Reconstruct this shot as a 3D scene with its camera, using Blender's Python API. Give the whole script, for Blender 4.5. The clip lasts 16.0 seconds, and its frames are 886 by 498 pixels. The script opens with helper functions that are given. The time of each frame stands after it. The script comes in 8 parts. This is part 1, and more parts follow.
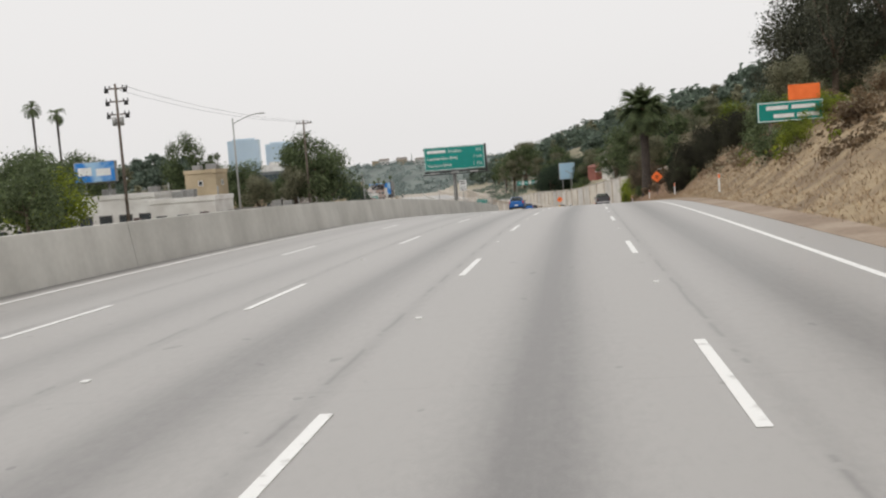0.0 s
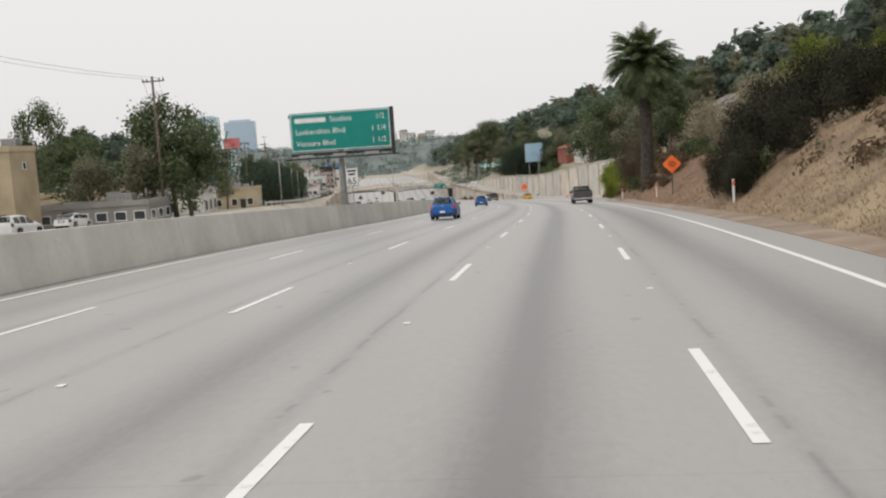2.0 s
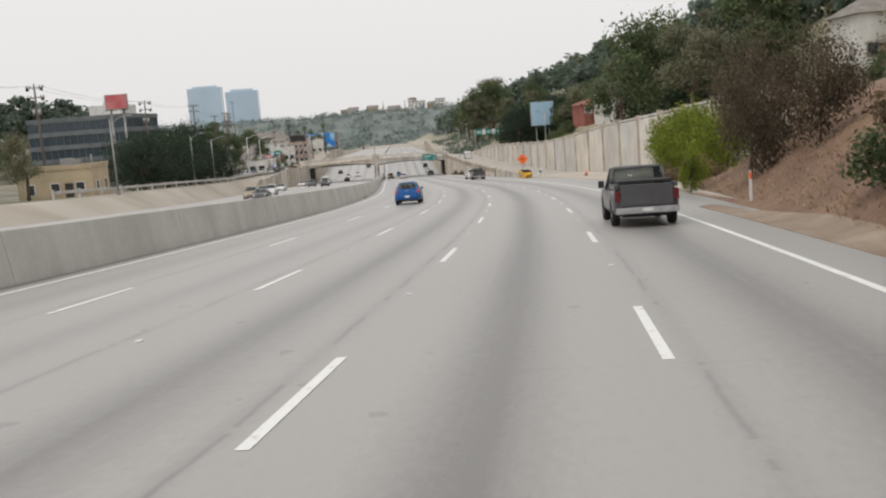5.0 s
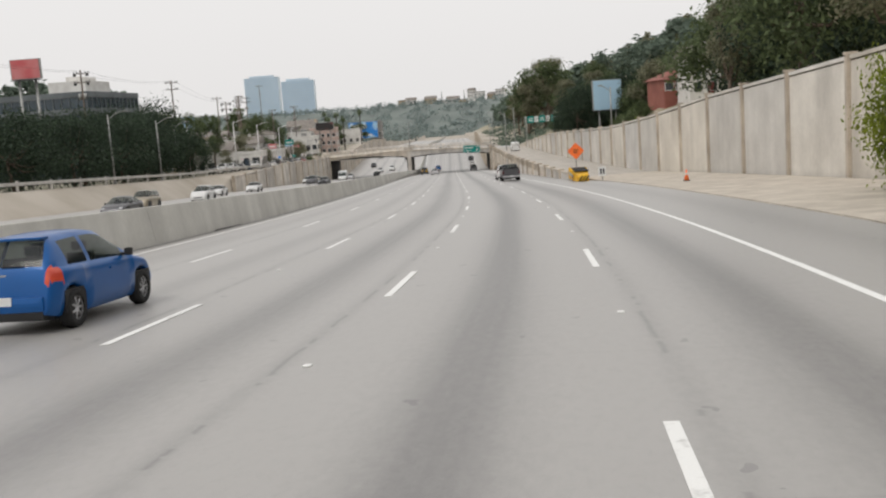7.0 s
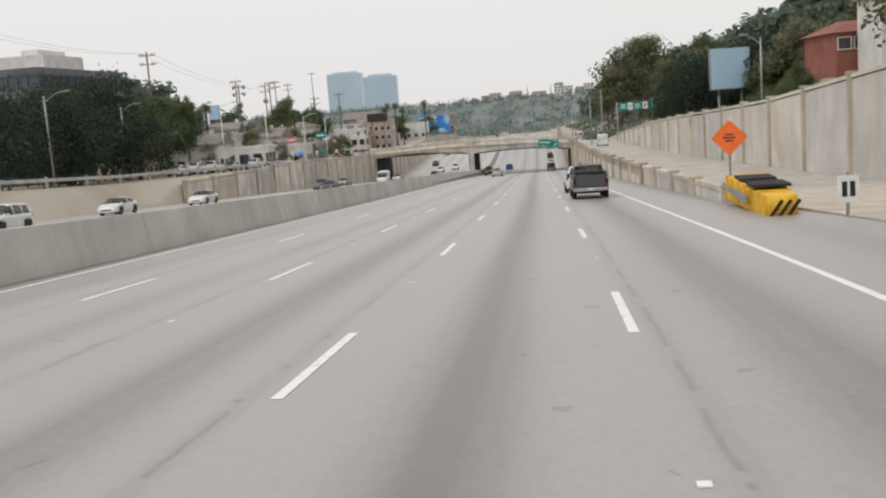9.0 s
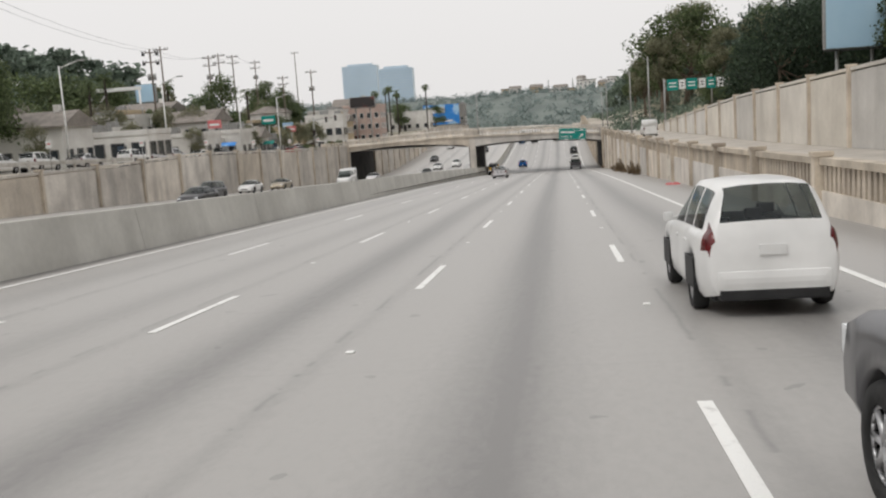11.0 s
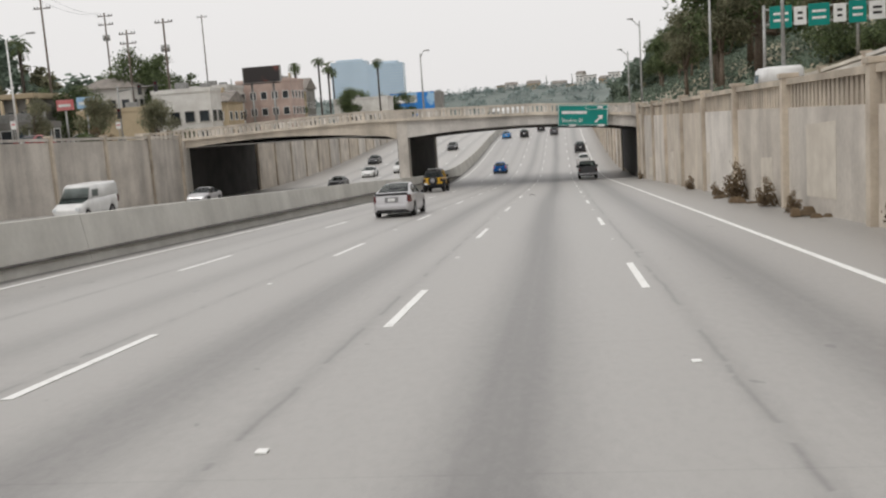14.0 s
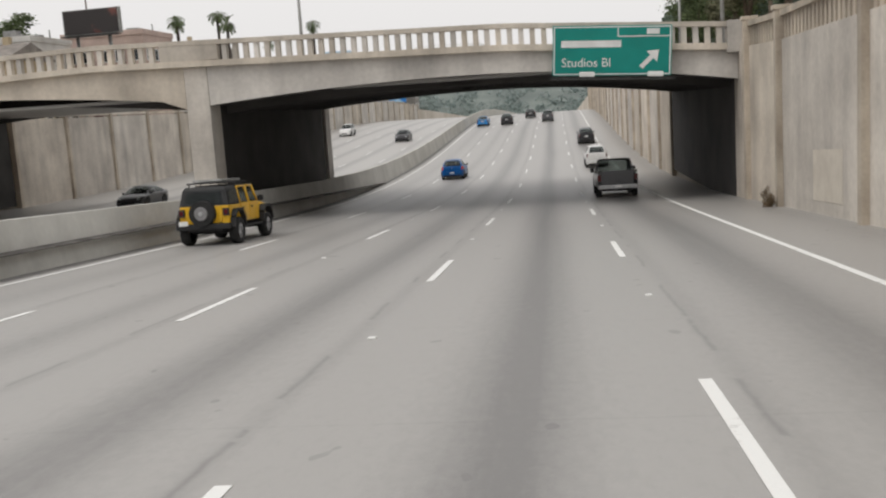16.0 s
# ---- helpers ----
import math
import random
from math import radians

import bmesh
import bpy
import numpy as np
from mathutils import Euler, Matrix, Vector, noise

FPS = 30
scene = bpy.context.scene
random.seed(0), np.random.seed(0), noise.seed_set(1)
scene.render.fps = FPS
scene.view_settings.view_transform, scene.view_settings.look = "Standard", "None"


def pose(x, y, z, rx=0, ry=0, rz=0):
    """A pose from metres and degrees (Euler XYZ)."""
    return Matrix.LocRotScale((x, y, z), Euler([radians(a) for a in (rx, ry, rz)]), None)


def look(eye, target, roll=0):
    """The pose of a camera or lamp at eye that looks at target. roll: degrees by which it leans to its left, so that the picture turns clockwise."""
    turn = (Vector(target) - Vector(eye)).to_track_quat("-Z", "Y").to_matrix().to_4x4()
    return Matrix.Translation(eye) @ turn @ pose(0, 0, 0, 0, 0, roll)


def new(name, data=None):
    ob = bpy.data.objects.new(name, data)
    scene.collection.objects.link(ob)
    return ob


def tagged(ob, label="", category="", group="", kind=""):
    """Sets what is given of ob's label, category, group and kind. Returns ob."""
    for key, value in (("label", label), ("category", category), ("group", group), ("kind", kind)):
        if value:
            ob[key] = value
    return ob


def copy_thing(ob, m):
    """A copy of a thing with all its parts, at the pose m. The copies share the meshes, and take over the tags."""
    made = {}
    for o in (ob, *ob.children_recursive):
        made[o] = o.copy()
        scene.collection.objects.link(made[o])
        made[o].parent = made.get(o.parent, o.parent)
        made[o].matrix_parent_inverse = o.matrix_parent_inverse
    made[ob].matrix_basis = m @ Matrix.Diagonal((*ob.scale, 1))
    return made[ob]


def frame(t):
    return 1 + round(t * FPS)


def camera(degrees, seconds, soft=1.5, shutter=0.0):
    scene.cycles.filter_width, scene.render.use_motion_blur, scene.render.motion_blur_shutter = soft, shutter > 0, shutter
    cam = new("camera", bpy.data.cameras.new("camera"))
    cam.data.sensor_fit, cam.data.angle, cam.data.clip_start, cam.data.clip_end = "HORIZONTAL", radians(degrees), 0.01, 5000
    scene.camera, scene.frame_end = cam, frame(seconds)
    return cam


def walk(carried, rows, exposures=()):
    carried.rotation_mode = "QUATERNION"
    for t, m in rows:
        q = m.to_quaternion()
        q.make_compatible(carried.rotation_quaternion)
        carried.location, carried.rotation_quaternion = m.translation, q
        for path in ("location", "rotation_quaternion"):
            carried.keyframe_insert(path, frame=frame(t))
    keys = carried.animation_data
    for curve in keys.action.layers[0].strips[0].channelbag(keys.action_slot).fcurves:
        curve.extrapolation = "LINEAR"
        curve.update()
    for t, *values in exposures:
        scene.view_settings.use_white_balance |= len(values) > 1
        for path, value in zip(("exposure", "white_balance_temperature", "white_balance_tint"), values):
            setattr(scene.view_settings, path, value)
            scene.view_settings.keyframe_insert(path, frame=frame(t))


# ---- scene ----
cam = camera(49.60, 16.0, soft=2.2, shutter=0.0)
# seconds, x, y, z, yaw to the left, pitch, roll
ROWS = [
    (0.0, -0.24, 0.00, 2.12, 7.30, -4.88, -4.25),
    (0.5, -0.19, 10.79, 2.08, 6.95, -5.10, -4.35),
    (1.0, -0.06, 21.76, 1.98, 6.55, -5.46, -4.02),
    (1.5, 0.17, 32.91, 1.83, 6.09, -5.84, -3.92),
    (2.0, 0.48, 44.25, 1.60, 5.47, -6.17, -3.82),
    (2.5, 0.87, 55.72, 1.27, 5.00, -6.67, -4.21),
    (3.0, 1.31, 67.27, 0.85, 5.02, -7.06, -4.17),
    (3.5, 1.77, 78.88, 0.32, 5.07, -7.51, -4.02),
    (4.0, 2.19, 90.58, -0.28, 5.14, -7.74, -4.36),
    (4.5, 2.62, 102.42, -0.91, 5.83, -7.84, -4.40),
    (5.0, 2.93, 114.46, -1.57, 6.63, -7.87, -4.44),
    (5.5, 3.12, 126.70, -2.24, 7.46, -7.91, -4.49),
    (6.0, 3.17, 139.15, -2.93, 8.32, -7.91, -4.53),
    (6.5, 3.07, 151.72, -3.62, 9.33, -7.89, -4.57),
    (7.0, 2.65, 164.31, -4.31, 10.36, -8.03, -4.12),
    (7.5, 1.94, 176.94, -5.00, 11.15, -7.92, -4.14),
    (8.0, 0.89, 189.58, -5.69, 12.47, -7.76, -4.40),
    (8.5, -0.49, 202.21, -6.38, 13.86, -7.80, -4.56),
    (9.0, -2.13, 214.83, -7.06, 15.58, -7.80, -4.30),
    (9.5, -4.07, 227.43, -7.75, 16.34, -7.86, -4.21),
    (10.0, -6.17, 240.01, -8.44, 16.83, -7.92, -4.13),
    (10.5, -8.36, 252.57, -9.12, 16.94, -7.96, -4.04),
    (11.0, -10.56, 265.09, -9.80, 16.79, -7.99, -3.96),
    (11.5, -12.75, 277.56, -10.47, 16.61, -8.01, -3.87),
    (12.0, -14.85, 290.01, -11.13, 16.87, -7.98, -4.16),
    (12.5, -16.96, 302.51, -11.78, 17.10, -7.91, -3.82),
    (13.0, -19.09, 315.16, -12.43, 16.93, -8.04, -3.86),
    (13.5, -21.24, 327.97, -13.08, 16.72, -8.06, -3.66),
    (14.0, -23.42, 340.92, -13.75, 16.69, -7.99, -3.89),
    (14.5, -25.62, 354.02, -14.45, 16.77, -8.11, -3.82),
    (15.0, -27.83, 367.22, -15.16, 16.72, -8.15, -3.79),
    (15.5, -30.06, 380.54, -15.89, 16.62, -8.20, -3.93),
    (16.0, -32.29, 393.98, -16.64, 16.41, -8.30, -3.77),
]


def view(x, y, z, yaw, pitch, roll):
    a, b = radians(yaw), radians(pitch)
    way = Vector((-math.sin(a) * math.cos(b), math.cos(a) * math.cos(b), math.sin(b)))
    eye = Vector((x, y, z))
    return look(eye, eye + way, roll)


walk(cam, [(r[0], view(*r[1:])) for r in ROWS])

# ---- light: an overcast morning ----
world = bpy.data.worlds.new("world")
scene.world = world
world.use_nodes = True
wn = world.node_tree
sky = wn.nodes.new("ShaderNodeTexSky")
sky.sky_type = 'NISHITA'
sky.sun_disc = False
SUN_EL, SUN_AZ = 56.0, 215.0
sky.sun_elevation, sky.sun_rotation = radians(SUN_EL), radians(SUN_AZ)
sky.dust_density = 6.0
grey = wn.nodes.new("ShaderNodeHueSaturation")
grey.inputs["Saturation"].default_value = 0.1
grey.inputs["Value"].default_value = 0.10
cloud = wn.nodes.new("ShaderNodeMix")
cloud.data_type = 'RGBA'
cloud.inputs["Factor"].default_value = 0.8
cloud.inputs["B"].default_value = (0.985, 0.965, 0.955, 1)
wn.links.new(sky.outputs[0], grey.inputs["Color"])
wn.links.new(grey.outputs[0], cloud.inputs["A"])
wn.links.new(cloud.outputs["Result"], wn.nodes["Background"].inputs["Color"])
wn.nodes["Background"].inputs["Strength"].default_value = 1.0
sun = new("sun", bpy.data.lights.new("sun", 'SUN'))
sun.data.energy, sun.data.angle, sun.data.color = 0.7, radians(20), (1.0, 0.96, 0.9)
sun.matrix_world = pose(0, 0, 60, 90 - SUN_EL, 0, 180 - SUN_AZ)

# ---- the line of the road: heading and grade every 40 m from s = -40 ----
HEADING = [1.07, 0.0, -1.55, -2.05, -0.44, 2.01, 6.57, 9.35, 9.53, 9.46, 9.53, 9.41, 9.35, 9.4, 9.4, 9.0]
GRADE = [0.04, -0.14, -1.21, -2.82, -3.15, -3.14, -3.08, -3.09, -3.01, -2.88, -3.04, -3.18, -2.9, 0.7, 2.5, 1.6]
KNOTS = np.arange(-40, -40 + 40 * len(HEADING), 40.0)
SS = np.arange(-60.0, 1801.0, 2.0)


def glide(x, xk, yk):
    yk = np.array(yk)
    q = np.clip((x - xk[0]) / 40.0, 0, len(xk) - 1.0001)
    i = q.astype(int)
    f = q - i
    a, b, c, e = (yk[np.clip(i + k, 0, len(yk) - 1)] for k in (-1, 0, 1, 2))
    return b + .5 * f * (c - a + f * (2 * a - 5 * b + 4 * c - e + f * (3 * (b - c) + e - a)))


RH = np.radians(glide(SS, KNOTS, HEADING))
RG = np.radians(glide(SS, KNOTS, GRADE))
RG = np.where(SS > 560, np.radians(np.interp(SS, [560, 620, 720, 1800], [GRADE[-1], -1.0, -1.4, 0.3])), RG)


def summed(q):
    c = np.concatenate([[0], np.cumsum((q[1:] + q[:-1]) / 2 * 2.0)])
    return c - np.interp(0, SS, c)


RX, RY, RZ = summed(-np.sin(RH) * np.cos(RG)), summed(np.cos(RH) * np.cos(RG)), summed(np.sin(RG))


def R(s, u=0.0, h=0.0):
    """The place s metres along the road, u to its right and h above it."""
    a = np.interp(s, SS, RH)
    return Vector((np.interp(s, SS, RX) + math.cos(a) * u, np.interp(s, SS, RY) + math.sin(a) * u, np.interp(s, SS, RZ) + h))


def yaw_at(s):
    return math.degrees(np.interp(s, SS, RH))


def at(s, u, h=0.0, turn=0.0, scale=1.0):
    """A pose on the road's line, facing along it."""
    return Matrix.LocRotScale(R(s, u, h), Euler((0, 0, radians(yaw_at(s) + turn))), Vector((scale,) * 3))


BARRIER, EDGE_L, LINE_A, LINE_B, LINE_C, LINE_D, EDGE_R = -13.75, -12.45, -9.2, -5.85, -2.5, 1.16, 4.6
WALL_L, WALL_LOW, WALL_UP, BRIDGE = -37.8, 7.5, 17.3, 438.0


def left_rise(s):
    return float(np.interp(s, [-60, 120, 200, 261, 310, 365, 402, 438, 480, 600, 900], [.2, .5, 2.0, 2.6, 2.9, 4.0, 4.7, 6.0, 6.0, 4, 2]))


def left_top(s):
    """The left wall's top edge, rising from the shoulder to the street."""
    return float(np.interp(s, [262, 280, 300, 316, 346, 365, 402, 438, 480, 600, 900], [.75, 1.5, 2.3, 2.7, 3.9, 4.95, 5.65, 6.95, 6.95, 4.9, 2.9]))


def low_top(s):
    return float(np.interp(s, [250, 261, 331, 357, 385, 403, 431, 438, 470, 600, 900], [.45, .76, 2.6, 3.45, 4.65, 5.35, 6.55, 7.05, 7.0, 5, 3]))


def bench(s):
    return max(0.0, low_top(s) - .95)


def up_top(s):
    return float(np.interp(s, [180, 242, 265, 290, 320, 360, 406, 440], [6.3, 6.3, 5.8, 5.65, 6.2, 6.9, 7.0, 7.2]))


def terrain(s, u):
    """The ground's height over the road's line."""
    if u <= -38.3:
        far = max(0.0, -u - 140)
        knoll = 21 * math.exp(-((s - 565) / 48) ** 2 - ((u + 172) / 42) ** 2)
        rim = .1 + (left_top(s) - .22) * min(1, max(0, (s - 309) / 7))
        if u > -42 and s < 430:
            k = min(1, (-38.3 - u) / 3.7)
            return min(rim, left_rise(s)) * (1 - k) + left_rise(s) * k + .08 * noise.noise((s * .3, u * .5, 1))
        return left_rise(s) + knoll + .05 * far + 1.2 * noise.noise((s * .01, u * .01, 3)) * min(1, far / 40)
    if u <= 6.6 or s > 168 and u <= 7.6:
        return -0.12
    u0 = u
    u -= float(np.interp(s, [140, 176], [0, 2.2]))
    bank = float(np.interp(u, [6.6, 7.4, 8.6, 12.2, 15, 20, 40, 90, 200, 420], [-.1, .12, .7, 3.3, 4.6, 6.0, 10.5, 19, 26, 34]))
    bank += 1.0 * math.exp(-((s - 139) / 9) ** 2 - ((u - 10) / 2.2) ** 2)
    bank += (.35 * noise.noise((s * .12, u * .2, 0)) + .6 * noise.noise((s * .03, u * .05, 5))) * min(1, max(0, (u - 8) / 5))
    u = u0
    wall = bench(s) - .12 if u < 17.5 else up_top(s) - 1.1 + min(2, max(0, u - 30) * .22) + min(22, max(0, u - 39) * .48)
    low = bench(s) + min(30, max(0, u - 15) * .34)
    k = min(1, max(0, (s - 167) / 13))
    mix = bank * (1 - k) + wall * k
    k2 = min(1, max(0, (s - 424) / 20))
    rise = mix * (1 - k2) + low * k2
    if u > 22:
        rise += 3.6 * math.exp(-((s - 320) / 11) ** 2) * min(1, (u - 22) / 8)
    return rise


# ---- materials ----
def material(name, *, rough=.8, metal=0.0, base=(.5, .5, .5), dark=None, scale=3.0, detail=6, bump=.2, bump_scale=None, spread=(.35, .7), spec=.4, coat=0.0, island=0.0, fine=0.0, objects=0.0, streak=0.0, leafy=0.0):
    m = bpy.data.materials.new(name)
    m.use_nodes = True
    n, l = m.node_tree.nodes, m.node_tree.links
    b = n["Principled BSDF"]
    b.inputs["Roughness"].default_value, b.inputs["Metallic"].default_value = rough, metal
    b.inputs["Specular IOR Level"].default_value = spec
    b.inputs["Coat Weight"].default_value = coat
    b.inputs["Base Color"].default_value = (*base, 1)
    geo = n.new("ShaderNodeNewGeometry")
    if dark:
        t = n.new("ShaderNodeTexNoise")
        t.inputs["Scale"].default_value, t.inputs["Detail"].default_value = scale, detail
        l.new(geo.outputs["Position"], t.inputs["Vector"])
        r = n.new("ShaderNodeValToRGB")
        r.color_ramp.elements[0].position, r.color_ramp.elements[1].position = spread
        r.color_ramp.elements[0].color, r.color_ramp.elements[1].color = (*dark, 1), (*base, 1)
        l.new(t.outputs["Fac"], r.inputs["Fac"])
        out = r.outputs["Color"]
        if fine:
            t2 = n.new("ShaderNodeTexNoise")
            t2.inputs["Scale"].default_value, t2.inputs["Detail"].default_value = scale * 14, 4
            l.new(geo.outputs["Position"], t2.inputs["Vector"])
            v = n.new("ShaderNodeMapRange")
            v.inputs["To Min"].default_value, v.inputs["To Max"].default_value = 1 - fine, 1 + fine
            l.new(t2.outputs["Fac"], v.inputs["Value"])
            h = n.new("ShaderNodeHueSaturation")
            l.new(v.outputs["Result"], h.inputs["Value"])
            l.new(out, h.inputs["Color"])
            out = h.outputs["Color"]
        if streak:
            mp = n.new("ShaderNodeMapping")
            mp.inputs["Scale"].default_value = (.9, .9, .12)
            l.new(geo.outputs["Position"], mp.inputs["Vector"])
            t4 = n.new("ShaderNodeTexNoise")
            t4.inputs["Scale"].default_value, t4.inputs["Detail"].default_value = 1.0, 6
            l.new(mp.outputs[0], t4.inputs["Vector"])
            v = n.new("ShaderNodeMapRange")
            v.inputs["From Min"].default_value, v.inputs["From Max"].default_value = .3, .62
            v.inputs["To Min"].default_value, v.inputs["To Max"].default_value = 1 - streak, 1.04
            l.new(t4.outputs["Fac"], v.inputs["Value"])
            h = n.new("ShaderNodeHueSaturation")
            l.new(v.outputs["Result"], h.inputs["Value"])
            l.new(out, h.inputs["Color"])
            out = h.outputs["Color"]
        if island or objects:
            v = n.new("ShaderNodeMapRange")
            k = island or objects
            v.inputs["To Min"].default_value, v.inputs["To Max"].default_value = 1 - k, 1 + k
            if island:
                l.new(geo.outputs["Random Per Island"], v.inputs["Value"])
            else:
                info = n.new("ShaderNodeObjectInfo")
                l.new(info.outputs["Random"], v.inputs["Value"])
            h = n.new("ShaderNodeHueSaturation")
            l.new(v.outputs["Result"], h.inputs["Value"])
            l.new(out, h.inputs["Color"])
            if objects > .11:
                w = n.new("ShaderNodeMath")
                w.operation = 'FRACT'
                w7 = n.new("ShaderNodeMath")
                w7.operation = 'MULTIPLY'
                w7.inputs[1].default_value = 7.3
                l.new(info.outputs["Random"], w7.inputs[0])
                l.new(w7.outputs[0], w.inputs[0])
                v2 = n.new("ShaderNodeMapRange")
                v2.inputs["To Min"].default_value, v2.inputs["To Max"].default_value = .5, 1.12
                l.new(w.outputs[0], v2.inputs["Value"])
                l.new(v2.outputs["Result"], h.inputs["Saturation"])
            out = h.outputs["Color"]
        l.new(out, b.inputs["Base Color"])
        if leafy:
            # light passes through leaves
            tr = n.new("ShaderNodeBsdfTranslucent")
            l.new(out, tr.inputs["Color"])
            ms = n.new("ShaderNodeMixShader")
            ms.inputs["Fac"].default_value = leafy
            l.new(b.outputs[0], ms.inputs[1])
            l.new(tr.outputs[0], ms.inputs[2])
            l.new(ms.outputs[0], n["Material Output"].inputs["Surface"])
        if bump:
            t3 = n.new("ShaderNodeTexNoise")
            t3.inputs["Scale"].default_value, t3.inputs["Detail"].default_value = bump_scale or scale * 8, 5
            l.new(geo.outputs["Position"], t3.inputs["Vector"])
            bp = n.new("ShaderNodeBump")
            bp.inputs["Strength"].default_value, bp.inputs["Distance"].default_value = bump, .03
            l.new(t3.outputs["Fac"], bp.inputs["Height"])
            l.new(bp.outputs["Normal"], b.inputs["Normal"])
    return m


def road_material(name, lanes, base, dark, seed=0.0, strength=.64):
    """Worn concrete: oil bands along the lanes (uv.x is metres across, uv.y along), slab joints, blotches, grit."""
    m = bpy.data.materials.new(name)
    m.use_nodes = True
    n, l = m.node_tree.nodes, m.node_tree.links
    b = n["Principled BSDF"]
    b.inputs["Roughness"].default_value = .42
    b.inputs["Specular IOR Level"].default_value = .7
    uv = n.new("ShaderNodeUVMap")
    sep = n.new("ShaderNodeSeparateXYZ")
    l.new(uv.outputs["UV"], sep.inputs[0])

    def math_(op, a, c=None, clamp=False):
        q = n.new("ShaderNodeMath")
        q.operation, q.use_clamp = op, clamp
        for i, v in enumerate((a, c)):
            if v is None:
                continue
            if isinstance(v, (int, float)):
                q.inputs[i].default_value = v
            else:
                l.new(v, q.inputs[i])
        return q.outputs[0]

    def noise_(sx, sy, detail=5, rough=.6):
        mp = n.new("ShaderNodeMapping")
        mp.inputs["Scale"].default_value = (sx, sy, 1)
        mp.inputs["Location"].default_value = (seed, seed, 0)
        l.new(uv.outputs["UV"], mp.inputs["Vector"])
        t = n.new("ShaderNodeTexNoise")
        t.inputs["Scale"].default_value, t.inputs["Detail"].default_value, t.inputs["Roughness"].default_value = 1, detail, rough
        l.new(mp.outputs[0], t.inputs["Vector"])
        return t.outputs["Fac"]

    wob = math_('MULTIPLY', math_('SUBTRACT', noise_(.01, .02, 2), .5), .7)
    x = math_('ADD', sep.outputs[0], wob)
    total = None
    for centre, width, amount in lanes:
        d = math_('DIVIDE', math_('SUBTRACT', x, centre), width)
        g = math_('MULTIPLY', math_('POWER', 2.718, math_('MULTIPLY', math_('MULTIPLY', d, d), -1.0)), amount)
        total = g if total is None else math_('ADD', total, g)
    streak = noise_(3.0, .03, 4)
    total = math_('MULTIPLY', total, math_('ADD', .55, math_('MULTIPLY', streak, .9)))
    blot = math_('MULTIPLY', math_('SUBTRACT', noise_(.12, .035, 6), .5), .35)
    total = math_('ADD', total, blot)
    grit = math_('MULTIPLY', math_('SUBTRACT', noise_(9, 4, 4, .8), .5), .75)
    total = math_('ADD', total, grit)
    for centre in (LINE_C - .32, LINE_D + .28, LINE_B - .3, LINE_A - .3, -.65):
        wig = math_('MULTIPLY', math_('SUBTRACT', noise_(.3, .55, 5), .5), .16 if centre != -.65 else .8)
        d = math_('DIVIDE', math_('ADD', math_('SUBTRACT', sep.outputs[0], centre), wig), .036)
        g = math_('POWER', 2.718, math_('MULTIPLY', math_('MULTIPLY', d, d), -1.0))
        g = math_('MULTIPLY', g, math_('GREATER_THAN', noise_(.3, .5, 3), .5 if centre != -.65 else .64))
        total = math_('ADD', total, math_('MULTIPLY', g, .46))
    spots = math_('MULTIPLY', math_('GREATER_THAN', noise_(2.2, 1.6, 2, .4), .73), .5)
    total = math_('ADD', total, spots)
    # slab joints across, every 4.6 m
    fr = math_('ABSOLUTE', math_('SUBTRACT', math_('FRACT', math_('DIVIDE', sep.outputs[1], 4.6)), .5))
    joint = math_('MULTIPLY', math_('GREATER_THAN', fr, .4965), .16)
    total = math_('ADD', total, joint, True)
    total = math_('MULTIPLY', total, strength, True)
    mx = n.new("ShaderNodeMix")
    mx.data_type = 'RGBA'
    mx.inputs["A"].default_value, mx.inputs["B"].default_value = (*base, 1), (*dark, 1)
    l.new(total, mx.inputs["Factor"])
    l.new(mx.outputs["Result"], b.inputs["Base Color"])
    bp = n.new("ShaderNodeBump")
    bp.inputs["Strength"].default_value, bp.inputs["Distance"].default_value = .25, .01
    l.new(noise_(40, 40, 3), bp.inputs["Height"])
    l.new(bp.outputs["Normal"], b.inputs["Normal"])
    return m


M_ROAD = road_material("worn_concrete_road", [(-7.5, .5, .42), (-4.2, .6, .8), (-.65, .56, 1.0), (2.95, .66, .8), (-10.9, .6, .35), (-13.3, .24, 1.8), (6.9, .8, .32), (LINE_C - .35, .16, .3), (LINE_D + .3, .16, .25), (LINE_B - .3, .15, .28), (LINE_A - .3, .15, .25)], (.37, .358, .342), (.082, .079, .079))
M_ROAD2 = road_material("worn_concrete_far_road", [(-17.5, .6, .5), (-21, .6, .7), (-24.5, .6, .7), (-28, .6, .7), (-31.5, .6, .5)], (.42, .405, .385), (.12, .12, .12), 7.0)
M_CONC = material("weathered_concrete", base=(.69, .625, .54), dark=(.47, .42, .36), scale=.4, spread=(.3, .64), fine=.16, bump=.3, objects=.13, streak=.22)
M_PIL = material("stained_pilaster_concrete", base=(.62, .545, .445), dark=(.40, .34, .275), scale=.7, spread=(.3, .66), fine=.16, bump=.3, objects=.10, streak=.3)
M_CONC_PALE = material("pale_grey_concrete", base=(.66, .62, .55), dark=(.50, .465, .41), scale=.3, spread=(.3, .66), fine=.1, bump=.3, objects=.12, streak=.08)
M_CONC_GREY = material("grey_concrete", base=(.60, .59, .55), dark=(.47, .46, .425), scale=.35, spread=(.3, .65), fine=.1, bump=.25, objects=.03, streak=.1)
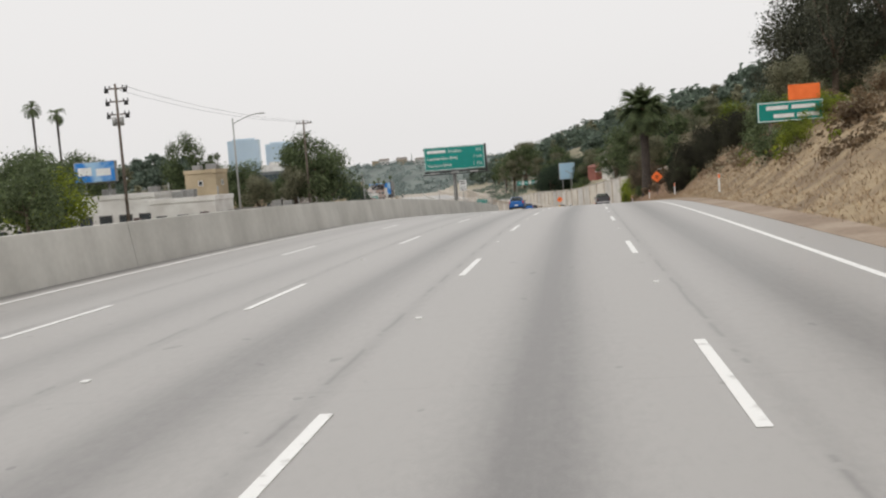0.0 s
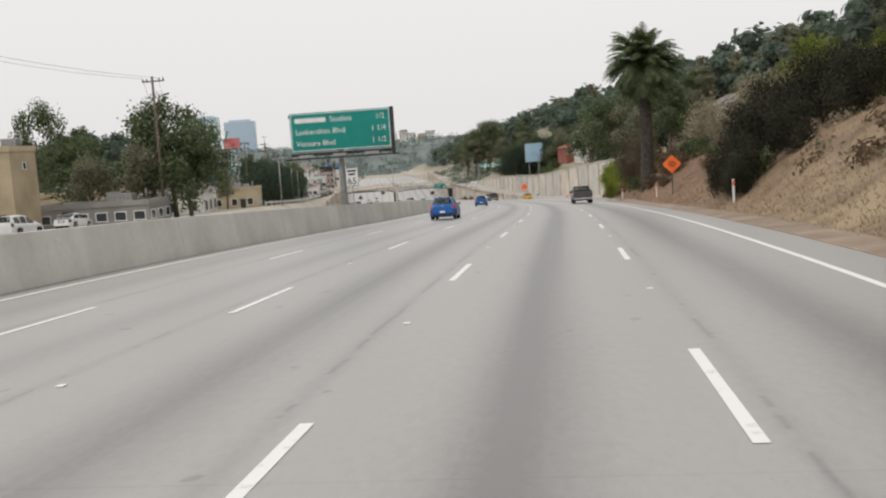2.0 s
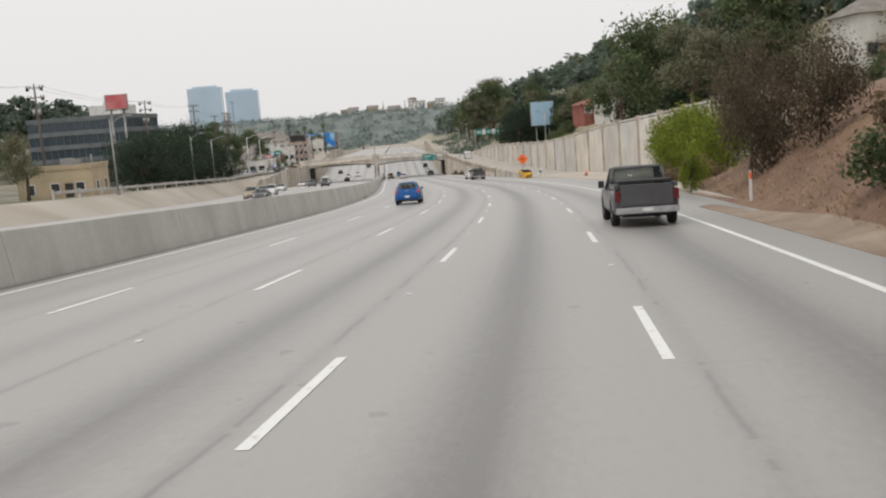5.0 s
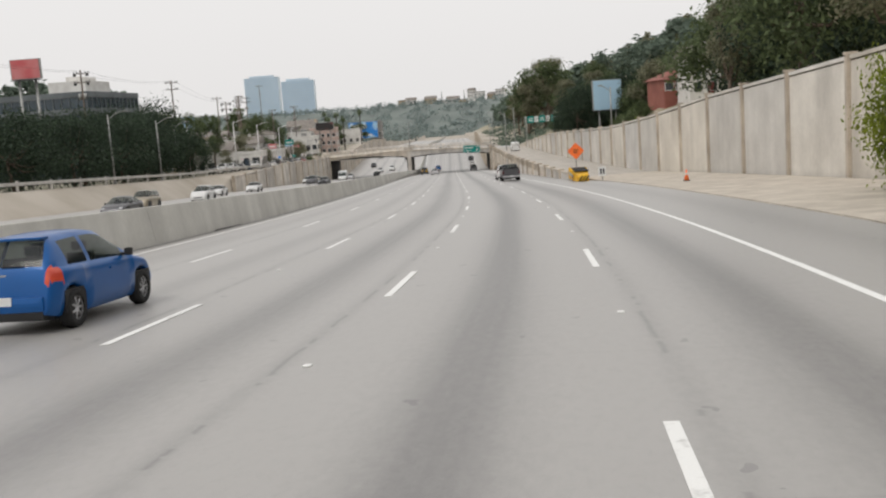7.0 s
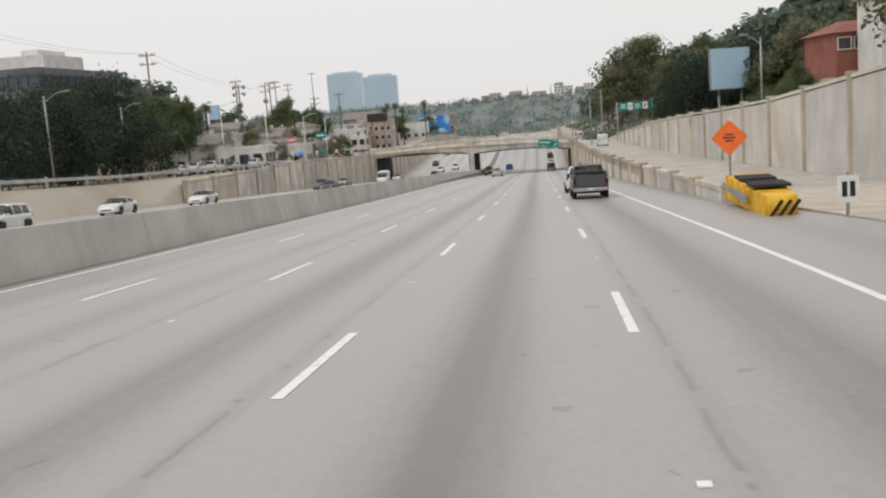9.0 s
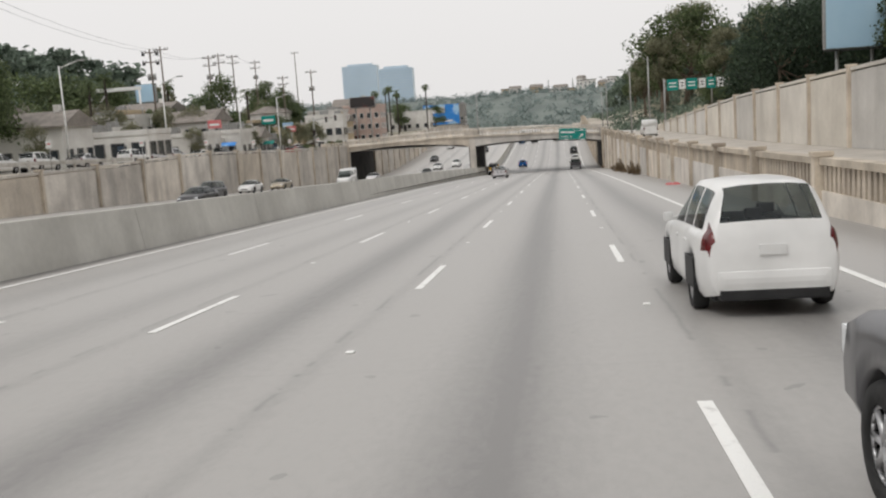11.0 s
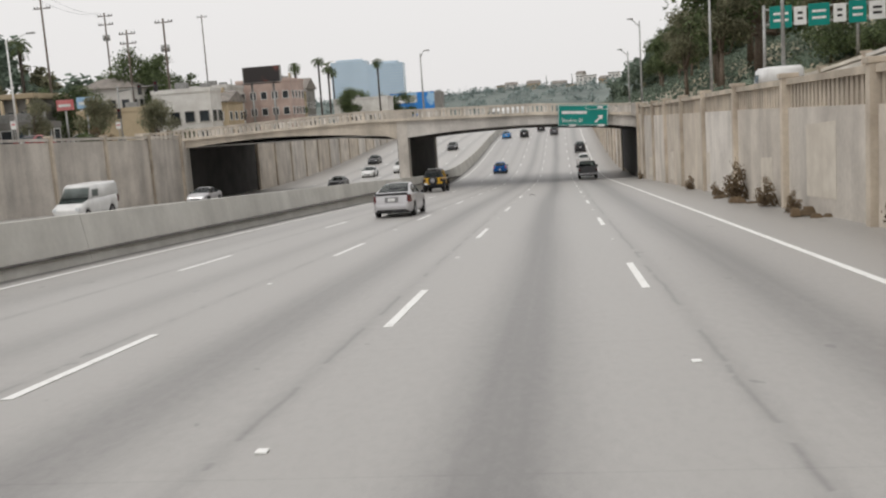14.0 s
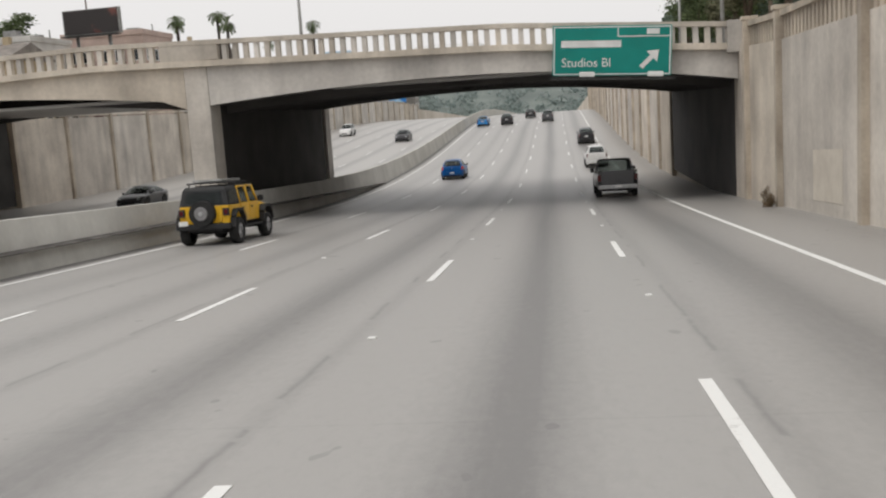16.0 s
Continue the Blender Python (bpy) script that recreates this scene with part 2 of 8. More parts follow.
# dark concrete colour standing in for shade in the parapet slots
M_SLOT_SHADE = material("slot_shade_concrete", base=(.27, .225, .18), dark=(.16, .13, .105), scale=.8, spread=(.3, .66), fine=.16, bump=.3)
M_WHITE = material("road_paint_white", base=(.82, .82, .80), dark=(.5, .49, .47), scale=6, spread=(.22, .42), fine=.1, bump=.1)


def ground_material():
    """Bare reddish dirt near the road, scrub on the hill, grey-tan lots on the left; uv.x is metres across."""
    m = material("dry_ground", base=(.275, .17, .11), dark=(.155, .092, .062), scale=.3, spread=(.3, .66), fine=.3, bump=.8, bump_scale=5)
    n, l = m.node_tree.nodes, m.node_tree.links
    b = n["Principled BSDF"]
    dirt = b.inputs["Base Color"].links[0].from_socket
    uv = n.new("ShaderNodeUVMap")
    sep = n.new("ShaderNodeSeparateXYZ")
    l.new(uv.outputs["UV"], sep.inputs[0])
    geo = n.new("ShaderNodeNewGeometry")
    t = n.new("ShaderNodeTexNoise")
    t.inputs["Scale"].default_value, t.inputs["Detail"].default_value = .09, 8
    l.new(geo.outputs["Position"], t.inputs["Vector"])
    scrub = n.new("ShaderNodeValToRGB")
    e = scrub.color_ramp.elements
    e[0].position, e[0].color = .35, (.17, .165, .105, 1)
    e[1].position, e[1].color = .62, (.38, .335, .24, 1)
    l.new(t.outputs["Fac"], scrub.inputs["Fac"])
    lots = n.new("ShaderNodeValToRGB")
    e = lots.color_ramp.elements
    e[0].position, e[0].color = .4, (.12, .125, .075, 1)
    e[1].position, e[1].color = .6, (.30, .27, .22, 1)
    l.new(t.outputs["Fac"], lots.inputs["Fac"])

    def ramp(lo, hi, axis=0):
        r = n.new("ShaderNodeMapRange")
        r.inputs["From Min"].default_value, r.inputs["From Max"].default_value = lo, hi
        l.new(sep.outputs[axis], r.inputs["Value"])
        return r.outputs["Result"]

    def mix(f, x, y):
        q = n.new("ShaderNodeMix")
        q.data_type = 'RGBA'
        l.new(f, q.inputs["Factor"])
        l.new(x, q.inputs["A"])
        l.new(y, q.inputs["B"])
        return q.outputs["Result"]
    pale = n.new("ShaderNodeValToRGB")
    e = pale.color_ramp.elements
    e[0].position, e[0].color = .4, (.37, .325, .265, 1)
    e[1].position, e[1].color = .62, (.48, .435, .375, 1)
    l.new(t.outputs["Fac"], pale.inputs["Fac"])
    # dry straw and weeds over the dirt at the start of the bank
    fine = n.new("ShaderNodeTexNoise")
    fine.inputs["Scale"].default_value, fine.inputs["Detail"].default_value = .55, 9
    l.new(geo.outputs["Position"], fine.inputs["Vector"])
    straw = n.new("ShaderNodeValToRGB")
    e = straw.color_ramp.elements
    e[0].position, e[0].color = .38, (.20, .145, .09, 1)
    e[1].position, e[1].color = .6, (.37, .285, .175, 1)
    l.new(fine.outputs["Fac"], straw.inputs["Fac"])
    dirt = mix(ramp(112, 70, 1), dirt, straw.outputs["Color"])
    dirt = mix(ramp(192, 215, 1), dirt, pale.outputs["Color"])
    c = mix(ramp(-46, -42.5), lots.outputs["Color"], dirt)
    c = mix(ramp(-32, -31), mix(ramp(-46, -42.5), lots.outputs["Color"], pale.outputs["Color"]), c)
    c = mix(ramp(17, 27), c, scrub.outputs["Color"])
    l.new(c, b.inputs["Base Color"])
    return m


M_DIRT = ground_material()
M_GRIT = material("dark_gutter_grit", base=(.16, .15, .14), dark=(.06, .055, .05), scale=1.3, spread=(.3, .65), fine=.3, bump=.5, rough=.9)
# concrete with the shade under the bridge put into its colour
M_BRIDGE_SHADE = material("bridge_shade_concrete", base=(.06, .056, .053), dark=(.03, .028, .027), scale=.5, spread=(.3, .65), fine=.15, bump=.3)
M_PALEDIRT = material("pale_dirt_edge", base=(.40, .32, .245), dark=(.25, .185, .135), scale=.5, fine=.3, bump=.6, bump_scale=8)
M_PATH = material("pale_ramp_concrete", base=(.52, .48, .43), dark=(.38, .35, .31), scale=.4, fine=.15, bump=.2)
M_DIRTPATH = material("pale_gravel", base=(.60, .54, .46), dark=(.44, .39, .33), scale=.8, fine=.25, bump=.6)

# ---- mesh helpers ----
def part(name, bm, mat, parent=None, label="", smooth=False, m=None):
    """One mesh object from a bmesh, under a thing or part if one is given."""
    me = bpy.data.meshes.new(name)
    bm.to_mesh(me)
    bm.free()
    for k in (mat if isinstance(mat, (list, tuple)) else [mat]):
        me.materials.append(k)
    if smooth:
        for p in me.polygons:
            p.use_smooth = True
    ob = new(name, me)
    if parent:
        ob.parent = parent
    if m is not None:
        ob.matrix_basis = m
    if label:
        ob["label"] = label
    return ob


def thing(name, label, category, m=None, group="", kind=""):
    ob = tagged(new(name), label, category, group, kind)
    ob.empty_display_size = .2
    if m is not None:
        ob.matrix_basis = m
    return ob


def block(bm, x0, x1, y0, y1, z0, z1, bevel=0.0, mat=0, taper=0.0):
    """A box into bm; taper shrinks its top sideways."""
    cx, cy = (x0 + x1) / 2, (y0 + y1) / 2
    vs = []
    for z, k in ((z0, 1.0), (z1, 1.0 - taper)):
        for x, y in ((x0, y0), (x1, y0), (x1, y1), (x0, y1)):
            vs.append(bm.verts.new((cx + (x - cx) * k, cy + (y - cy) * k, z)))
    fs = [bm.faces.new([vs[i] for i in f]) for f in ((3, 2, 1, 0), (4, 5, 6, 7), (0, 1, 5, 4), (1, 2, 6, 5), (2, 3, 7, 6), (3, 0, 4, 7))]
    for f in fs:
        f.material_index = mat
    if bevel:
        es = list({e for f in fs for e in f.edges})
        bmesh.ops.bevel(bm, geom=es, offset=bevel, segments=2, affect='EDGES', profile=.7)
    return bm


def boxed(*a, **k):
    return block(bmesh.new(), *a, **k)


def rod(bm, a, b, r0, r1=None, n=8, mat=0):
    """A tapered round bar from a to b."""
    a, b = Vector(a), Vector(b)
    r1 = r0 if r1 is None else r1
    d = (b - a).normalized()
    x = d.orthogonal().normalized()
    y = d.cross(x)
    rings = [[bm.verts.new(c + (x * math.cos(t) + y * math.sin(t)) * r) for t in (2 * math.pi * i / n for i in range(n))] for c, r in ((a, r0), (b, r1))]
    for i in range(n):
        f = bm.faces.new((rings[0][i], rings[0][(i + 1) % n], rings[1][(i + 1) % n], rings[1][i]))
        f.material_index, f.smooth = mat, True
    for q in (rings[0][::-1], rings[1]):
        bm.faces.new(q).material_index = mat
    return bm


def prism(bm, pts, x0, x1, mat=0, axis=0):
    """The outline pts, in the y-z plane (axis 0) or the x-z plane (axis 1), drawn out from x0 to x1."""
    mk = (lambda x, p: (x, p[0], p[1])) if axis == 0 else (lambda x, p: (p[0], x, p[1]))
    a = [bm.verts.new(mk(x0, p)) for p in pts]
    b = [bm.verts.new(mk(x1, p)) for p in pts]
    fs = [bm.faces.new(a), bm.faces.new(b[::-1])]
    for i in range(len(pts)):
        j = (i + 1) % len(pts)
        fs.append(bm.faces.new((a[j], a[i], b[i], b[j])))
    for f in fs:
        f.material_index = mat
    bmesh.ops.recalc_face_normals(bm, faces=fs)
    return bm


def strip(s0, s1, step, cross, uv=False):
    """A sheet or bar along the road: cross(s) gives the outline's (u, h) points, joined from station to station."""
    bm = bmesh.new()
    lay = bm.loops.layers.uv.new("UVMap") if uv else None
    n = max(1, round((s1 - s0) / step))
    prev = None
    for i in range(n + 1):
        s = s0 + (s1 - s0) * i / n
        pts = cross(s)
        ring = [bm.verts.new(R(s, u, h)) for u, h in pts]
        if prev:
            for j in range(len(ring) - 1):
                f = bm.faces.new((prev[0][j], prev[0][j + 1], ring[j + 1], ring[j]))
                f.smooth = uv
                if uv:
                    for lp, (uu, vv) in zip(f.loops, ((prev[1][j][0], prev[2]), (prev[1][j + 1][0], prev[2]), (pts[j + 1][0], s), (pts[j][0], s))):
                        lp[lay].uv = (uu, vv)
        prev = (ring, pts, s)
    return bm


def bar(s0, s1, step, cross):
    """A closed bar along the road, with both ends shut."""
    bm = bmesh.new()
    n = max(1, round((s1 - s0) / step))
    rings = []
    for i in range(n + 1):
        s = s0 + (s1 - s0) * i / n
        rings.append([bm.verts.new(R(s, u, h)) for u, h in cross(s)])
    k = len(rings[0])
    for a, b in zip(rings, rings[1:]):
        for j in range(k):
            bm.faces.new((a[j], a[(j + 1) % k], b[(j + 1) % k], b[j]))
    bm.faces.new(rings[0])
    bm.faces.new(rings[-1])
    bmesh.ops.recalc_face_normals(bm, faces=bm.faces)
    return bm


# ---- ground and roads ----
def ground():
    us = [-1500, -700, -400, -300, -220, -160, -120, -90, -70, -55, -45, -42.2, -41.6, -40.2, -39, -38.35, -38.1, -30, -20, -14, 0, 6.5, 7.0, 7.6, 8.1, 8.6, 9.2, 10, 11, 12.2, 13.4, 15, 17.3, 17.42, 17.7, 20, 24, 30, 36, 45, 60, 80, 110, 150, 210, 300, 420, 700, 1500]
    ss = list(np.arange(-58, 190, 4)) + list(np.arange(190, 480, 5)) + list(np.arange(480, 1000, 25)) + list(np.arange(1000, 1801, 80))
    verts, faces = [], []
    for s in ss:
        for u in us:
            verts.append(R(s, u, terrain(s, u)))
    w = len(us)
    for i in range(len(ss) - 1):
        for j in range(w - 1):
            a = i * w + j
            faces.append((a, a + 1, a + w + 1, a + w))
    # behind the start and out to the horizon
    n0 = len(verts)
    for j, u in enumerate(us):
        p = verts[j]
        verts.append(Vector((p.x, p.y - 400, p.z)))
    for j in range(w - 1):
        faces.append((n0 + j, n0 + j + 1, j + 1, j))
    n1 = len(verts)
    last = (len(ss) - 1) * w
    for j, u in enumerate(us):
        p = verts[last + j]
        verts.append(Vector((p.x * 1.5 - 500, p.y + 2600, p.z + 40)))
    for j in range(w - 1):
        faces.append((last + j, last + j + 1, n1 + j + 1, n1 + j))
    me = bpy.data.meshes.new("ground")
    me.from_pydata(verts, [], faces)
    me.materials.append(M_DIRT)
    lay = me.uv_layers.new(name="UVMap")
    for p in me.polygons:
        p.use_smooth = True
        for li, vi in zip(p.loop_indices, p.vertices):
            lay.data[li].uv = (us[vi % w], ss[min(vi // w, len(ss) - 1)])
    tagged(new("ground", me), "dry dirt and grass bank beside the freeway", "ground", kind="structure")


def far_hill():
    """A low wooded ridge that closes the valley ahead."""
    verts, faces = [], []
    nx, ny = 40, 14
    for j in range(ny + 1):
        for i in range(nx + 1):
            x, y = i / nx * 2 - 1, j / ny
            px, py = -330 + x * 820, 1240 + y * 420 + 120 * x * x
            z = -34 + (44 + 9 * noise.noise((x * 3, y * 2, 1)) + 5 * noise.noise((x * 9, y * 5, 4))) * math.sin(min(1, y * 1.15) * 1.57) * (1 - .35 * x * x)
            verts.append((px, py, z))
    for j in range(ny):
        for i in range(nx):
            q = j * (nx + 1) + i
            faces.append((q, q + 1, q + nx + 2, q + nx + 1))
    me = bpy.data.meshes.new("hill_far")
    me.from_pydata(verts, [], faces)
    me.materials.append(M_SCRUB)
    for p in me.polygons:
        p.use_smooth = True
    tagged(new("hill_far", me), "far green hill closing the valley", "hill", kind="structure")
    return verts


# far hill surface, distance haze put into the pale colour
M_SCRUB = material("far_scrub_hazed", base=(.19, .22, .20), dark=(.13, .155, .145), scale=.03, bump=0)
ground()
HILL = far_hill()
road = part("road", strip(-58, 1000, 4, lambda s: [(u, 0.0) for u in (-14.2, -13, -11, -9, -7, -5, -3, -1, 1, 3, 5, 6.2, float(np.interp(s, [-60, 130, 190, 240, 260, 1000], [6.1, 6.6, 8.6, 8.8, 7.6, 7.6])))], uv=True), M_ROAD)
tagged(road, "worn grey concrete freeway lanes with dark oil bands", "road", kind="structure")
far_road = part("road_opposite", strip(-58, 1000, 8, lambda s: [(u, float(np.interp(-u, [14, 38], [.0, .3]))) for u in (-38.4, -34, -30, -26, -22, -18, -14.2)], uv=True), M_ROAD2)
tagged(far_road, "worn concrete lanes of the oncoming carriageway", "road", kind="structure")
gravel = part("shoulder", bar(150, 262, 4, lambda s: [(WALL_UP - .3, bench(s) + .10), (float(np.interp(s, [150, 190, 240, 262], [7.9, 8.6, 8.8, 8.0])), .05 + bench(s) * .5), (float(np.interp(s, [150, 190, 240, 262], [7.9, 8.6, 8.8, 8.0])), -.2), (WALL_UP - .3, -.3)]), M_DIRTPATH)
tagged(gravel, "pale gravel shoulder strip below the wall", "shoulder", kind="structure")

verge = part("verge", bar(-58, 152, 3, lambda s: [(5.9, .012), (6.4 + .2 * noise.noise((s * .08, 0, 0)), .05), (7.15 + .4 * noise.noise((s * .11, 5, 0)), terrain(s, 7.15) + .03), (7.1, -.3), (5.9, -.3)]), M_PALEDIRT)
tagged(verge, "pale dusty dirt strip between road and bank", "verge", kind="structure")
ramp = part("ramp_road", bar(255, 437, 4, lambda s: [(7.97, bench(s) + .03), (17.25, bench(s) + .03), (17.25, bench(s) - .3), (7.97, bench(s) - .3)]), M_PATH)
tagged(ramp, "pale concrete ramp road above the lower wall", "ramp", kind="structure")


def marks():
    """Painted lines: solid edges, and dashes 3.66 m long every 14.63 m."""
    def dash(length, width):
        me_bm = bmesh.new()
        block(me_bm, -width / 2, width / 2, 0, length, 0.002, .006)
        me = bpy.data.meshes.new("lane_dash")
        me_bm.to_mesh(me)
        me_bm.free()
        me.materials.append(M_WHITE)
        return me
    long_dash = dash(3.66, .13)
    for line, phase in ((LINE_C, 4.65), (LINE_D, 7.37), (LINE_B, 1.15), (LINE_A, 13.9)):
        for k in range(-3, 42):
            s = phase + 14.63 * k
            ob = new("lane_dash", long_dash)
            ob.parent = road
            g = math.degrees(np.interp(s + 1.8, SS, RG))
            ob.matrix_basis = Matrix.Translation(R(s, line, .002)) @ pose(0, 0, 0, g, 0, yaw_at(s + 1.8))
    part("edge_line", bar(-58, 900, 4, lambda s: [(EDGE_R - .075, .002), (EDGE_R + .075, .002), (EDGE_R + .075, .007), (EDGE_R - .075, .007)]), M_WHITE, road)
    part("edge_line", bar(-58, 900, 4, lambda s: [(EDGE_L - .07, .002), (EDGE_L + .07, .002), (EDGE_L + .07, .007), (EDGE_L - .07, .007)]), M_WHITE, road)
    # raised dots between the dashes
    dot = boxed(-.05, .05, -.05, .05, 0, .018, bevel=.012)
    me = bpy.data.meshes.new("road_stud")
    dot.to_mesh(me)
    dot.free()
    me.materials.append(M_WHITE)
    for line, phase in ((LINE_C, 4.65), (LINE_D, 7.37), (LINE_B, 1.15)):
        for k in range(-2, 30):
            ob = new("road_stud", me)
            ob.parent = road
            ob.matrix_basis = at(phase + 14.63 * k + 9.1, line, .002)
    for k in range(0, 40):
        for line in (-18.0, -21.5, -25, -28.5, -32):
            ob = new("lane_dash", long_dash)
            ob.parent = far_road
            s = k * 14.63 + line
            ob.matrix_basis = Matrix.Translation(R(s, line, .012 * (-line - 14) + .02)) @ pose(0, 0, 0, math.degrees(np.interp(s, SS, RG)), 0, yaw_at(s))


marks()


# ---- median barrier ----
def barrier():
    prof = [(-.36, 0), (-.135, 1.36), (-.12, 1.38), (.12, 1.38), (.135, 1.36), (.36, 0)]
    top = thing("median_barrier", "long grey cast concrete median barrier with stained joints", "barrier", kind="structure")
    s = -58.0
    while s < 434:
        ln = 12.2
        part("barrier_segment", bar(s, s + ln - .03, 4, lambda q: [(BARRIER + a, b) for a, b in prof]), M_CONC_GREY, top)
        s += ln
    while s < 1200:
        part("barrier_segment", bar(s, s + 60, 10, lambda q: [(BARRIER + a, b) for a, b in prof]), M_CONC_GREY, top)
        s += 60.05
    # grit and rubber dust swept against the foot of the barrier
    dirt = lambda q: BARRIER + .52 + .06 * math.sin(q * .9) + .05 * math.sin(q * 2.3 + 1)
    grit = bar(-58, 470, 340, lambda q: [(BARRIER + .34, -.02), (dirt(q), -.02), (dirt(q), .012), (BARRIER + .34, .06)])
    part("gutter_grit", grit, M_GRIT, top, "dark strip of grit along the barrier's foot")


barrier()


# ---- retaining walls ----
def railing_wall(name, label, u, side, s0, s1, bay, top, foot, rail, mat=None, pil=.34, last=None):
    """A retaining wall in bays between pilasters; side is +1 where its face looks left. rail: height of the slotted parapet on top."""
    mat = mat or M_CONC
    w = thing(name, label, "retaining wall", kind="structure")
    back = .45 * side
    n = round((s1 - s0) / bay)
    edges = [s0 + (s1 - s0) * i / n for i in range(n + 1)] + ([last] if last else [])
    for a, b in zip(edges, edges[1:]):
        part("wall_panel", bar(a + pil / 2, b - pil / 2, 4, lambda s: [(u, foot(s)), (u + back, foot(s)), (u + back, top(s) - rail), (u, top(s) - rail)]), mat, w)
        part("cap_rail", bar(a + pil / 2, b - pil / 2, 4, lambda s: [(u - .06 * side, top(s) - .2), (u + .4 * side, top(s) - .2), (u + .4 * side, top(s)), (u - .06 * side, top(s))]), M_PIL if rail > .5 else mat, w)
        if rail > .5:
            bm = bmesh.new()
            count = max(3, int((b - a - pil) / .42))
            for j in range(count):
                s = a + pil / 2 + (b - a - pil) * (j + .5) / count
                m = at(s, u + .17 * side, top(s) - rail)
                c = len(bm.verts)
                block(bm, -.11, .11, -.12, .12, -.05, rail - .15)
                bm.verts.ensure_lookup_table()
                bmesh.ops.transform(bm, matrix=m, verts=bm.verts[c:])
            part("baluster_row", bm, M_PIL, w)
            # added backing, its dark colour paints the shade between balusters
            part("recess_panel", bar(a + pil / 2, b - pil / 2, 4, lambda s: [(u + .32 * side, top(s) - rail - .02), (u + .42 * side, top(s) - rail - .02), (u + .42 * side, top(s) - .21), (u + .32 * side, top(s) - .21)]), M_SLOT_SHADE, w, "backing panel coloured dark for shade behind the balusters")
    for s in edges:
        h0, h1 = foot(s), top(s) + .18
        bm = boxed(-.2 if side > 0 else -.32, .32 if side > 0 else .2, -pil / 2, pil / 2, h0, h1 - .16, bevel=.03)
        block(bm, -.26 if side > 0 else -.36, .36 if side > 0 else .26, -pil / 2 - .04, pil / 2 + .04, h1 - .155, h1, bevel=.03)
        part("pilaster", bm, M_PIL, w, m=at(s, u))
    return w


railing_wall("wall_upper", "tall weathered concrete retaining wall with ribs and coping", WALL_UP, 1, 177.6, 428.7, 9.3, up_top, lambda s: bench(s) - .8, .3, M_CONC_PALE)
railing_wall("wall_ramp", "low plain concrete ramp wall rising from the shoulder", WALL_LOW, 1, 255, 285.8, 7.7, low_top, lambda s: -.4, .22)
railing_wall("wall_lower", "stained beige concrete retaining wall with slotted parapet", WALL_LOW, 1, 286.2, 431, 9.05, low_top, lambda s: -.4, .95, last=436.4)
railing_wall("wall_left", "beige concrete retaining wall beside the oncoming lanes", WALL_L, -1, 315.3, 429.05, 8.75, left_top, lambda s: -.3, .3, last=436.4)
railing_wall("wall_far_right", "beige concrete retaining wall beyond the overpass", WALL_LOW, 1, 461, 620, 7.7, low_top, lambda s: -.4, .3)
railing_wall("wall_far_left", "beige concrete retaining wall beyond the overpass", WALL_L, -1, 461, 660, 7.7, lambda s: left_rise(s) + .9, lambda s: -.1, .3)


def guard_rail(s0, s1, u):
    g = thing("guard_rail", "pale post-and-beam guard rail along the street edge", "guard rail")
    part("beam", bar(s0, s1, 4, lambda s: [(u - .03, left_rise(s) + .55), (u + .03, left_rise(s) + .55), (u + .05, left_rise(s) + .7), (u + .03, left_rise(s) + .86), (u - .03, left_rise(s) + .86)]), M_GALV, g)
    n = round((s1 - s0) / 7.6)
    for i in range(n + 1):
        s = s0 + (s1 - s0) * i / n
        part("post", boxed(-.11, .09, -.09, .09, -.5, 1.0, bevel=.015), M_GALV, g, m=at(s, u - .16, left_rise(s)))


M_GALV = material("weathered_rail_steel", base=(.60, .59, .56), dark=(.42, .40, .37), scale=1.2, fine=.1, metal=.2, rough=.6, bump=.1)
guard_rail(206, 362, -42.4)

# ---- the overpass ----
def deck_top(u):
    return float(np.interp(u, [-60, -42, -20, -2, 8, 30], [6.1, 6.35, 7.12, 6.75, 6.1, 5.8]))


def soffit(u):
    """Underside of the two flat-arched spans."""
    if u < -16:
        k = (u + 29) / 13.0
        return 6.15 - .75 * k * k - (.3 if u < -29 else 0) * abs(k)
    k = (u + 3.8) / 11.3
    return 5.75 - .55 * k * k - (.35 * k * k if u > -3.8 else 0)


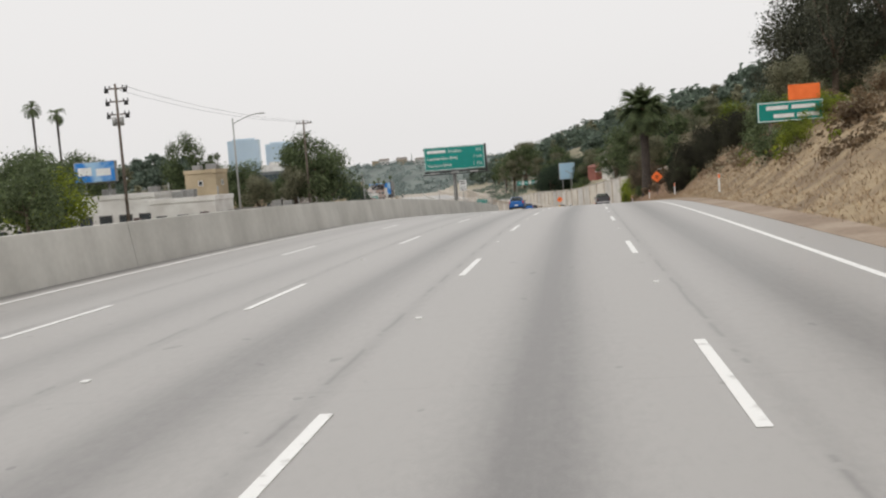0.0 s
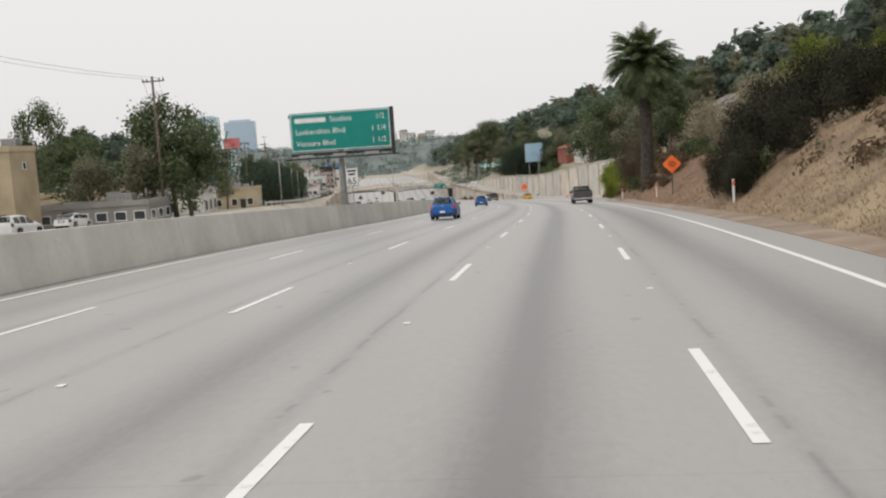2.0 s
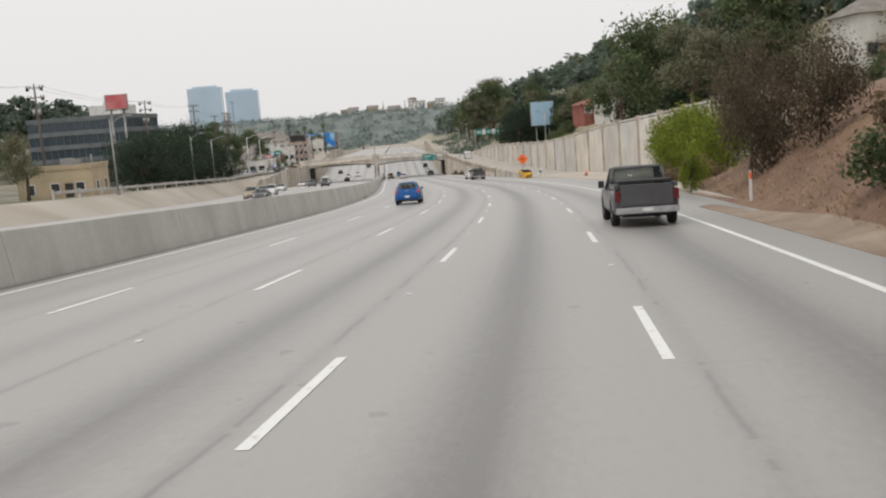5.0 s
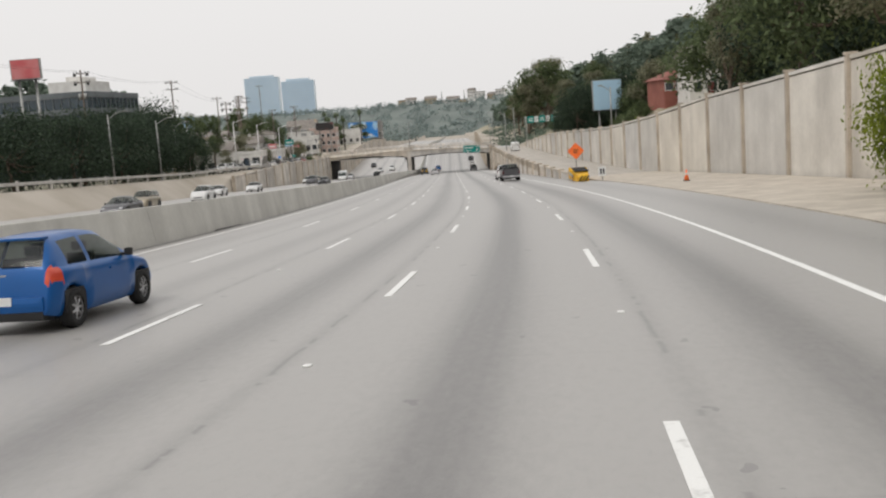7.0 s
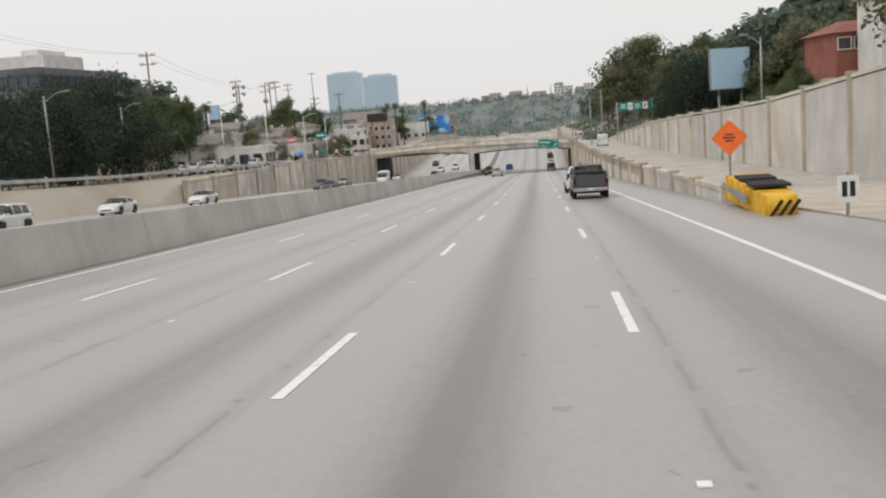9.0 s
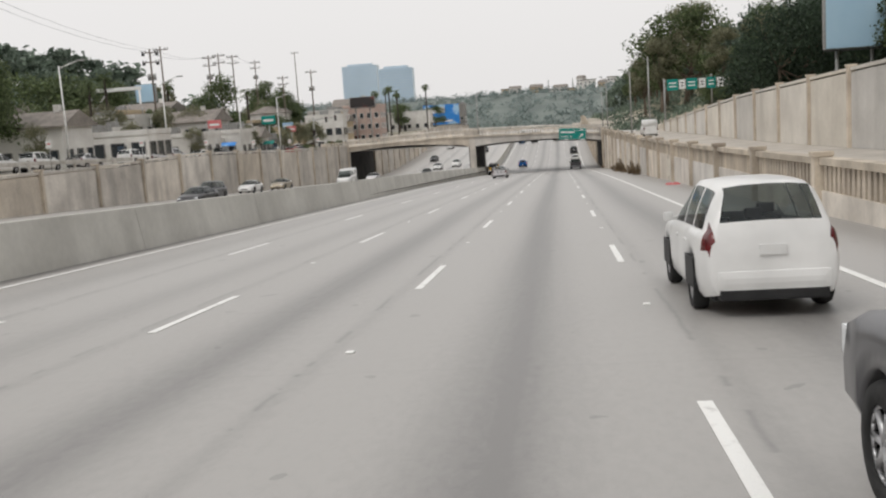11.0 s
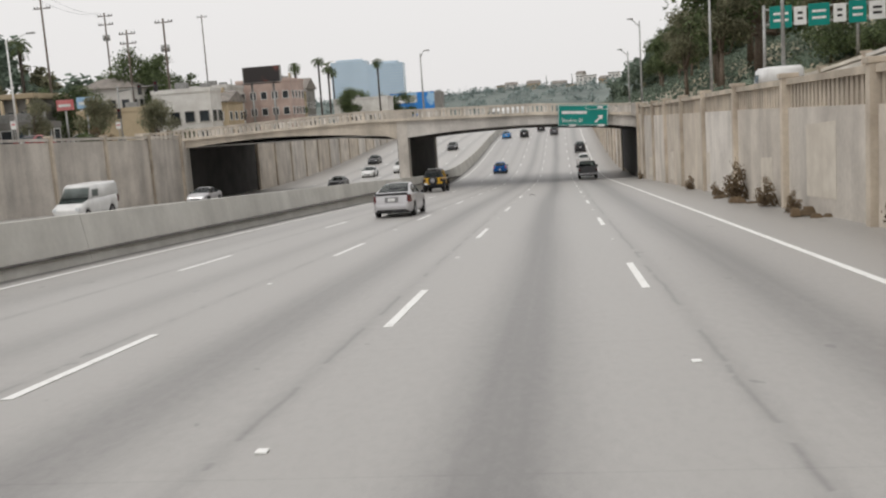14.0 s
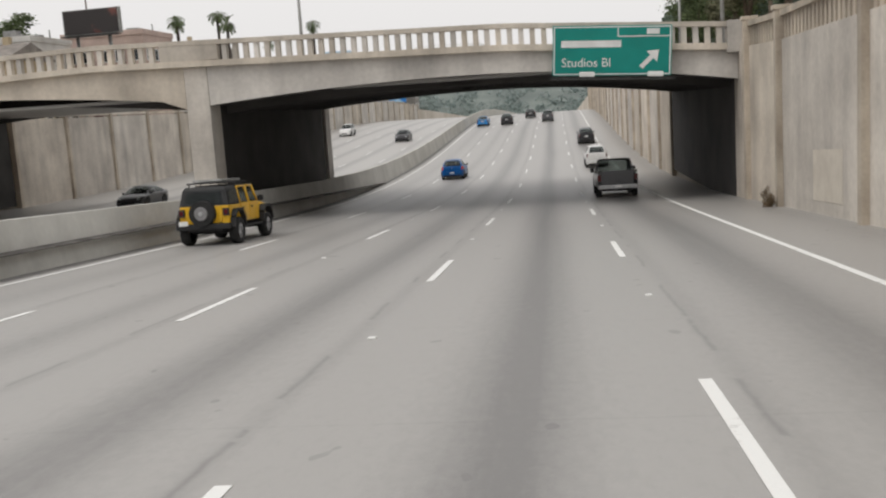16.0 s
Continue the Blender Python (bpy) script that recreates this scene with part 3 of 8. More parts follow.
def overpass():
    b = thing("overpass", "beige concrete road bridge with two flat arches and balustrade", "bridge", at(BRIDGE, 0))
    W = 22.0
    for u0, u1, nm in ((-42.0, -15.96, "span"), (-14.89, 7.4, "span")):
        n = 24
        us = [u0 + (u1 - u0) * i / n for i in range(n + 1)]
        bm = bmesh.new()
        # split into quads from end to end
        for i in range(n):
            prism(bm, [(us[i], soffit(us[i])), (us[i + 1], soffit(us[i + 1])), (us[i + 1], deck_top(us[i + 1])), (us[i], deck_top(us[i]))], 0, W, axis=1)
        bmesh.ops.remove_doubles(bm, verts=bm.verts, dist=.001)
        bm.normal_update()
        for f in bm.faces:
            # the underside is coloured dark for the shade below the deck
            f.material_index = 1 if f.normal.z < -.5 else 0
        part(nm, bm, [M_CONC, M_BRIDGE_SHADE], b)
    # the fascia beam stands proud above the arches
    for y0, y1 in ((-.25, .25), (W - .25, W + .25)):
        bm = bmesh.new()
        us = np.linspace(-42.5, 8.2, 52)
        for a, c in zip(us, us[1:]):
            prism(bm, [(a, deck_top(a) - .12), (c, deck_top(c) - .12), (c, deck_top(c) + .14), (a, deck_top(a) + .14)], y0, y1, axis=1)
        bmesh.ops.remove_doubles(bm, verts=bm.verts, dist=.001)
        part("fascia_ledge", bm, M_CONC, b)
        bm = bmesh.new()
        for a, c in zip(us, us[1:]):
            prism(bm, [(a, deck_top(a) + .80), (c, deck_top(c) + .80), (c, deck_top(c) + 1.0), (a, deck_top(a) + 1.0)], y0 + .06, y1 - .06, axis=1)
        bmesh.ops.remove_doubles(bm, verts=bm.verts, dist=.001)
        part("top_rail", bm, M_CONC, b)
        me = bpy.data.meshes.new("baluster")
        q = boxed(-.11, .11, -.13, .13, 0, .70, bevel=.02)
        q.to_mesh(me)
        q.free()
        me.materials.append(M_CONC)
        u = -42.2
        while u < 7.6:
            if not -17.0 < u < -14.2:
                o = new("baluster", me)
                o.parent = b
                o.matrix_basis = Matrix.Translation((u, (y0 + y1) / 2, deck_top(u) + .12))
            u += .47
        part("solid_parapet", boxed(-16.9, -14.3, y0 + .08, y1 - .08, deck_top(-15.6) + .14, deck_top(-15.6) + .82, bevel=.02), M_CONC, b)
        for u in (-42.2, 7.75):
            part("end_post", boxed(u - .8, u + .8, y0 - .1, y1 + .1, deck_top(u) - .2, deck_top(u) + 1.08, bevel=.04), M_CONC, b)
    for y0, y1 in ((-.35, 1.3), (W - 1.3, W + .35)):
        part("pier_end", boxed(-15.95, -14.9, y0 + .32, y1, -.2, deck_top(-15.6) - .13, bevel=.06), M_CONC, b)
    # pier sides take the dark colour that paints in the shade
    part("pier_wall", boxed(-16.2, -15.0, 1.3, W - 1.3, -.2, 5.6), M_BRIDGE_SHADE, b, "concrete pier wall with shade in its dark colour")
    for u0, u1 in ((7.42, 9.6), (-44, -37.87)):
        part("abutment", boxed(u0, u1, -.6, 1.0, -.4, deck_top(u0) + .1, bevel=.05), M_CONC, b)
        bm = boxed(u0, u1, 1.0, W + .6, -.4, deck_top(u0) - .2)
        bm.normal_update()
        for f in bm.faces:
            # road-side faces darkened in colour for shade under the span
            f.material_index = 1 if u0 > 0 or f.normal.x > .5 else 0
        part("abutment_wall", bm, [M_PIL, M_BRIDGE_SHADE], b, "concrete wall coloured dark for shade under the span")
    for u0, u1 in ((-41.9, -16.35), (-14.85, 7.4)):
        for k in range(9):
            y = 2.0 + k * 2.25
            n = 12
            us = [u0 + (u1 - u0) * i / n for i in range(n + 1)]
            low_edge = [(q, soffit(q) - .35) for q in us]
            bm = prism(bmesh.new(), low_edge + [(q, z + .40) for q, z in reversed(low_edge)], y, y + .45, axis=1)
            # girders share the shade-dark colour
            part("girder", bm, M_BRIDGE_SHADE, b, "girder coloured dark for the shade below the deck")
    part("road_deck", boxed(-60, 40, .6, W - .6, 5.6, 5.72), M_ROAD2, b)
    return b


overpass()

# ---- plants ----
M_LEAF = material("leaves_dark_green", base=(.16, .205, .095), dark=(.075, .10, .045), scale=.8, island=.45, bump=0, rough=.65, leafy=.4)
M_LEAF_OLIVE = material("leaves_grey_olive", base=(.30, .295, .195), dark=(.17, .172, .11), scale=.7, island=.4, bump=0, rough=.7, leafy=.55)
M_LEAF_LIGHT = material("leaves_light_green", base=(.31, .36, .045), dark=(.13, .17, .028), scale=.9, island=.4, bump=0, rough=.6, leafy=.55)
M_LEAF_DRY = material("leaves_dry_brown", base=(.25, .18, .11), dark=(.13, .095, .06), scale=.9, island=.4, bump=0, rough=.8, leafy=.4)
M_LEAF_BRAMBLE = material("leaves_dark_bramble", base=(.165, .13, .085), dark=(.08, .065, .045), scale=.9, island=.4, bump=0, rough=.8, leafy=.35)
# farthest leaves: haze is mixed into this pale blue base colour
M_LEAF_FAR = material("leaves_far_haze", base=(.27, .325, .31), dark=(.19, .235, .225), scale=.02, island=.3, bump=0, rough=.8, leafy=.4)
# milder painted haze for distant trees and brush
M_LEAF_HAZE = material("leaves_haze_green", base=(.19, .24, .185), dark=(.12, .16, .125), scale=.3, island=.35, bump=0, rough=.8, leafy=.4)
M_LEAF_DEEP = material("leaves_deep_brown_green", base=(.06, .06, .035), dark=(.03, .03, .02), scale=.9, island=.4, bump=0, rough=.75, leafy=.3)
M_LEAF_SAGE = material("leaves_grey_brown_sage", base=(.43, .385, .28), dark=(.26, .23, .155), scale=.5, island=.4, bump=0, rough=.8, leafy=.55)
M_LEAF_GUM = material("leaves_dark_gum", base=(.125, .13, .09), dark=(.06, .066, .045), scale=.5, island=.4, bump=0, rough=.7, leafy=.35)
M_LEAF_NIGHT = material("leaves_dark_ficus", base=(.055, .085, .05), dark=(.028, .045, .028), scale=.7, island=.4, bump=0, rough=.7, leafy=.35)
M_BARK = material("bark_grey_brown", base=(.20, .155, .115), dark=(.08, .06, .045), scale=6, bump=.6, fine=.2)
M_PALM_BARK = material("palm_trunk_bark", base=(.10, .08, .065), dark=(.03, .025, .022), scale=5, bump=.9, fine=.3)


def leaf_mesh(name, mat, seed, lobes, count, size, flat=1.0):
    """A crown of many small bent leaf sprays round a set of lobes (centre, radius)."""
    rng = np.random.default_rng(seed)
    lobes = np.array(lobes)
    w = lobes[:, 3] ** 2
    pick = rng.choice(len(lobes), count, p=w / w.sum())
    d = rng.normal(size=(count, 3))
    d /= np.linalg.norm(d, axis=1)[:, None]
    rad = lobes[pick, 3] * (rng.random(count) ** .35) * (1 + .18 * rng.normal(size=count))
    c = lobes[pick, :3] + d * rad[:, None] * np.array([1, 1, flat])
    n = d + rng.normal(size=(count, 3)) * .7 + np.array([0, 0, .35])
    n /= np.linalg.norm(n, axis=1)[:, None]
    a = np.cross(n, rng.normal(size=(count, 3)))
    a /= np.linalg.norm(a, axis=1)[:, None]
    b = np.cross(n, a)
    sz = size * (.5 + rng.random(count))[:, None]
    v = np.empty((count, 4, 3))
    v[:, 0] = c - a * sz
    v[:, 1] = c - b * sz * .55 + n * sz * .2
    v[:, 2] = c + a * sz
    v[:, 3] = c + b * sz * .55 + n * sz * .2
    i = np.arange(count)[:, None] * 4
    f = np.concatenate([i + np.array([[0, 1, 2]]), i + np.array([[0, 2, 3]])])
    me = bpy.data.meshes.new(name)
    me.from_pydata(v.reshape(-1, 3).tolist(), [], f.tolist())
    me.materials.append(mat)
    return me


def trunk_mesh(seed, height, lobes, r):
    rng = random.Random(seed)
    bm = bmesh.new()
    fork = height * rng.uniform(.28, .4)
    p = Vector((0, 0, -.4))
    q = Vector((rng.uniform(-.3, .3), rng.uniform(-.3, .3), fork))
    rod(bm, p, q, r * 1.25, r * .85, 9)
    for lx, ly, lz, lr in lobes[:7]:
        e = Vector((lx * .85, ly * .85, lz))
        mid = q.lerp(e, .5) + Vector((0, 0, -.08 * height))
        rod(bm, q - Vector((0, 0, .1)), mid, r * .6, r * .38, 6)
        rod(bm, mid, e, r * .38, r * .1, 5)
    return bm


TREES = {}


def tree_kind(key, height, width, mat, seed, count, size, low=.25, lobes=11, trunk=.2, flat=.85):
    rng = random.Random(seed)
    ls = []
    for i in range(lobes):
        t = rng.random()
        z = height * (low + (1 - low) * (.12 + .72 * t))
        k = math.sin(math.pi * min(1, max(0.12, (z / height - low) / (1 - low) * .85 + .12)))
        a = rng.random() * 6.283
        rr = width / 2 * k * rng.uniform(.25, .78)
        ls.append((rr * math.cos(a), rr * math.sin(a), z, width * rng.uniform(.13, .24)))
    crown = leaf_mesh("crown", mat, seed, ls, count, size, flat)
    bm = trunk_mesh(seed, height, ls, trunk)
    tm = bpy.data.meshes.new("trunk")
    bm.to_mesh(tm)
    bm.free()
    tm.materials.append(M_BARK)
    TREES[key] = (tm, crown, height)


tree_kind("broad", 10, 9, M_LEAF, 1, 6500, .155)
tree_kind("broad_b", 9, 10, M_LEAF, 2, 6500, .155, low=.15, lobes=13)
tree_kind("olive", 10, 8, M_LEAF_OLIVE, 3, 5200, .155, low=.25)
tree_kind("tall", 16, 8, M_LEAF_OLIVE, 4, 5200, .18, low=.35, lobes=12, trunk=.28)
tree_kind("tall_b", 15, 7, M_LEAF, 5, 4800, .18, low=.3, lobes=11, trunk=.26)
tree_kind("airy", 9, 7, M_LEAF_OLIVE, 6, 3200, .14, low=.3, lobes=9)
tree_kind("light", 6, 8, M_LEAF_LIGHT, 7, 4400, .13, low=.02, lobes=12)
tree_kind("shrub", 3, 4, M_LEAF_DRY, 8, 1100, .13, low=.0, lobes=9, trunk=.06)
tree_kind("shrub_green", 3, 4, M_LEAF, 9, 1100, .13, low=.0, lobes=9, trunk=.06)
tree_kind("dense", 6, 8, M_LEAF, 10, 4600, .15, low=.0, lobes=16, trunk=.12)

tree_kind("ivy", 6, 8, M_LEAF_LIGHT, 17, 7000, .115, low=.0, lobes=20, trunk=.1)
tree_kind("thicket", 6, 8, M_LEAF_DEEP, 18, 7500, .115, low=.0, lobes=18, trunk=.1)
tree_kind("gum", 17, 9, M_LEAF_OLIVE, 19, 6000, .155, low=.3, lobes=15, trunk=.34)
tree_kind("sage", 5, 7, M_LEAF_SAGE, 20, 2900, .12, low=.0, lobes=15, trunk=.1)
tree_kind("hedge", 8, 10, M_LEAF_NIGHT, 22, 7000, .145, low=.0, lobes=20, trunk=.16)
tree_kind("bramble", 6, 8, M_LEAF_BRAMBLE, 24, 7000, .10, low=.0, lobes=20, trunk=.1)
tree_kind("blue_gum", 22, 12, M_LEAF_GUM, 25, 12000, .16, low=.12, lobes=34, trunk=.42)
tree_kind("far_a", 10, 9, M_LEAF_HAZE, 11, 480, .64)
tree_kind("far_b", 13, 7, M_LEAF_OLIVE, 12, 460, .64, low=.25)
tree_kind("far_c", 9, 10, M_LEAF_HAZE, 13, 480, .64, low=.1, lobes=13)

LABELS = {"bramble": "brown dried thicket beside the palm", "blue_gum": "tall dark blue gum tree with an open ragged crown", "far_a": "dark green tree on the distant slope", "far_b": "tall grey-green tree on the distant slope", "far_c": "spreading green tree on the distant slope",
          "broad": "dark green broadleaf tree with a rounded crown", "broad_b": "spreading dark green tree with a low crown", "olive": "grey-olive tree with a loose crown",
          "tall": "tall grey-green eucalyptus with drooping foliage", "tall_b": "tall dark evergreen tree on the hillside", "airy": "thin airy tree with sparse leaves",
          "ivy": "large yellow-green ivy mound before the wall", "thicket": "dark brown-green thicket overhanging the bank", "gum": "tall grey-green gum tree with an open crown", "sage": "grey-brown chaparral bush on the hillside", "hedge": "dense dark green ficus tree reaching the ground", "light": "light green leafy bush", "shrub": "dry brown shrub on the bank", "shrub_green": "green shrub growing on the slope", "dense": "dense dark green overgrown bush"}


def plant(key, s, u, height=None, h=None, wide=1.0, turn=None, rnd=random.Random(5)):
    tm, cm, hh = TREES[key]
    k = (height or hh) / hh
    h = terrain(s, u) if h is None else h
    bushy = key in ("sage", "light", "ivy", "thicket", "bramble", "shrub", "shrub_green", "dense")
    m = Matrix.LocRotScale(R(s, u, h - .05), Euler((0, 0, turn if turn is not None else rnd.random() * 6.28)), Vector((k * wide, k * wide, k)))
    t = thing("bush" if bushy else "tree", LABELS[key], "bush" if bushy else "tree", m)
    for nm, me in (("trunk", tm), ("crown", cm)):
        o = new(nm, me)
        o.parent = t
    return t


FAR = []


def far_plant(key, s, u, height, wide, rnd=random.Random(6)):
    FAR.append((key, Matrix.LocRotScale(R(s, u, terrain(s, u) - .3), Euler((0, 0, rnd.random() * 6.28)), Vector((height / TREES[key][2] * wide, height / TREES[key][2] * wide, height / TREES[key][2])))))


def join_far():
    """The far trees as one wood."""
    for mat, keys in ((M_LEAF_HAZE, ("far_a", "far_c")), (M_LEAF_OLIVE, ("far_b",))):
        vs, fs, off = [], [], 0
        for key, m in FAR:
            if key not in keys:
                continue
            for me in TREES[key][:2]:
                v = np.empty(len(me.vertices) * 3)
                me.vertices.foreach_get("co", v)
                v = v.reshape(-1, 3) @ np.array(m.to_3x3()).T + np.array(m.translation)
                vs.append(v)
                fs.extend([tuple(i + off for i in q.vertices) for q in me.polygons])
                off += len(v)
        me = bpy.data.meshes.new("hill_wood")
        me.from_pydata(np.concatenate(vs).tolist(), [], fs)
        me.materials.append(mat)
        tagged(new("hill_wood", me), "wood of many trees over the slopes", "woods", kind="stuff")


def palm(s, u, h, height, frond, label, skirt=True, trunk=.42, seed=0, count=64, droop=.16):
    rng = random.Random(seed)
    t = thing("palm_tree", label, "palm tree", at(s, u, h))
    bm = bmesh.new()
    n = 60
    prev = None
    for i in range(n + 1):
        z = height * i / n - (.6 if i == 0 else 0)
        r = trunk * (1.22 - .32 * min(1, i / 16)) * (1.0 if i < n - 10 else 1.12) * (1.0 + .03 * (i % 2) + .02 * rng.random())
        ring = [bm.verts.new((r * math.cos(q * .5236) * (1 + .03 * rng.random()), r * math.sin(q * .5236) * (1 + .03 * rng.random()), z)) for q in range(12)]
        if prev:
            for q in range(12):
                bm.faces.new((prev[q], prev[(q + 1) % 12], ring[(q + 1) % 12], ring[q]))
        prev = ring
    bm.faces.new(prev)
    part("trunk", bm, M_PALM_BARK, t)
    verts, faces = [], []
    top = Vector((0, 0, height))
    for i in range(count):
        a = rng.random() * 6.283
        el = rng.uniform(-1.0, 1.35) if skirt else rng.uniform(-.7, 1.3)
        ln = frond * rng.uniform(.8, 1.1)
        d = Vector((math.cos(a) * math.cos(el), math.sin(a) * math.cos(el), math.sin(el)))
        side = Vector((-math.sin(a), math.cos(a), 0))
        p = top + d * .3
        seg = 9
        pts = [p]
        for k in range(seg):
            d = (d + Vector((0, 0, -droop - .05 * k * .5))).normalized()
            p = p + d * ln / seg
            pts.append(p)
        for k in range(1, seg + 1):
            for q in range(2):
                c = pts[k - 1].lerp(pts[k], q / 2)
                lw = frond * .2 * math.sin(math.pi * min(.97, (k + q / 2) / (seg + 1.2))) + .08
                for sg in (-1, 1):
                    tip = c + side * sg * lw + (pts[k] - pts[k - 1]).normalized() * lw * .6 - Vector((0, 0, lw * .35))
                    w = (pts[k] - pts[k - 1]) * .22
                    b0 = len(verts)
                    verts.extend([c - w, c + w, tip])
                    faces.append((b0, b0 + 1, b0 + 2))
    me = bpy.data.meshes.new("crown")
    me.from_pydata(verts, [], faces)
    me.materials.append(M_LEAF)
    o = new("crown", me)
    o.parent = t
    if skirt:
        me2 = leaf_mesh("dry_skirt", M_LEAF_DRY, seed + 40, [(0, 0, height - .9, trunk * 1.6), (0, 0, height - 1.6, trunk * 1.2)], 260, .3)
        o = new("dry_skirt", me2)
        o.parent = t
        o["label"] = "dead brown fronds below the crown"
    return t


palm(136.5, 8.7, .9, 12.0, 3.9, "tall date palm with a thick dark trunk", trunk=.62, seed=1, count=280, droop=.06)
for s, u, hh, ht, fr, sd in ((160, -92, .5, 23, 2.0, 2), (163, -89, .5, 22, 2.0, 3), (520, -48, 5, 12.5, 1.5, 4), (530, -46, 5, 13.5, 1.5, 5), (525, -43, 5, 12, 1.5, 6), (560, -40, 5, 13, 1.5, 7), (600, -60, 4, 14, 1.6, 8)):
    palm(s, u, hh, ht, fr, "slender fan palm with a small round crown", skirt=False, trunk=.2, seed=sd, count=36)

# left of the freeway
for key, s, u, ht, wd in (("broad", 150, -42, 14, .95), ("broad_b", 148, -39.5, 11.5, .9), ("broad", 153, -45.5, 12.5, .9), ("olive", 146, -44, 9, 1), ("broad_b", 153, -54, 10, 1), ("olive", 146, -50, 8, 1), ("broad", 205, -78, 20, .6), ("tall_b", 208, -73, 17, .7),
                          ("dense", 90, -57, 8.5, 1.2), ("broad_b", 84, -52, 8, 1.1), ("light", 78, -47, 6, 1.2), ("dense", 70, -44, 6, 1), ("broad", 140, -76, 13, 1), ("broad_b", 150, -84, 12, 1.2),
                          ("broad", 175, -62, 9, 1), ("olive", 190, -50, 7, 1), ("airy", 225, -52, 8, 1), ("broad", 232, -62, 11, 1.2), ("olive", 215, -66, 11, 1),
                          ("hedge", 262, -48, 8, 1.2), ("hedge", 270, -51, 9, 1.2), ("hedge", 279, -48.5, 9, 1.1), ("hedge", 289, -51, 10, 1.1), ("hedge", 299, -49.5, 9.5, 1.1), ("hedge", 310, -49.5, 10, 1.1), ("hedge", 320, -53, 11, 1.1), ("hedge", 328, -48, 8, 1.0),
                          ("tall_b", 342, -47, 12, .7), ("hedge", 338, -56, 14, .7), ("hedge", 331, -60, 13, .8), ("broad", 352, -54, 12, .9), ("broad", 360, -60, 13, .9), ("airy", 385, -57, 8, 1), ("airy", 392, -52, 8, 1), ("olive", 400, -66, 10, 1), ("airy", 410, -56, 9, 1), ("broad", 420, -55, 14, .8), ("olive", 430, -62, 10, 1),
                          ("broad", 480, -61, 15, .75), ("broad_b", 486, -66, 12, 1), ("olive", 460, -50, 7, 1), ("broad", 450, -88, 17, 1.1), ("broad_b", 440, -96, 18, 1.2), ("tall_b", 455, -95, 16, .8), ("broad", 540, -55, 9, 1), ("olive", 555, -62, 10, 1), ("broad", 580, -52, 9, 1.2), ("broad_b", 620, -58, 10, 1.3), ("broad", 650, -50, 10, 1.3)):
    plant(key, s, u, ht, wide=wd)
rl = random.Random(21)
for i in range(46):
    far_plant(rl.choice(("far_a", "far_c", "far_b")), 565 + rl.gauss(0, 30), -165 + rl.gauss(0, 24), rl.uniform(11, 17), wide=rl.uniform(1.0, 1.4))
for key, s, u, ht, wd in (("tall_b", 551, -88, 20, 1.3), ("tall_b", 556, -84, 15, 1.3), ("broad", 546, -90, 14, .9), ("airy", 505, -78, 11, 1), ("airy", 520, -80, 13, 1), ("broad", 494, -84, 11, .8), ("olive", 512, -70, 10, .9), ("shrub_green", 452, -44, 3, 1.2), ("shrub", 446, -42.5, 2.4, 1.3), ("shrub_green", 426, -42, 2.2, 1.2), ("shrub", 432, -44, 2.6, 1.1)):
    plant(key, s, u, ht, wide=wd)
for i in range(60):
    s = rl.uniform(110, 800)
    far_plant(rl.choice(("far_a", "far_b", "far_c")), s, rl.uniform(-190, -95), rl.uniform(8, 14), wide=rl.uniform(.9, 1.4))

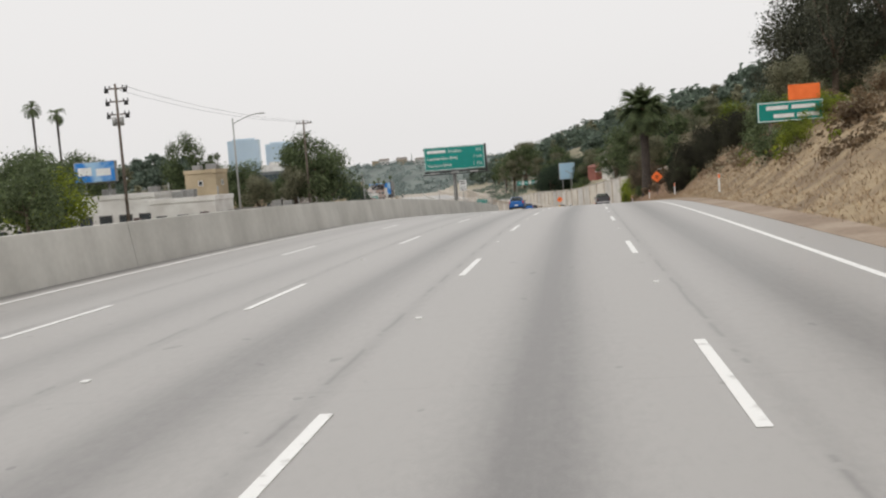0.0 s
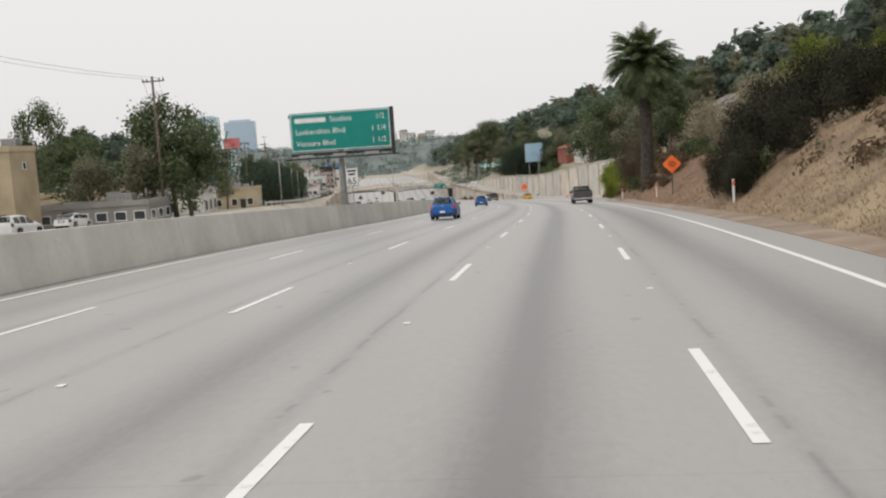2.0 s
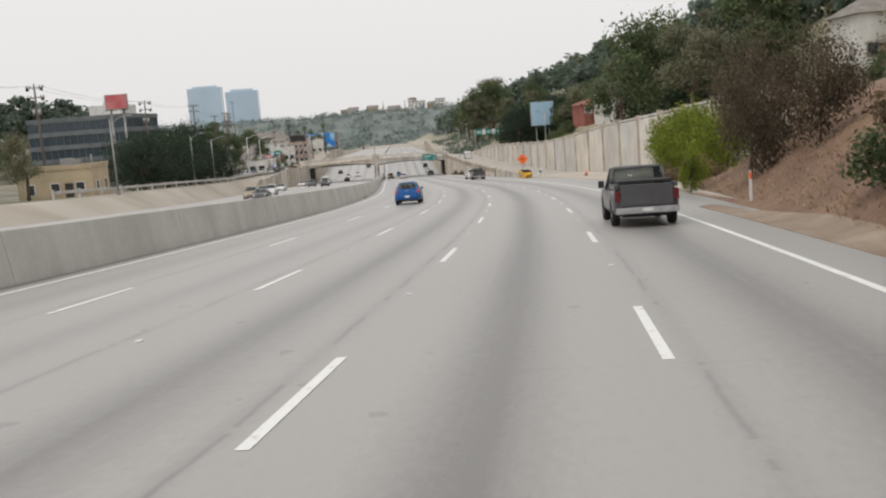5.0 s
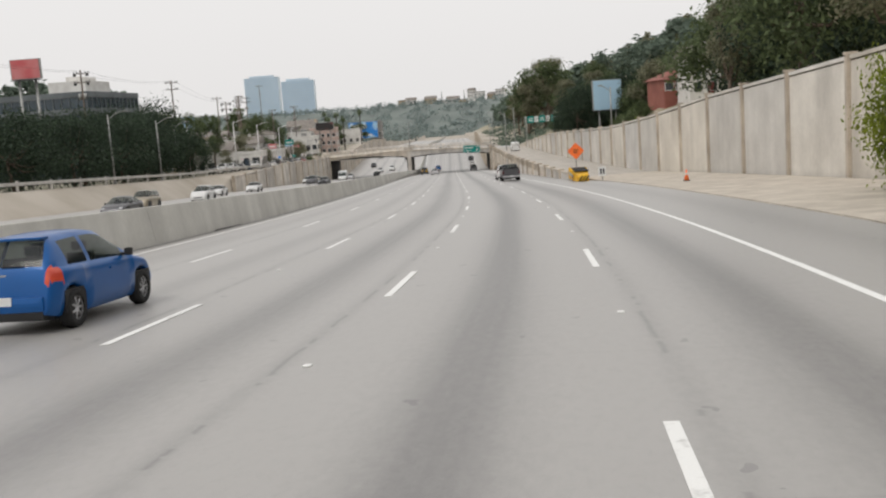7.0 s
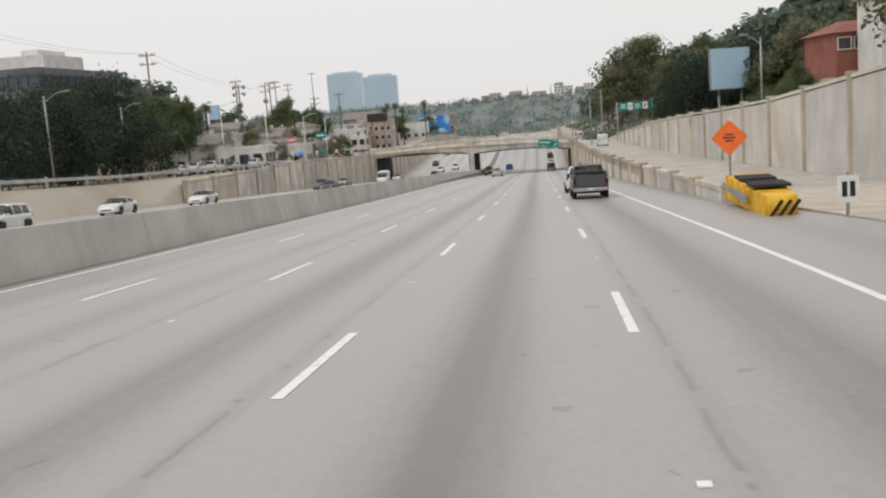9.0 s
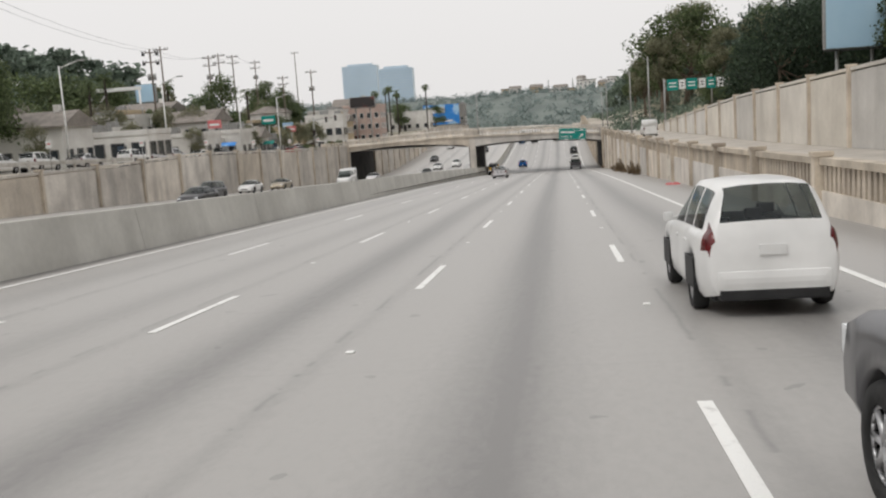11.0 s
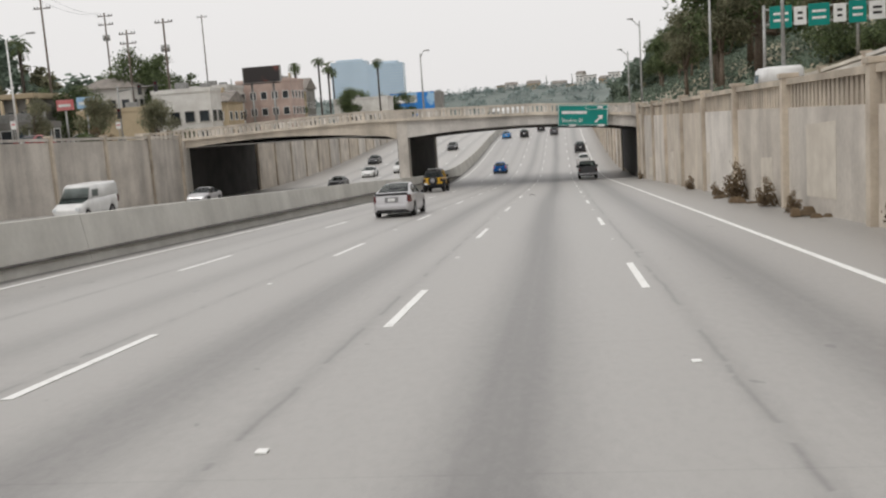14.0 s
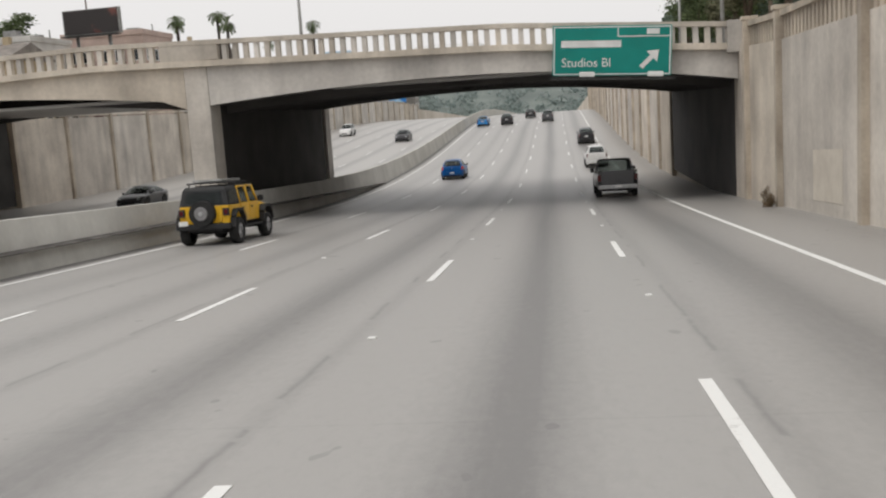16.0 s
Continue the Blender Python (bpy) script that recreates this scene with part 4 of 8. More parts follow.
# right: the bank, then the wooded hill
for key, s, u, ht, wd in (("thicket", 97.5, 8.4, 3.0, .5), ("thicket", 93, 8.4, 2.8, .5), ("thicket", 95, 8.7, 3.9, .55), ("thicket", 97, 10.2, 4.7, .65), ("thicket", 100, 11.4, 4.6, .7), ("thicket", 93, 11, 3.4, .6), ("thicket", 103, 12.4, 4.6, .7), ("thicket", 97, 13.6, 4.8, .8), ("thicket", 100, 15.4, 4.6, .8), ("thicket", 92, 13.6, 3.8, .7), ("blue_gum", 92, 21.5, 20, 1.05), ("blue_gum", 85, 25, 19, 1), ("blue_gum", 98, 25.5, 21, 1), ("blue_gum", 79, 29, 18, 1.1), ("blue_gum", 90, 31, 18, 1), ("blue_gum", 101, 20.5, 15, 1), ("blue_gum", 107, 23, 16, 1), ("blue_gum", 84, 20.5, 15, .9), ("ivy", 105, 15.6, 5.0, .75), ("ivy", 103, 18.5, 4.2, .75),  ("hedge", 378, 25, 12, .8), ("hedge", 384, 29, 13, .8), ("hedge", 390, 24, 10, .8), ("hedge", 387, 34, 13, .9), ("hedge", 373, 36, 13, .9), ("gum", 398, 30, 11, .9), ("olive", 404, 36, 9, 1), ("broad", 376, 42, 11, 1.2), ("gum", 408, 44, 11, 1), ("olive", 395, 44, 10, 1.2), ("hedge", 254, 30, 14, .9), ("hedge", 262, 34, 15, .9), ("hedge", 270, 31, 12, .9), ("hedge", 246, 36, 14, .9), ("dense", 313, 24, 3.0, 1), ("dense", 308, 22.5, 2.6, 1), ("dense", 318, 27, 3.0, 1), ("light", 304, 23, 2.4, 1), ("dense", 325, 28, 2.6, 1), ("dense", 322, 24, 2.4, 1.2), ("dense", 404, 35, 5, 1.2), ("dense", 412, 34, 5.5, 1.3), ("dense", 396, 37, 5, 1.3), ("dense", 388, 35, 4.5, 1.3), ("dense", 420, 40, 6, 1.3), ("dense", 428, 36, 5.5, 1.3), ("dense", 410, 41, 6, 1.3), ("dense", 400, 43, 6, 1.3), ("dense", 436, 30, 5, 1.3), ("dense", 444, 27, 5, 1.3), ("dense", 430, 44, 6, 1.4), ("dense", 380, 39, 5, 1.3), ("dense", 372, 43, 6, 1.4), ("shrub_green", 95, 9.4, 2.4, 1), ("sage", 112, 19, 4.4, 1), ("sage", 126, 17, 4.8, 1), ("shrub", 141, 9.6, 2.0, 1.2), ("shrub", 132, 10.2, 2.2, 1.2), ("shrub", 129, 9.2, 1.3, 1.2), ("shrub", 134, 8.6, 1.5, 1.3), ("shrub_green", 138.5, 8.3, 1.8, 1.2), ("sage", 139, 16, 4.4, .9), ("bramble", 159, 9.6, 6.0, .58), ("bramble", 163, 11.2, 6.6, .6), ("bramble", 155, 11.4, 5.2, .6), ("shrub", 135, 11.2, 2.2, 1.2), ("shrub", 139, 10.8, 2.4, 1.3), ("sage", 133, 15.5, 3.6, 1), ("shrub_green", 136, 13, 2.6, 1.2), ("light", 166, 8.2, 2.8, .6), ("light", 130, 18.5, 4.6, 1), ("sage", 122, 17.5, 4.2, 1), ("sage", 120, 20, 4.4, .9), ("sage", 133, 20, 4.6, 1), ("airy", 143, 19, 6.5, .9), ("sage", 160, 20, 6, 1.1), ("sage", 112, 14, 3.6, .9),
                          ("ivy", 193, 14.2, 6.1, .8), ("ivy", 201, 14.4, 5.6, .7), ("ivy", 196, 13.4, 4.6, .6), ("ivy", 197.5, 15.2, 5.9, .62), ("ivy", 189, 14.2, 5.6, .75), ("ivy", 184, 14.5, 6.2, .8), ("shrub", 187, 11.2, 1.8, 1), ("shrub", 182, 11.0, 2.0, 1.1), ("shrub", 178, 11.6, 2.2, 1.2), ("shrub", 118, 11, 1.4, 1), ("shrub_green", 128, 13, 1.6, 1), ("shrub", 60, 11.4, 1.8, 1), ("shrub_green", 62, 15, 1.6, 1.6), ("light", 58, 14.4, 1.5, 1.7), ("shrub", 66, 16, 2.0, 1.6), ("light", 74, 17.5, 2.2, 1.6), ("shrub", 50, 15.5, 1.8, 1.8), ("shrub", 42, 15, 1.5, 1.6), ("shrub_green", 47, 18, 2.2, 1.5), ("shrub_green", 56, 10.6, 2.2, 1), ("light", 52, 11, 2.0, .9), ("shrub", 46, 12.5, 2.0, 1.2), ("shrub", 38, 12, 1.6, 1.2), ("light", 64, 13.5, 3, .9), ("shrub_green", 70, 12, 2.6, 1), ("dense", 76, 14, 3.6, 1), ("olive", 82, 17, 6, 1), ("broad_b", 88, 20, 5, 1), ("gum", 196, 41, 11, 1), ("gum", 205, 46, 12, 1.05), ("gum", 222, 46, 11, 1), ("gum", 200, 60, 12, 1.1)):
    plant(key, s, u, ht, wide=wd)
rr = random.Random(8)
for i in range(14):
    plant(rr.choice(("shrub", "shrub", "shrub_green")), rr.uniform(25, 182), rr.uniform(9, 17), rr.uniform(.4, 1.0), wide=rr.uniform(.9, 1.5))
for i in range(30):
    s, u = rr.uniform(60, 185), rr.uniform(21, 27)
    plant(rr.choice(("sage", "light", "sage", "sage", "dense")), s, u, rr.uniform(2.0, 3.4), wide=rr.uniform(1.0, 1.5))
for i in range(44):
    s, u = rr.uniform(60, 190), rr.uniform(26, 52)
    plant(rr.choice(("sage", "sage", "airy", "sage", "sage", "light", "sage")), s, u, rr.uniform(2.5, 4.5), wide=rr.uniform(.9, 1.3))
for i in range(26):
    s, u = rr.uniform(165, 250), rr.uniform(42, 85)
    plant(rr.choice(("sage", "gum", "sage", "sage")), s, u, rr.uniform(4, 7), wide=rr.uniform(.8, 1.2))
for i in range(95):
    s = rr.uniform(205, 445)
    u = rr.uniform(22, 62)
    if s > 296 and u < 34 or 303 < s < 346 and u < 46 or s > 400 and u < 31:
        continue
    key, ht = rr.choice(("broad", "tall", "olive", "tall_b", "broad_b")), rr.uniform(10, 16) * (1.0 if s < 300 else .82)
    # only low chaparral grows on the open hillside
    low = s < 275 and u > 36
    plant("sage" if low else key, s, u, ht * (.4 if low else 1), wide=rr.uniform(.9, 1.3))
for s, u, ht in ((478, 22, 18), (484, 28, 22), (492, 24, 17), (500, 31, 24), (505, 21, 15), (512, 27, 19), (520, 34, 22), (530, 24, 15), (540, 31, 18), (465, 33, 14), (455, 40, 13), (448, 34, 9), (472, 44, 15), (550, 22, 13), (560, 29, 15), (575, 24, 13), (590, 30, 15), (432, 36, 9), (438, 42, 10), (424, 34, 8), (412, 36, 8), (418, 45, 10)):
    plant(rr.choice(("tall", "tall_b", "broad", "tall")), s, u, ht, wide=rr.uniform(1.0, 1.4))
for i in range(230):
    s = rr.uniform(560, 980)
    far_plant(rr.choice(("far_a", "far_b", "far_c")), s, 22 + (rr.random() ** 1.4) * 105 + (s - 440) * .03, rr.uniform(9, 17), wide=rr.uniform(.9, 1.4))
for i in range(170):
    s = rr.uniform(170, 470)
    far_plant(rr.choice(("far_a", "far_b", "far_c")), s, rr.uniform(58, 110), rr.uniform(9, 15), wide=rr.uniform(1.0, 1.5))
for s, u, ht in ((158, 33, 11), (163, 38, 12), (152, 41, 12), (168, 45, 13), (148, 47, 12), (160, 52, 13), (143, 52, 12), (172, 32, 11), (178, 39, 13)):
    plant("sage", s, u, ht * .45, wide=1.5)


def far_woods():
    """Far wooded hills as one mass of leaf clumps."""
    rng = np.random.default_rng(3)
    lobes = []
    for i in range(700):
        s = rng.uniform(700, 1150)
        u = rng.uniform(30, 260) * (1 if rng.random() < .55 else -1.3)
        p = R(s, u, terrain(s, u) + 2)
        lobes.append((p.x, p.y, p.z, rng.uniform(4, 8)))
    for k in range(1500):
        x, y, z = HILL[int(rng.integers(0, len(HILL)))]
        lobes.append((x + rng.uniform(-20, 20), y + rng.uniform(-14, 14), z + 2, rng.uniform(5, 9)))
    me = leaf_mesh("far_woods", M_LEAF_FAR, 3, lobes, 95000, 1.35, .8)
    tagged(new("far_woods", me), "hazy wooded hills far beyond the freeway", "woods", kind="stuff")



def undergrowth():
    """Low brush that covers the slopes between the trees."""
    rng = np.random.default_rng(12)
    for nm, mat, n, s0, s1, u0, u1, label in (("hill_brush", M_LEAF, 620, 340, 472, 30, 62, "low green brush covering the slope"), ("hill_brush", M_LEAF_HAZE, 520, 442, 620, 12, 50, "low green brush beyond the overpass"), ("hill_brush", M_LEAF_SAGE, 620, 60, 300, 25, 62, "grey-brown chaparral covering the hillside")):
        lobes = []
        for i in range(n):
            s, u = rng.uniform(s0, s1), rng.uniform(u0, u1)
            if 312 < s < 345 and u < 44 or 203 < s < 217 and 33 < u < 43 or 372 < s < 388 and 40 < u < 52:
                continue
            p = R(s, u, terrain(s, u) + .3)
            lobes.append((p.x, p.y, p.z, rng.uniform(1.2, 2.2)))
        tagged(new(nm, leaf_mesh(nm, mat, 31, lobes, 16000, .34, .7)), label, "brush", kind="stuff")
    for mat, n, label in ((M_LEAF_DRY, 150, "low dry brown scrub on the dirt bank"), (M_LEAF_SAGE, 120, "low grey-olive scrub on the dirt bank"), (M_LEAF_LIGHT, 45, "low yellow-green weeds on the dirt bank")):
        lobes = []
        for i in range(n):
            s, u = rng.uniform(20, 94), rng.uniform(10.0, 23)
            p = R(s, u, terrain(s, u) + .05)
            lobes.append((p.x, p.y, p.z, rng.uniform(.35, .95)))
        tagged(new("bank_brush", leaf_mesh("bank_brush", mat, 33, lobes, 60 * n, .12, .7)), label, "brush", kind="stuff")


undergrowth()
join_far()
far_woods()


def dry_grass():
    """Tufts over the bank beside the shoulder."""
    rng = np.random.default_rng(9)
    verts, faces = [], []
    for i in range(24000):
        s = rng.uniform(18, 186)
        u = 6.9 + abs(rng.normal()) * 4.5
        if s > 140 and u < 7.2 + (s - 140) * .06:
            continue
        base = R(s, u, terrain(s, u) - .03)
        hgt = rng.uniform(.05, .24)
        for k in range(2):
            a = rng.uniform(0, 6.28)
            w = Vector((math.cos(a), math.sin(a), 0)) * .02
            tip = base + Vector((rng.normal() * .12, rng.normal() * .12, hgt))
            b0 = len(verts)
            verts.extend([base - w, base + w, tip])
            faces.append((b0, b0 + 1, b0 + 2))
    me = bpy.data.meshes.new("dry_grass")
    me.from_pydata(verts, [], faces)
    me.materials.append(M_GRASS)
    tagged(new("dry_grass", me), "dry yellow grass tufts on the dirt bank", "grass", kind="stuff")


M_GRASS = material("dry_grass_blades", base=(.44, .33, .21), dark=(.30, .215, .135), scale=.7, island=.35, bump=0)
dry_grass()

# ---- signs, poles and lamps ----
M_STEEL = material("galvanised_steel", base=(.42, .42, .41), dark=(.30, .30, .29), scale=4, metal=.6, rough=.5, bump=.05)
M_DARKSTEEL = material("dark_steel", base=(.06, .06, .06), dark=(.03, .03, .03), scale=4, metal=.3, rough=.5, bump=.05)
M_SIGN_GREEN = material("sign_green", base=(.002, .265, .225), dark=(.002, .22, .185), scale=.8, rough=.45, bump=.02)
M_SIGN_WHITE = material("sign_white", base=(.82, .83, .82), dark=(.7, .7, .69), scale=2, rough=.45, bump=.02)
M_SIGN_ORANGE = material("sign_orange", base=(1.0, .22, .05), dark=(.9, .17, .035), scale=2, rough=.5, bump=.02)
M_SIGN_BLACK = material("sign_black", base=(.02, .02, .02), dark=(.012, .012, .012), scale=3, rough=.6, bump=.02)
M_WOOD_POLE = material("weathered_pole_wood", base=(.20, .16, .13), dark=(.10, .08, .065), scale=5, bump=.4, fine=.2)


def letters(text, size, x, z, y, mat, parent, name="lettering", align='LEFT'):
    """Raised letters in the x-z plane, read from -y."""
    cu = bpy.data.curves.new("lettering", 'FONT')
    cu.body, cu.size, cu.align_x, cu.extrude = text, size, align, .004
    tmp = bpy.data.objects.new("lettering", cu)
    scene.collection.objects.link(tmp)
    me = bpy.data.meshes.new_from_object(tmp.evaluated_get(bpy.context.evaluated_depsgraph_get()))
    bpy.data.objects.remove(tmp)
    me.materials.clear()
    me.materials.append(mat)
    ob = new(name, me)
    ob.parent = parent
    ob.matrix_basis = pose(x, y, z, 90)
    return ob


def plate(name, x0, x1, z0, z1, y, mat, parent, label="", t=.03, bevel=.01):
    return part(name, boxed(x0, x1, y, y + t, z0, z1, bevel=bevel), mat, parent, label)


def border(x0, x1, z0, z1, y, w, mat, parent):
    bm = bmesh.new()
    for a, b, c, d in ((x0, x1, z1 - w, z1), (x0, x1, z0, z0 + w), (x0, x0 + w, z0 + w, z1 - w), (x1 - w, x1, z0 + w, z1 - w)):
        block(bm, a, b, y, y + .006, c, d)
    part("border", bm, mat, parent, "white border line")


def guide_sign():
    g = thing("guide_sign", "wide green exit distance sign on a median post", "road sign", at(108.4, -14.85))
    x0, x1, z0, z1 = -3.4, 3.5, 5.1, 7.72
    plate("panel", x0, x1, z0, z1, 0, M_SIGN_GREEN, g, t=.06)
    border(x0 + .05, x1 - .05, z0 + .05, z1 - .05, -.008, .05, M_SIGN_WHITE, g)
    bm = bmesh.new()
    block(bm, x1 + .005, x1 + .2, -.1, .35, z0 - .45, z1 + .05, bevel=.02)
    block(bm, x0 - .1, x1 + .2, .08, .35, z0 - .3, z0 - .1, bevel=.02)
    block(bm, x0 - .1, x1 + .2, .08, .35, z1 - .3, z1 - .1, bevel=.02)
    part("back_frame", bm, M_DARKSTEEL, g)
    bm = bmesh.new()
    block(bm, x0 - .2, x1 + .5, -1.0, .05, z0 - .52, z0 - .42)
    for k in range(12):
        xx = x0 + k * .62
        rod(bm, (xx, -1.0, z0 - .45), (xx, .1, z0 - .25), .03, n=5)
    part("walkway", bm, M_DARKSTEEL, g, "dark grating walkway below the panel")
    for xx in (-2.2, .1, 2.3):
        bm = bmesh.new()
        block(bm, xx - .45, xx + .45, -1.1, -.75, z0 - .4, z0 - .22, bevel=.04)
        part("sign_light", bm, M_STEEL, g, "grey light fitting")
    rod_bm = rod(bmesh.new(), (-.1, .4, 0), (-.1, .4, z0 + 1.6), .24, .2, 14)
    part("post", rod_bm, M_STEEL, g)
    y = -.012
    plate("word_bar", x0 + .35, x0 + 2.5, 7.05, 7.36, y, M_SIGN_WHITE, g, "white word bar", t=.008, bevel=0)
    letters("Studios", .52, x0 + 2.75, 7.04, y, M_SIGN_WHITE, g)
    letters("1/2", .5, x1 - 1.0, 7.04, y, M_SIGN_WHITE, g)
    letters("Lankershim Blvd", .52, x0 + .35, 6.26, y, M_SIGN_WHITE, g)
    letters("1 1/4", .5, x1 - 1.35, 6.26, y, M_SIGN_WHITE, g)
    letters("Ventura Blvd", .52, x0 + .35, 5.48, y, M_SIGN_WHITE, g)
    letters("1 1/2", .5, x1 - 1.35, 5.48, y, M_SIGN_WHITE, g)


guide_sign()


def exit_sign():
    g = thing("exit_sign", "green exit sign with arrow fixed to the bridge", "road sign", at(BRIDGE - .62, 0) @ Matrix.Translation((0, 0, 7.4)) @ Matrix.Rotation(radians(3.4), 4, 'Y') @ Matrix.Translation((0, 0, -7.4)))
    x0, x1, z0, z1 = .02, 4.78, 5.42, 7.42
    plate("panel", x0, x1, z0, z1, 0, M_SIGN_GREEN, g, t=.06)
    border(x0 + .04, x1 - .04, z0 + .04, z1 - .04, -.008, .045, M_SIGN_WHITE, g)
    border(x0 + 2.6, x1 - .04, z1 - .46, z1 - .04, -.010, .04, M_SIGN_WHITE, g)
    bm = bmesh.new()
    for xx in (.6, 2.4, 4.2):
        block(bm, xx - .05, xx + .05, .062, .36, z0 + .1, z1 - .1)
    block(bm, x0 - .1, x1 + .1, -.7, .2, z0 - .16, z0 - .08)
    part("bracket", bm, M_DARKSTEEL, g)
    for xx in (1.4, 4.1):
        part("sign_light", boxed(xx - .3, xx + .3, -.75, -.45, z0 - .06, z0 + .14, bevel=.04), M_SIGN_WHITE, g, "white light fitting")
    plate("word_bar", x0 + .35, x0 + 2.75, 6.55, 6.82, -.012, M_SIGN_WHITE, g, "white word bar", t=.008, bevel=0)
    letters("Studios Bl", .5, x0 + .35, 5.78, -.012, M_SIGN_WHITE, g)
    plate("number_bar", x1 - 1.0, x1 - .5, z1 - .36, z1 - .14, -.014, M_SIGN_WHITE, g, "white exit number bar", t=.008, bevel=0)
    bm = bmesh.new()
    pts = [(-.09, -.5), (.09, -.5), (.09, .1), (.3, .1), (0, .48), (-.3, .1), (-.09, .1)]
    prism(bm, pts, -.004, .004, axis=1)
    bmesh.ops.transform(bm, matrix=Matrix.Translation((x1 - .85, -.012, 6.1)) @ Matrix.Rotation(radians(45), 4, 'Y'), verts=bm.verts)
    part("arrow", bm, M_SIGN_WHITE, g, "white arrow pointing up to the right")


exit_sign()


def diamond_sign(s, u, h0, hc, half, label, flags=False):
    g = thing("work_sign", label, "road sign", at(s, u, h0))
    z = hc - h0
    bm = bmesh.new()
    prism(bm, [(-half, z), (0, z - half), (half, z), (0, z + half)], -.01, .01, axis=1)
    bmesh.ops.bevel(bm, geom=[e for e in bm.edges if abs(e.verts[0].co.y - e.verts[1].co.y) > .01], offset=.06, segments=3, affect='EDGES')
    part("panel", bm, M_SIGN_ORANGE, g)
    for zz, w in ((.15, .2), (0, .3), (-.15, .2)):
        part("word_bar", boxed(-w, w, -.018, -.011, z + zz - .03, z + zz + .03), M_SIGN_BLACK, g, "dark word bar")
    part("post", boxed(-.05, .05, .012, .1, -.5, z - half * .2, bevel=.008), M_WOOD_POLE if not flags else M_STEEL, g)
    if flags:
        bm = bmesh.new()
        for a in (-.45, .45):
            rod(bm, (0, .06, .6), (a, .06 + abs(a), 0), .025, n=6)
            rod(bm, (0, .06, .6), (a, .06 - abs(a), 0), .025, n=6)
        part("stand", bm, M_STEEL, g)


diamond_sign(119, 8.4, terrain(119, 8.4), 2.95, .72, "orange diamond road work sign on a wooden post")
diamond_sign(262, 9.05, bench(262) + .1, 2.68, .86, "orange diamond road work sign on a folding stand", True)


def bank_sign():
    g = thing("bank_sign", "green direction sign with orange panel above it", "road sign", at(58, 11.9))
    plate("panel", -1.8, 1.85, 4.2, 5.35, 0, M_SIGN_GREEN, g, t=.05)
    border(-1.77, 1.82, 4.23, 5.32, -.008, .05, M_SIGN_WHITE, g)
    plate("orange_panel", -.05, 1.7, 5.38, 6.25, 0, M_SIGN_ORANGE, g, "orange construction panel", t=.05)
    for z, a, b in ((5.0, -1.3, 1.4), (4.53, -.9, 1.6)):
        plate("word_bar", a, a + (b - a) * .45, z - .11, z + .11, -.014, M_SIGN_WHITE, g, "white word bar", t=.008, bevel=0)
        plate("word_bar", a + (b - a) * .52, b, z - .11, z + .11, -.014, M_SIGN_WHITE, g, "white word bar", t=.008, bevel=0)
    for x in (-1.1, 1.3):
        part("post", boxed(x - .09, x + .09, .055, .2, terrain(58, 11.9 + x) - .6, 4.6, bevel=.01), M_WOOD_POLE, g)


bank_sign()


def speed_sign():
    g = thing("speed_limit_sign", "white speed limit sign on the median barrier", "road sign", at(106, -13.75))
    plate("panel", -.42, .42, 2.55, 3.75, 0, M_SIGN_WHITE, g, t=.02)
    border(-.4, .4, 2.57, 3.73, -.008, .02, M_SIGN_BLACK, g)
    for z, w in ((3.55, .28), (3.33, .22)):
        plate("word_bar", -w, w, z - .06, z + .06, -.012, M_SIGN_BLACK, g, "black word bar", t=.006, bevel=0)
    letters("65", .62, 0, 2.68, -.012, M_SIGN_BLACK, g, align='CENTER')
    part("post", boxed(-.04, .04, .022, .09, 1.3, 3.6, bevel=.006), M_STEEL, g)


speed_sign()


def gantry():
    g = thing("street_sign_gantry", "green street direction signs on a steel gantry", "road sign", at(428, 0, bench(428)))
    b = bench(428)
    bm = bmesh.new()
    rod(bm, (17.4, 0, -.3), (17.4, 0, 13.9 - b), .17, .13, 10)
    part("post", bm, M_STEEL, g)
    bm = bmesh.new()
    rod(bm, (24.9, 0, 4), (24.9, 0, 14.2 - b), .15, .12, 10)
    part("post", bm, M_STEEL, g)
    bm = bmesh.new()
    for z in (13.5, 12.3):
        rod(bm, (17.3, 0, z - b), (28.1, 0, z - b), .09, .09, 8)
    for k in range(9):
        rod(bm, (17.6 + k * 1.25, 0, 12.3 - b), (18.2 + k * 1.25, 0, 13.5 - b), .04, .04, 5)
    part("arm", bm, M_STEEL, g)
    for x0, x1, z0, z1, mt in ((17.8, 19.6, 11.95, 13.75, M_SIGN_GREEN), (19.75, 20.75, 12.1, 13.6, M_SIGN_WHITE), (20.9, 22.6, 11.95, 13.75, M_SIGN_GREEN), (22.9, 23.9, 12.1, 13.6, M_SIGN_WHITE), (24.1, 25.5, 11.95, 13.75, M_SIGN_GREEN), (25.7, 27.0, 12.1, 13.6, M_SIGN_WHITE)):
        p = plate("panel", x0, x1, z0 - b, z1 - b, -.25, mt, g, "green panel" if mt is M_SIGN_GREEN else "white panel", t=.05)
        for z in (.35, .65):
            zz = z0 + (z1 - z0) * z - b
            part("word_bar", boxed(x0 + .3, x1 - .3, -.262, -.254, zz - .1, zz + .1), M_SIGN_WHITE if mt is M_SIGN_GREEN else M_SIGN_BLACK, g)


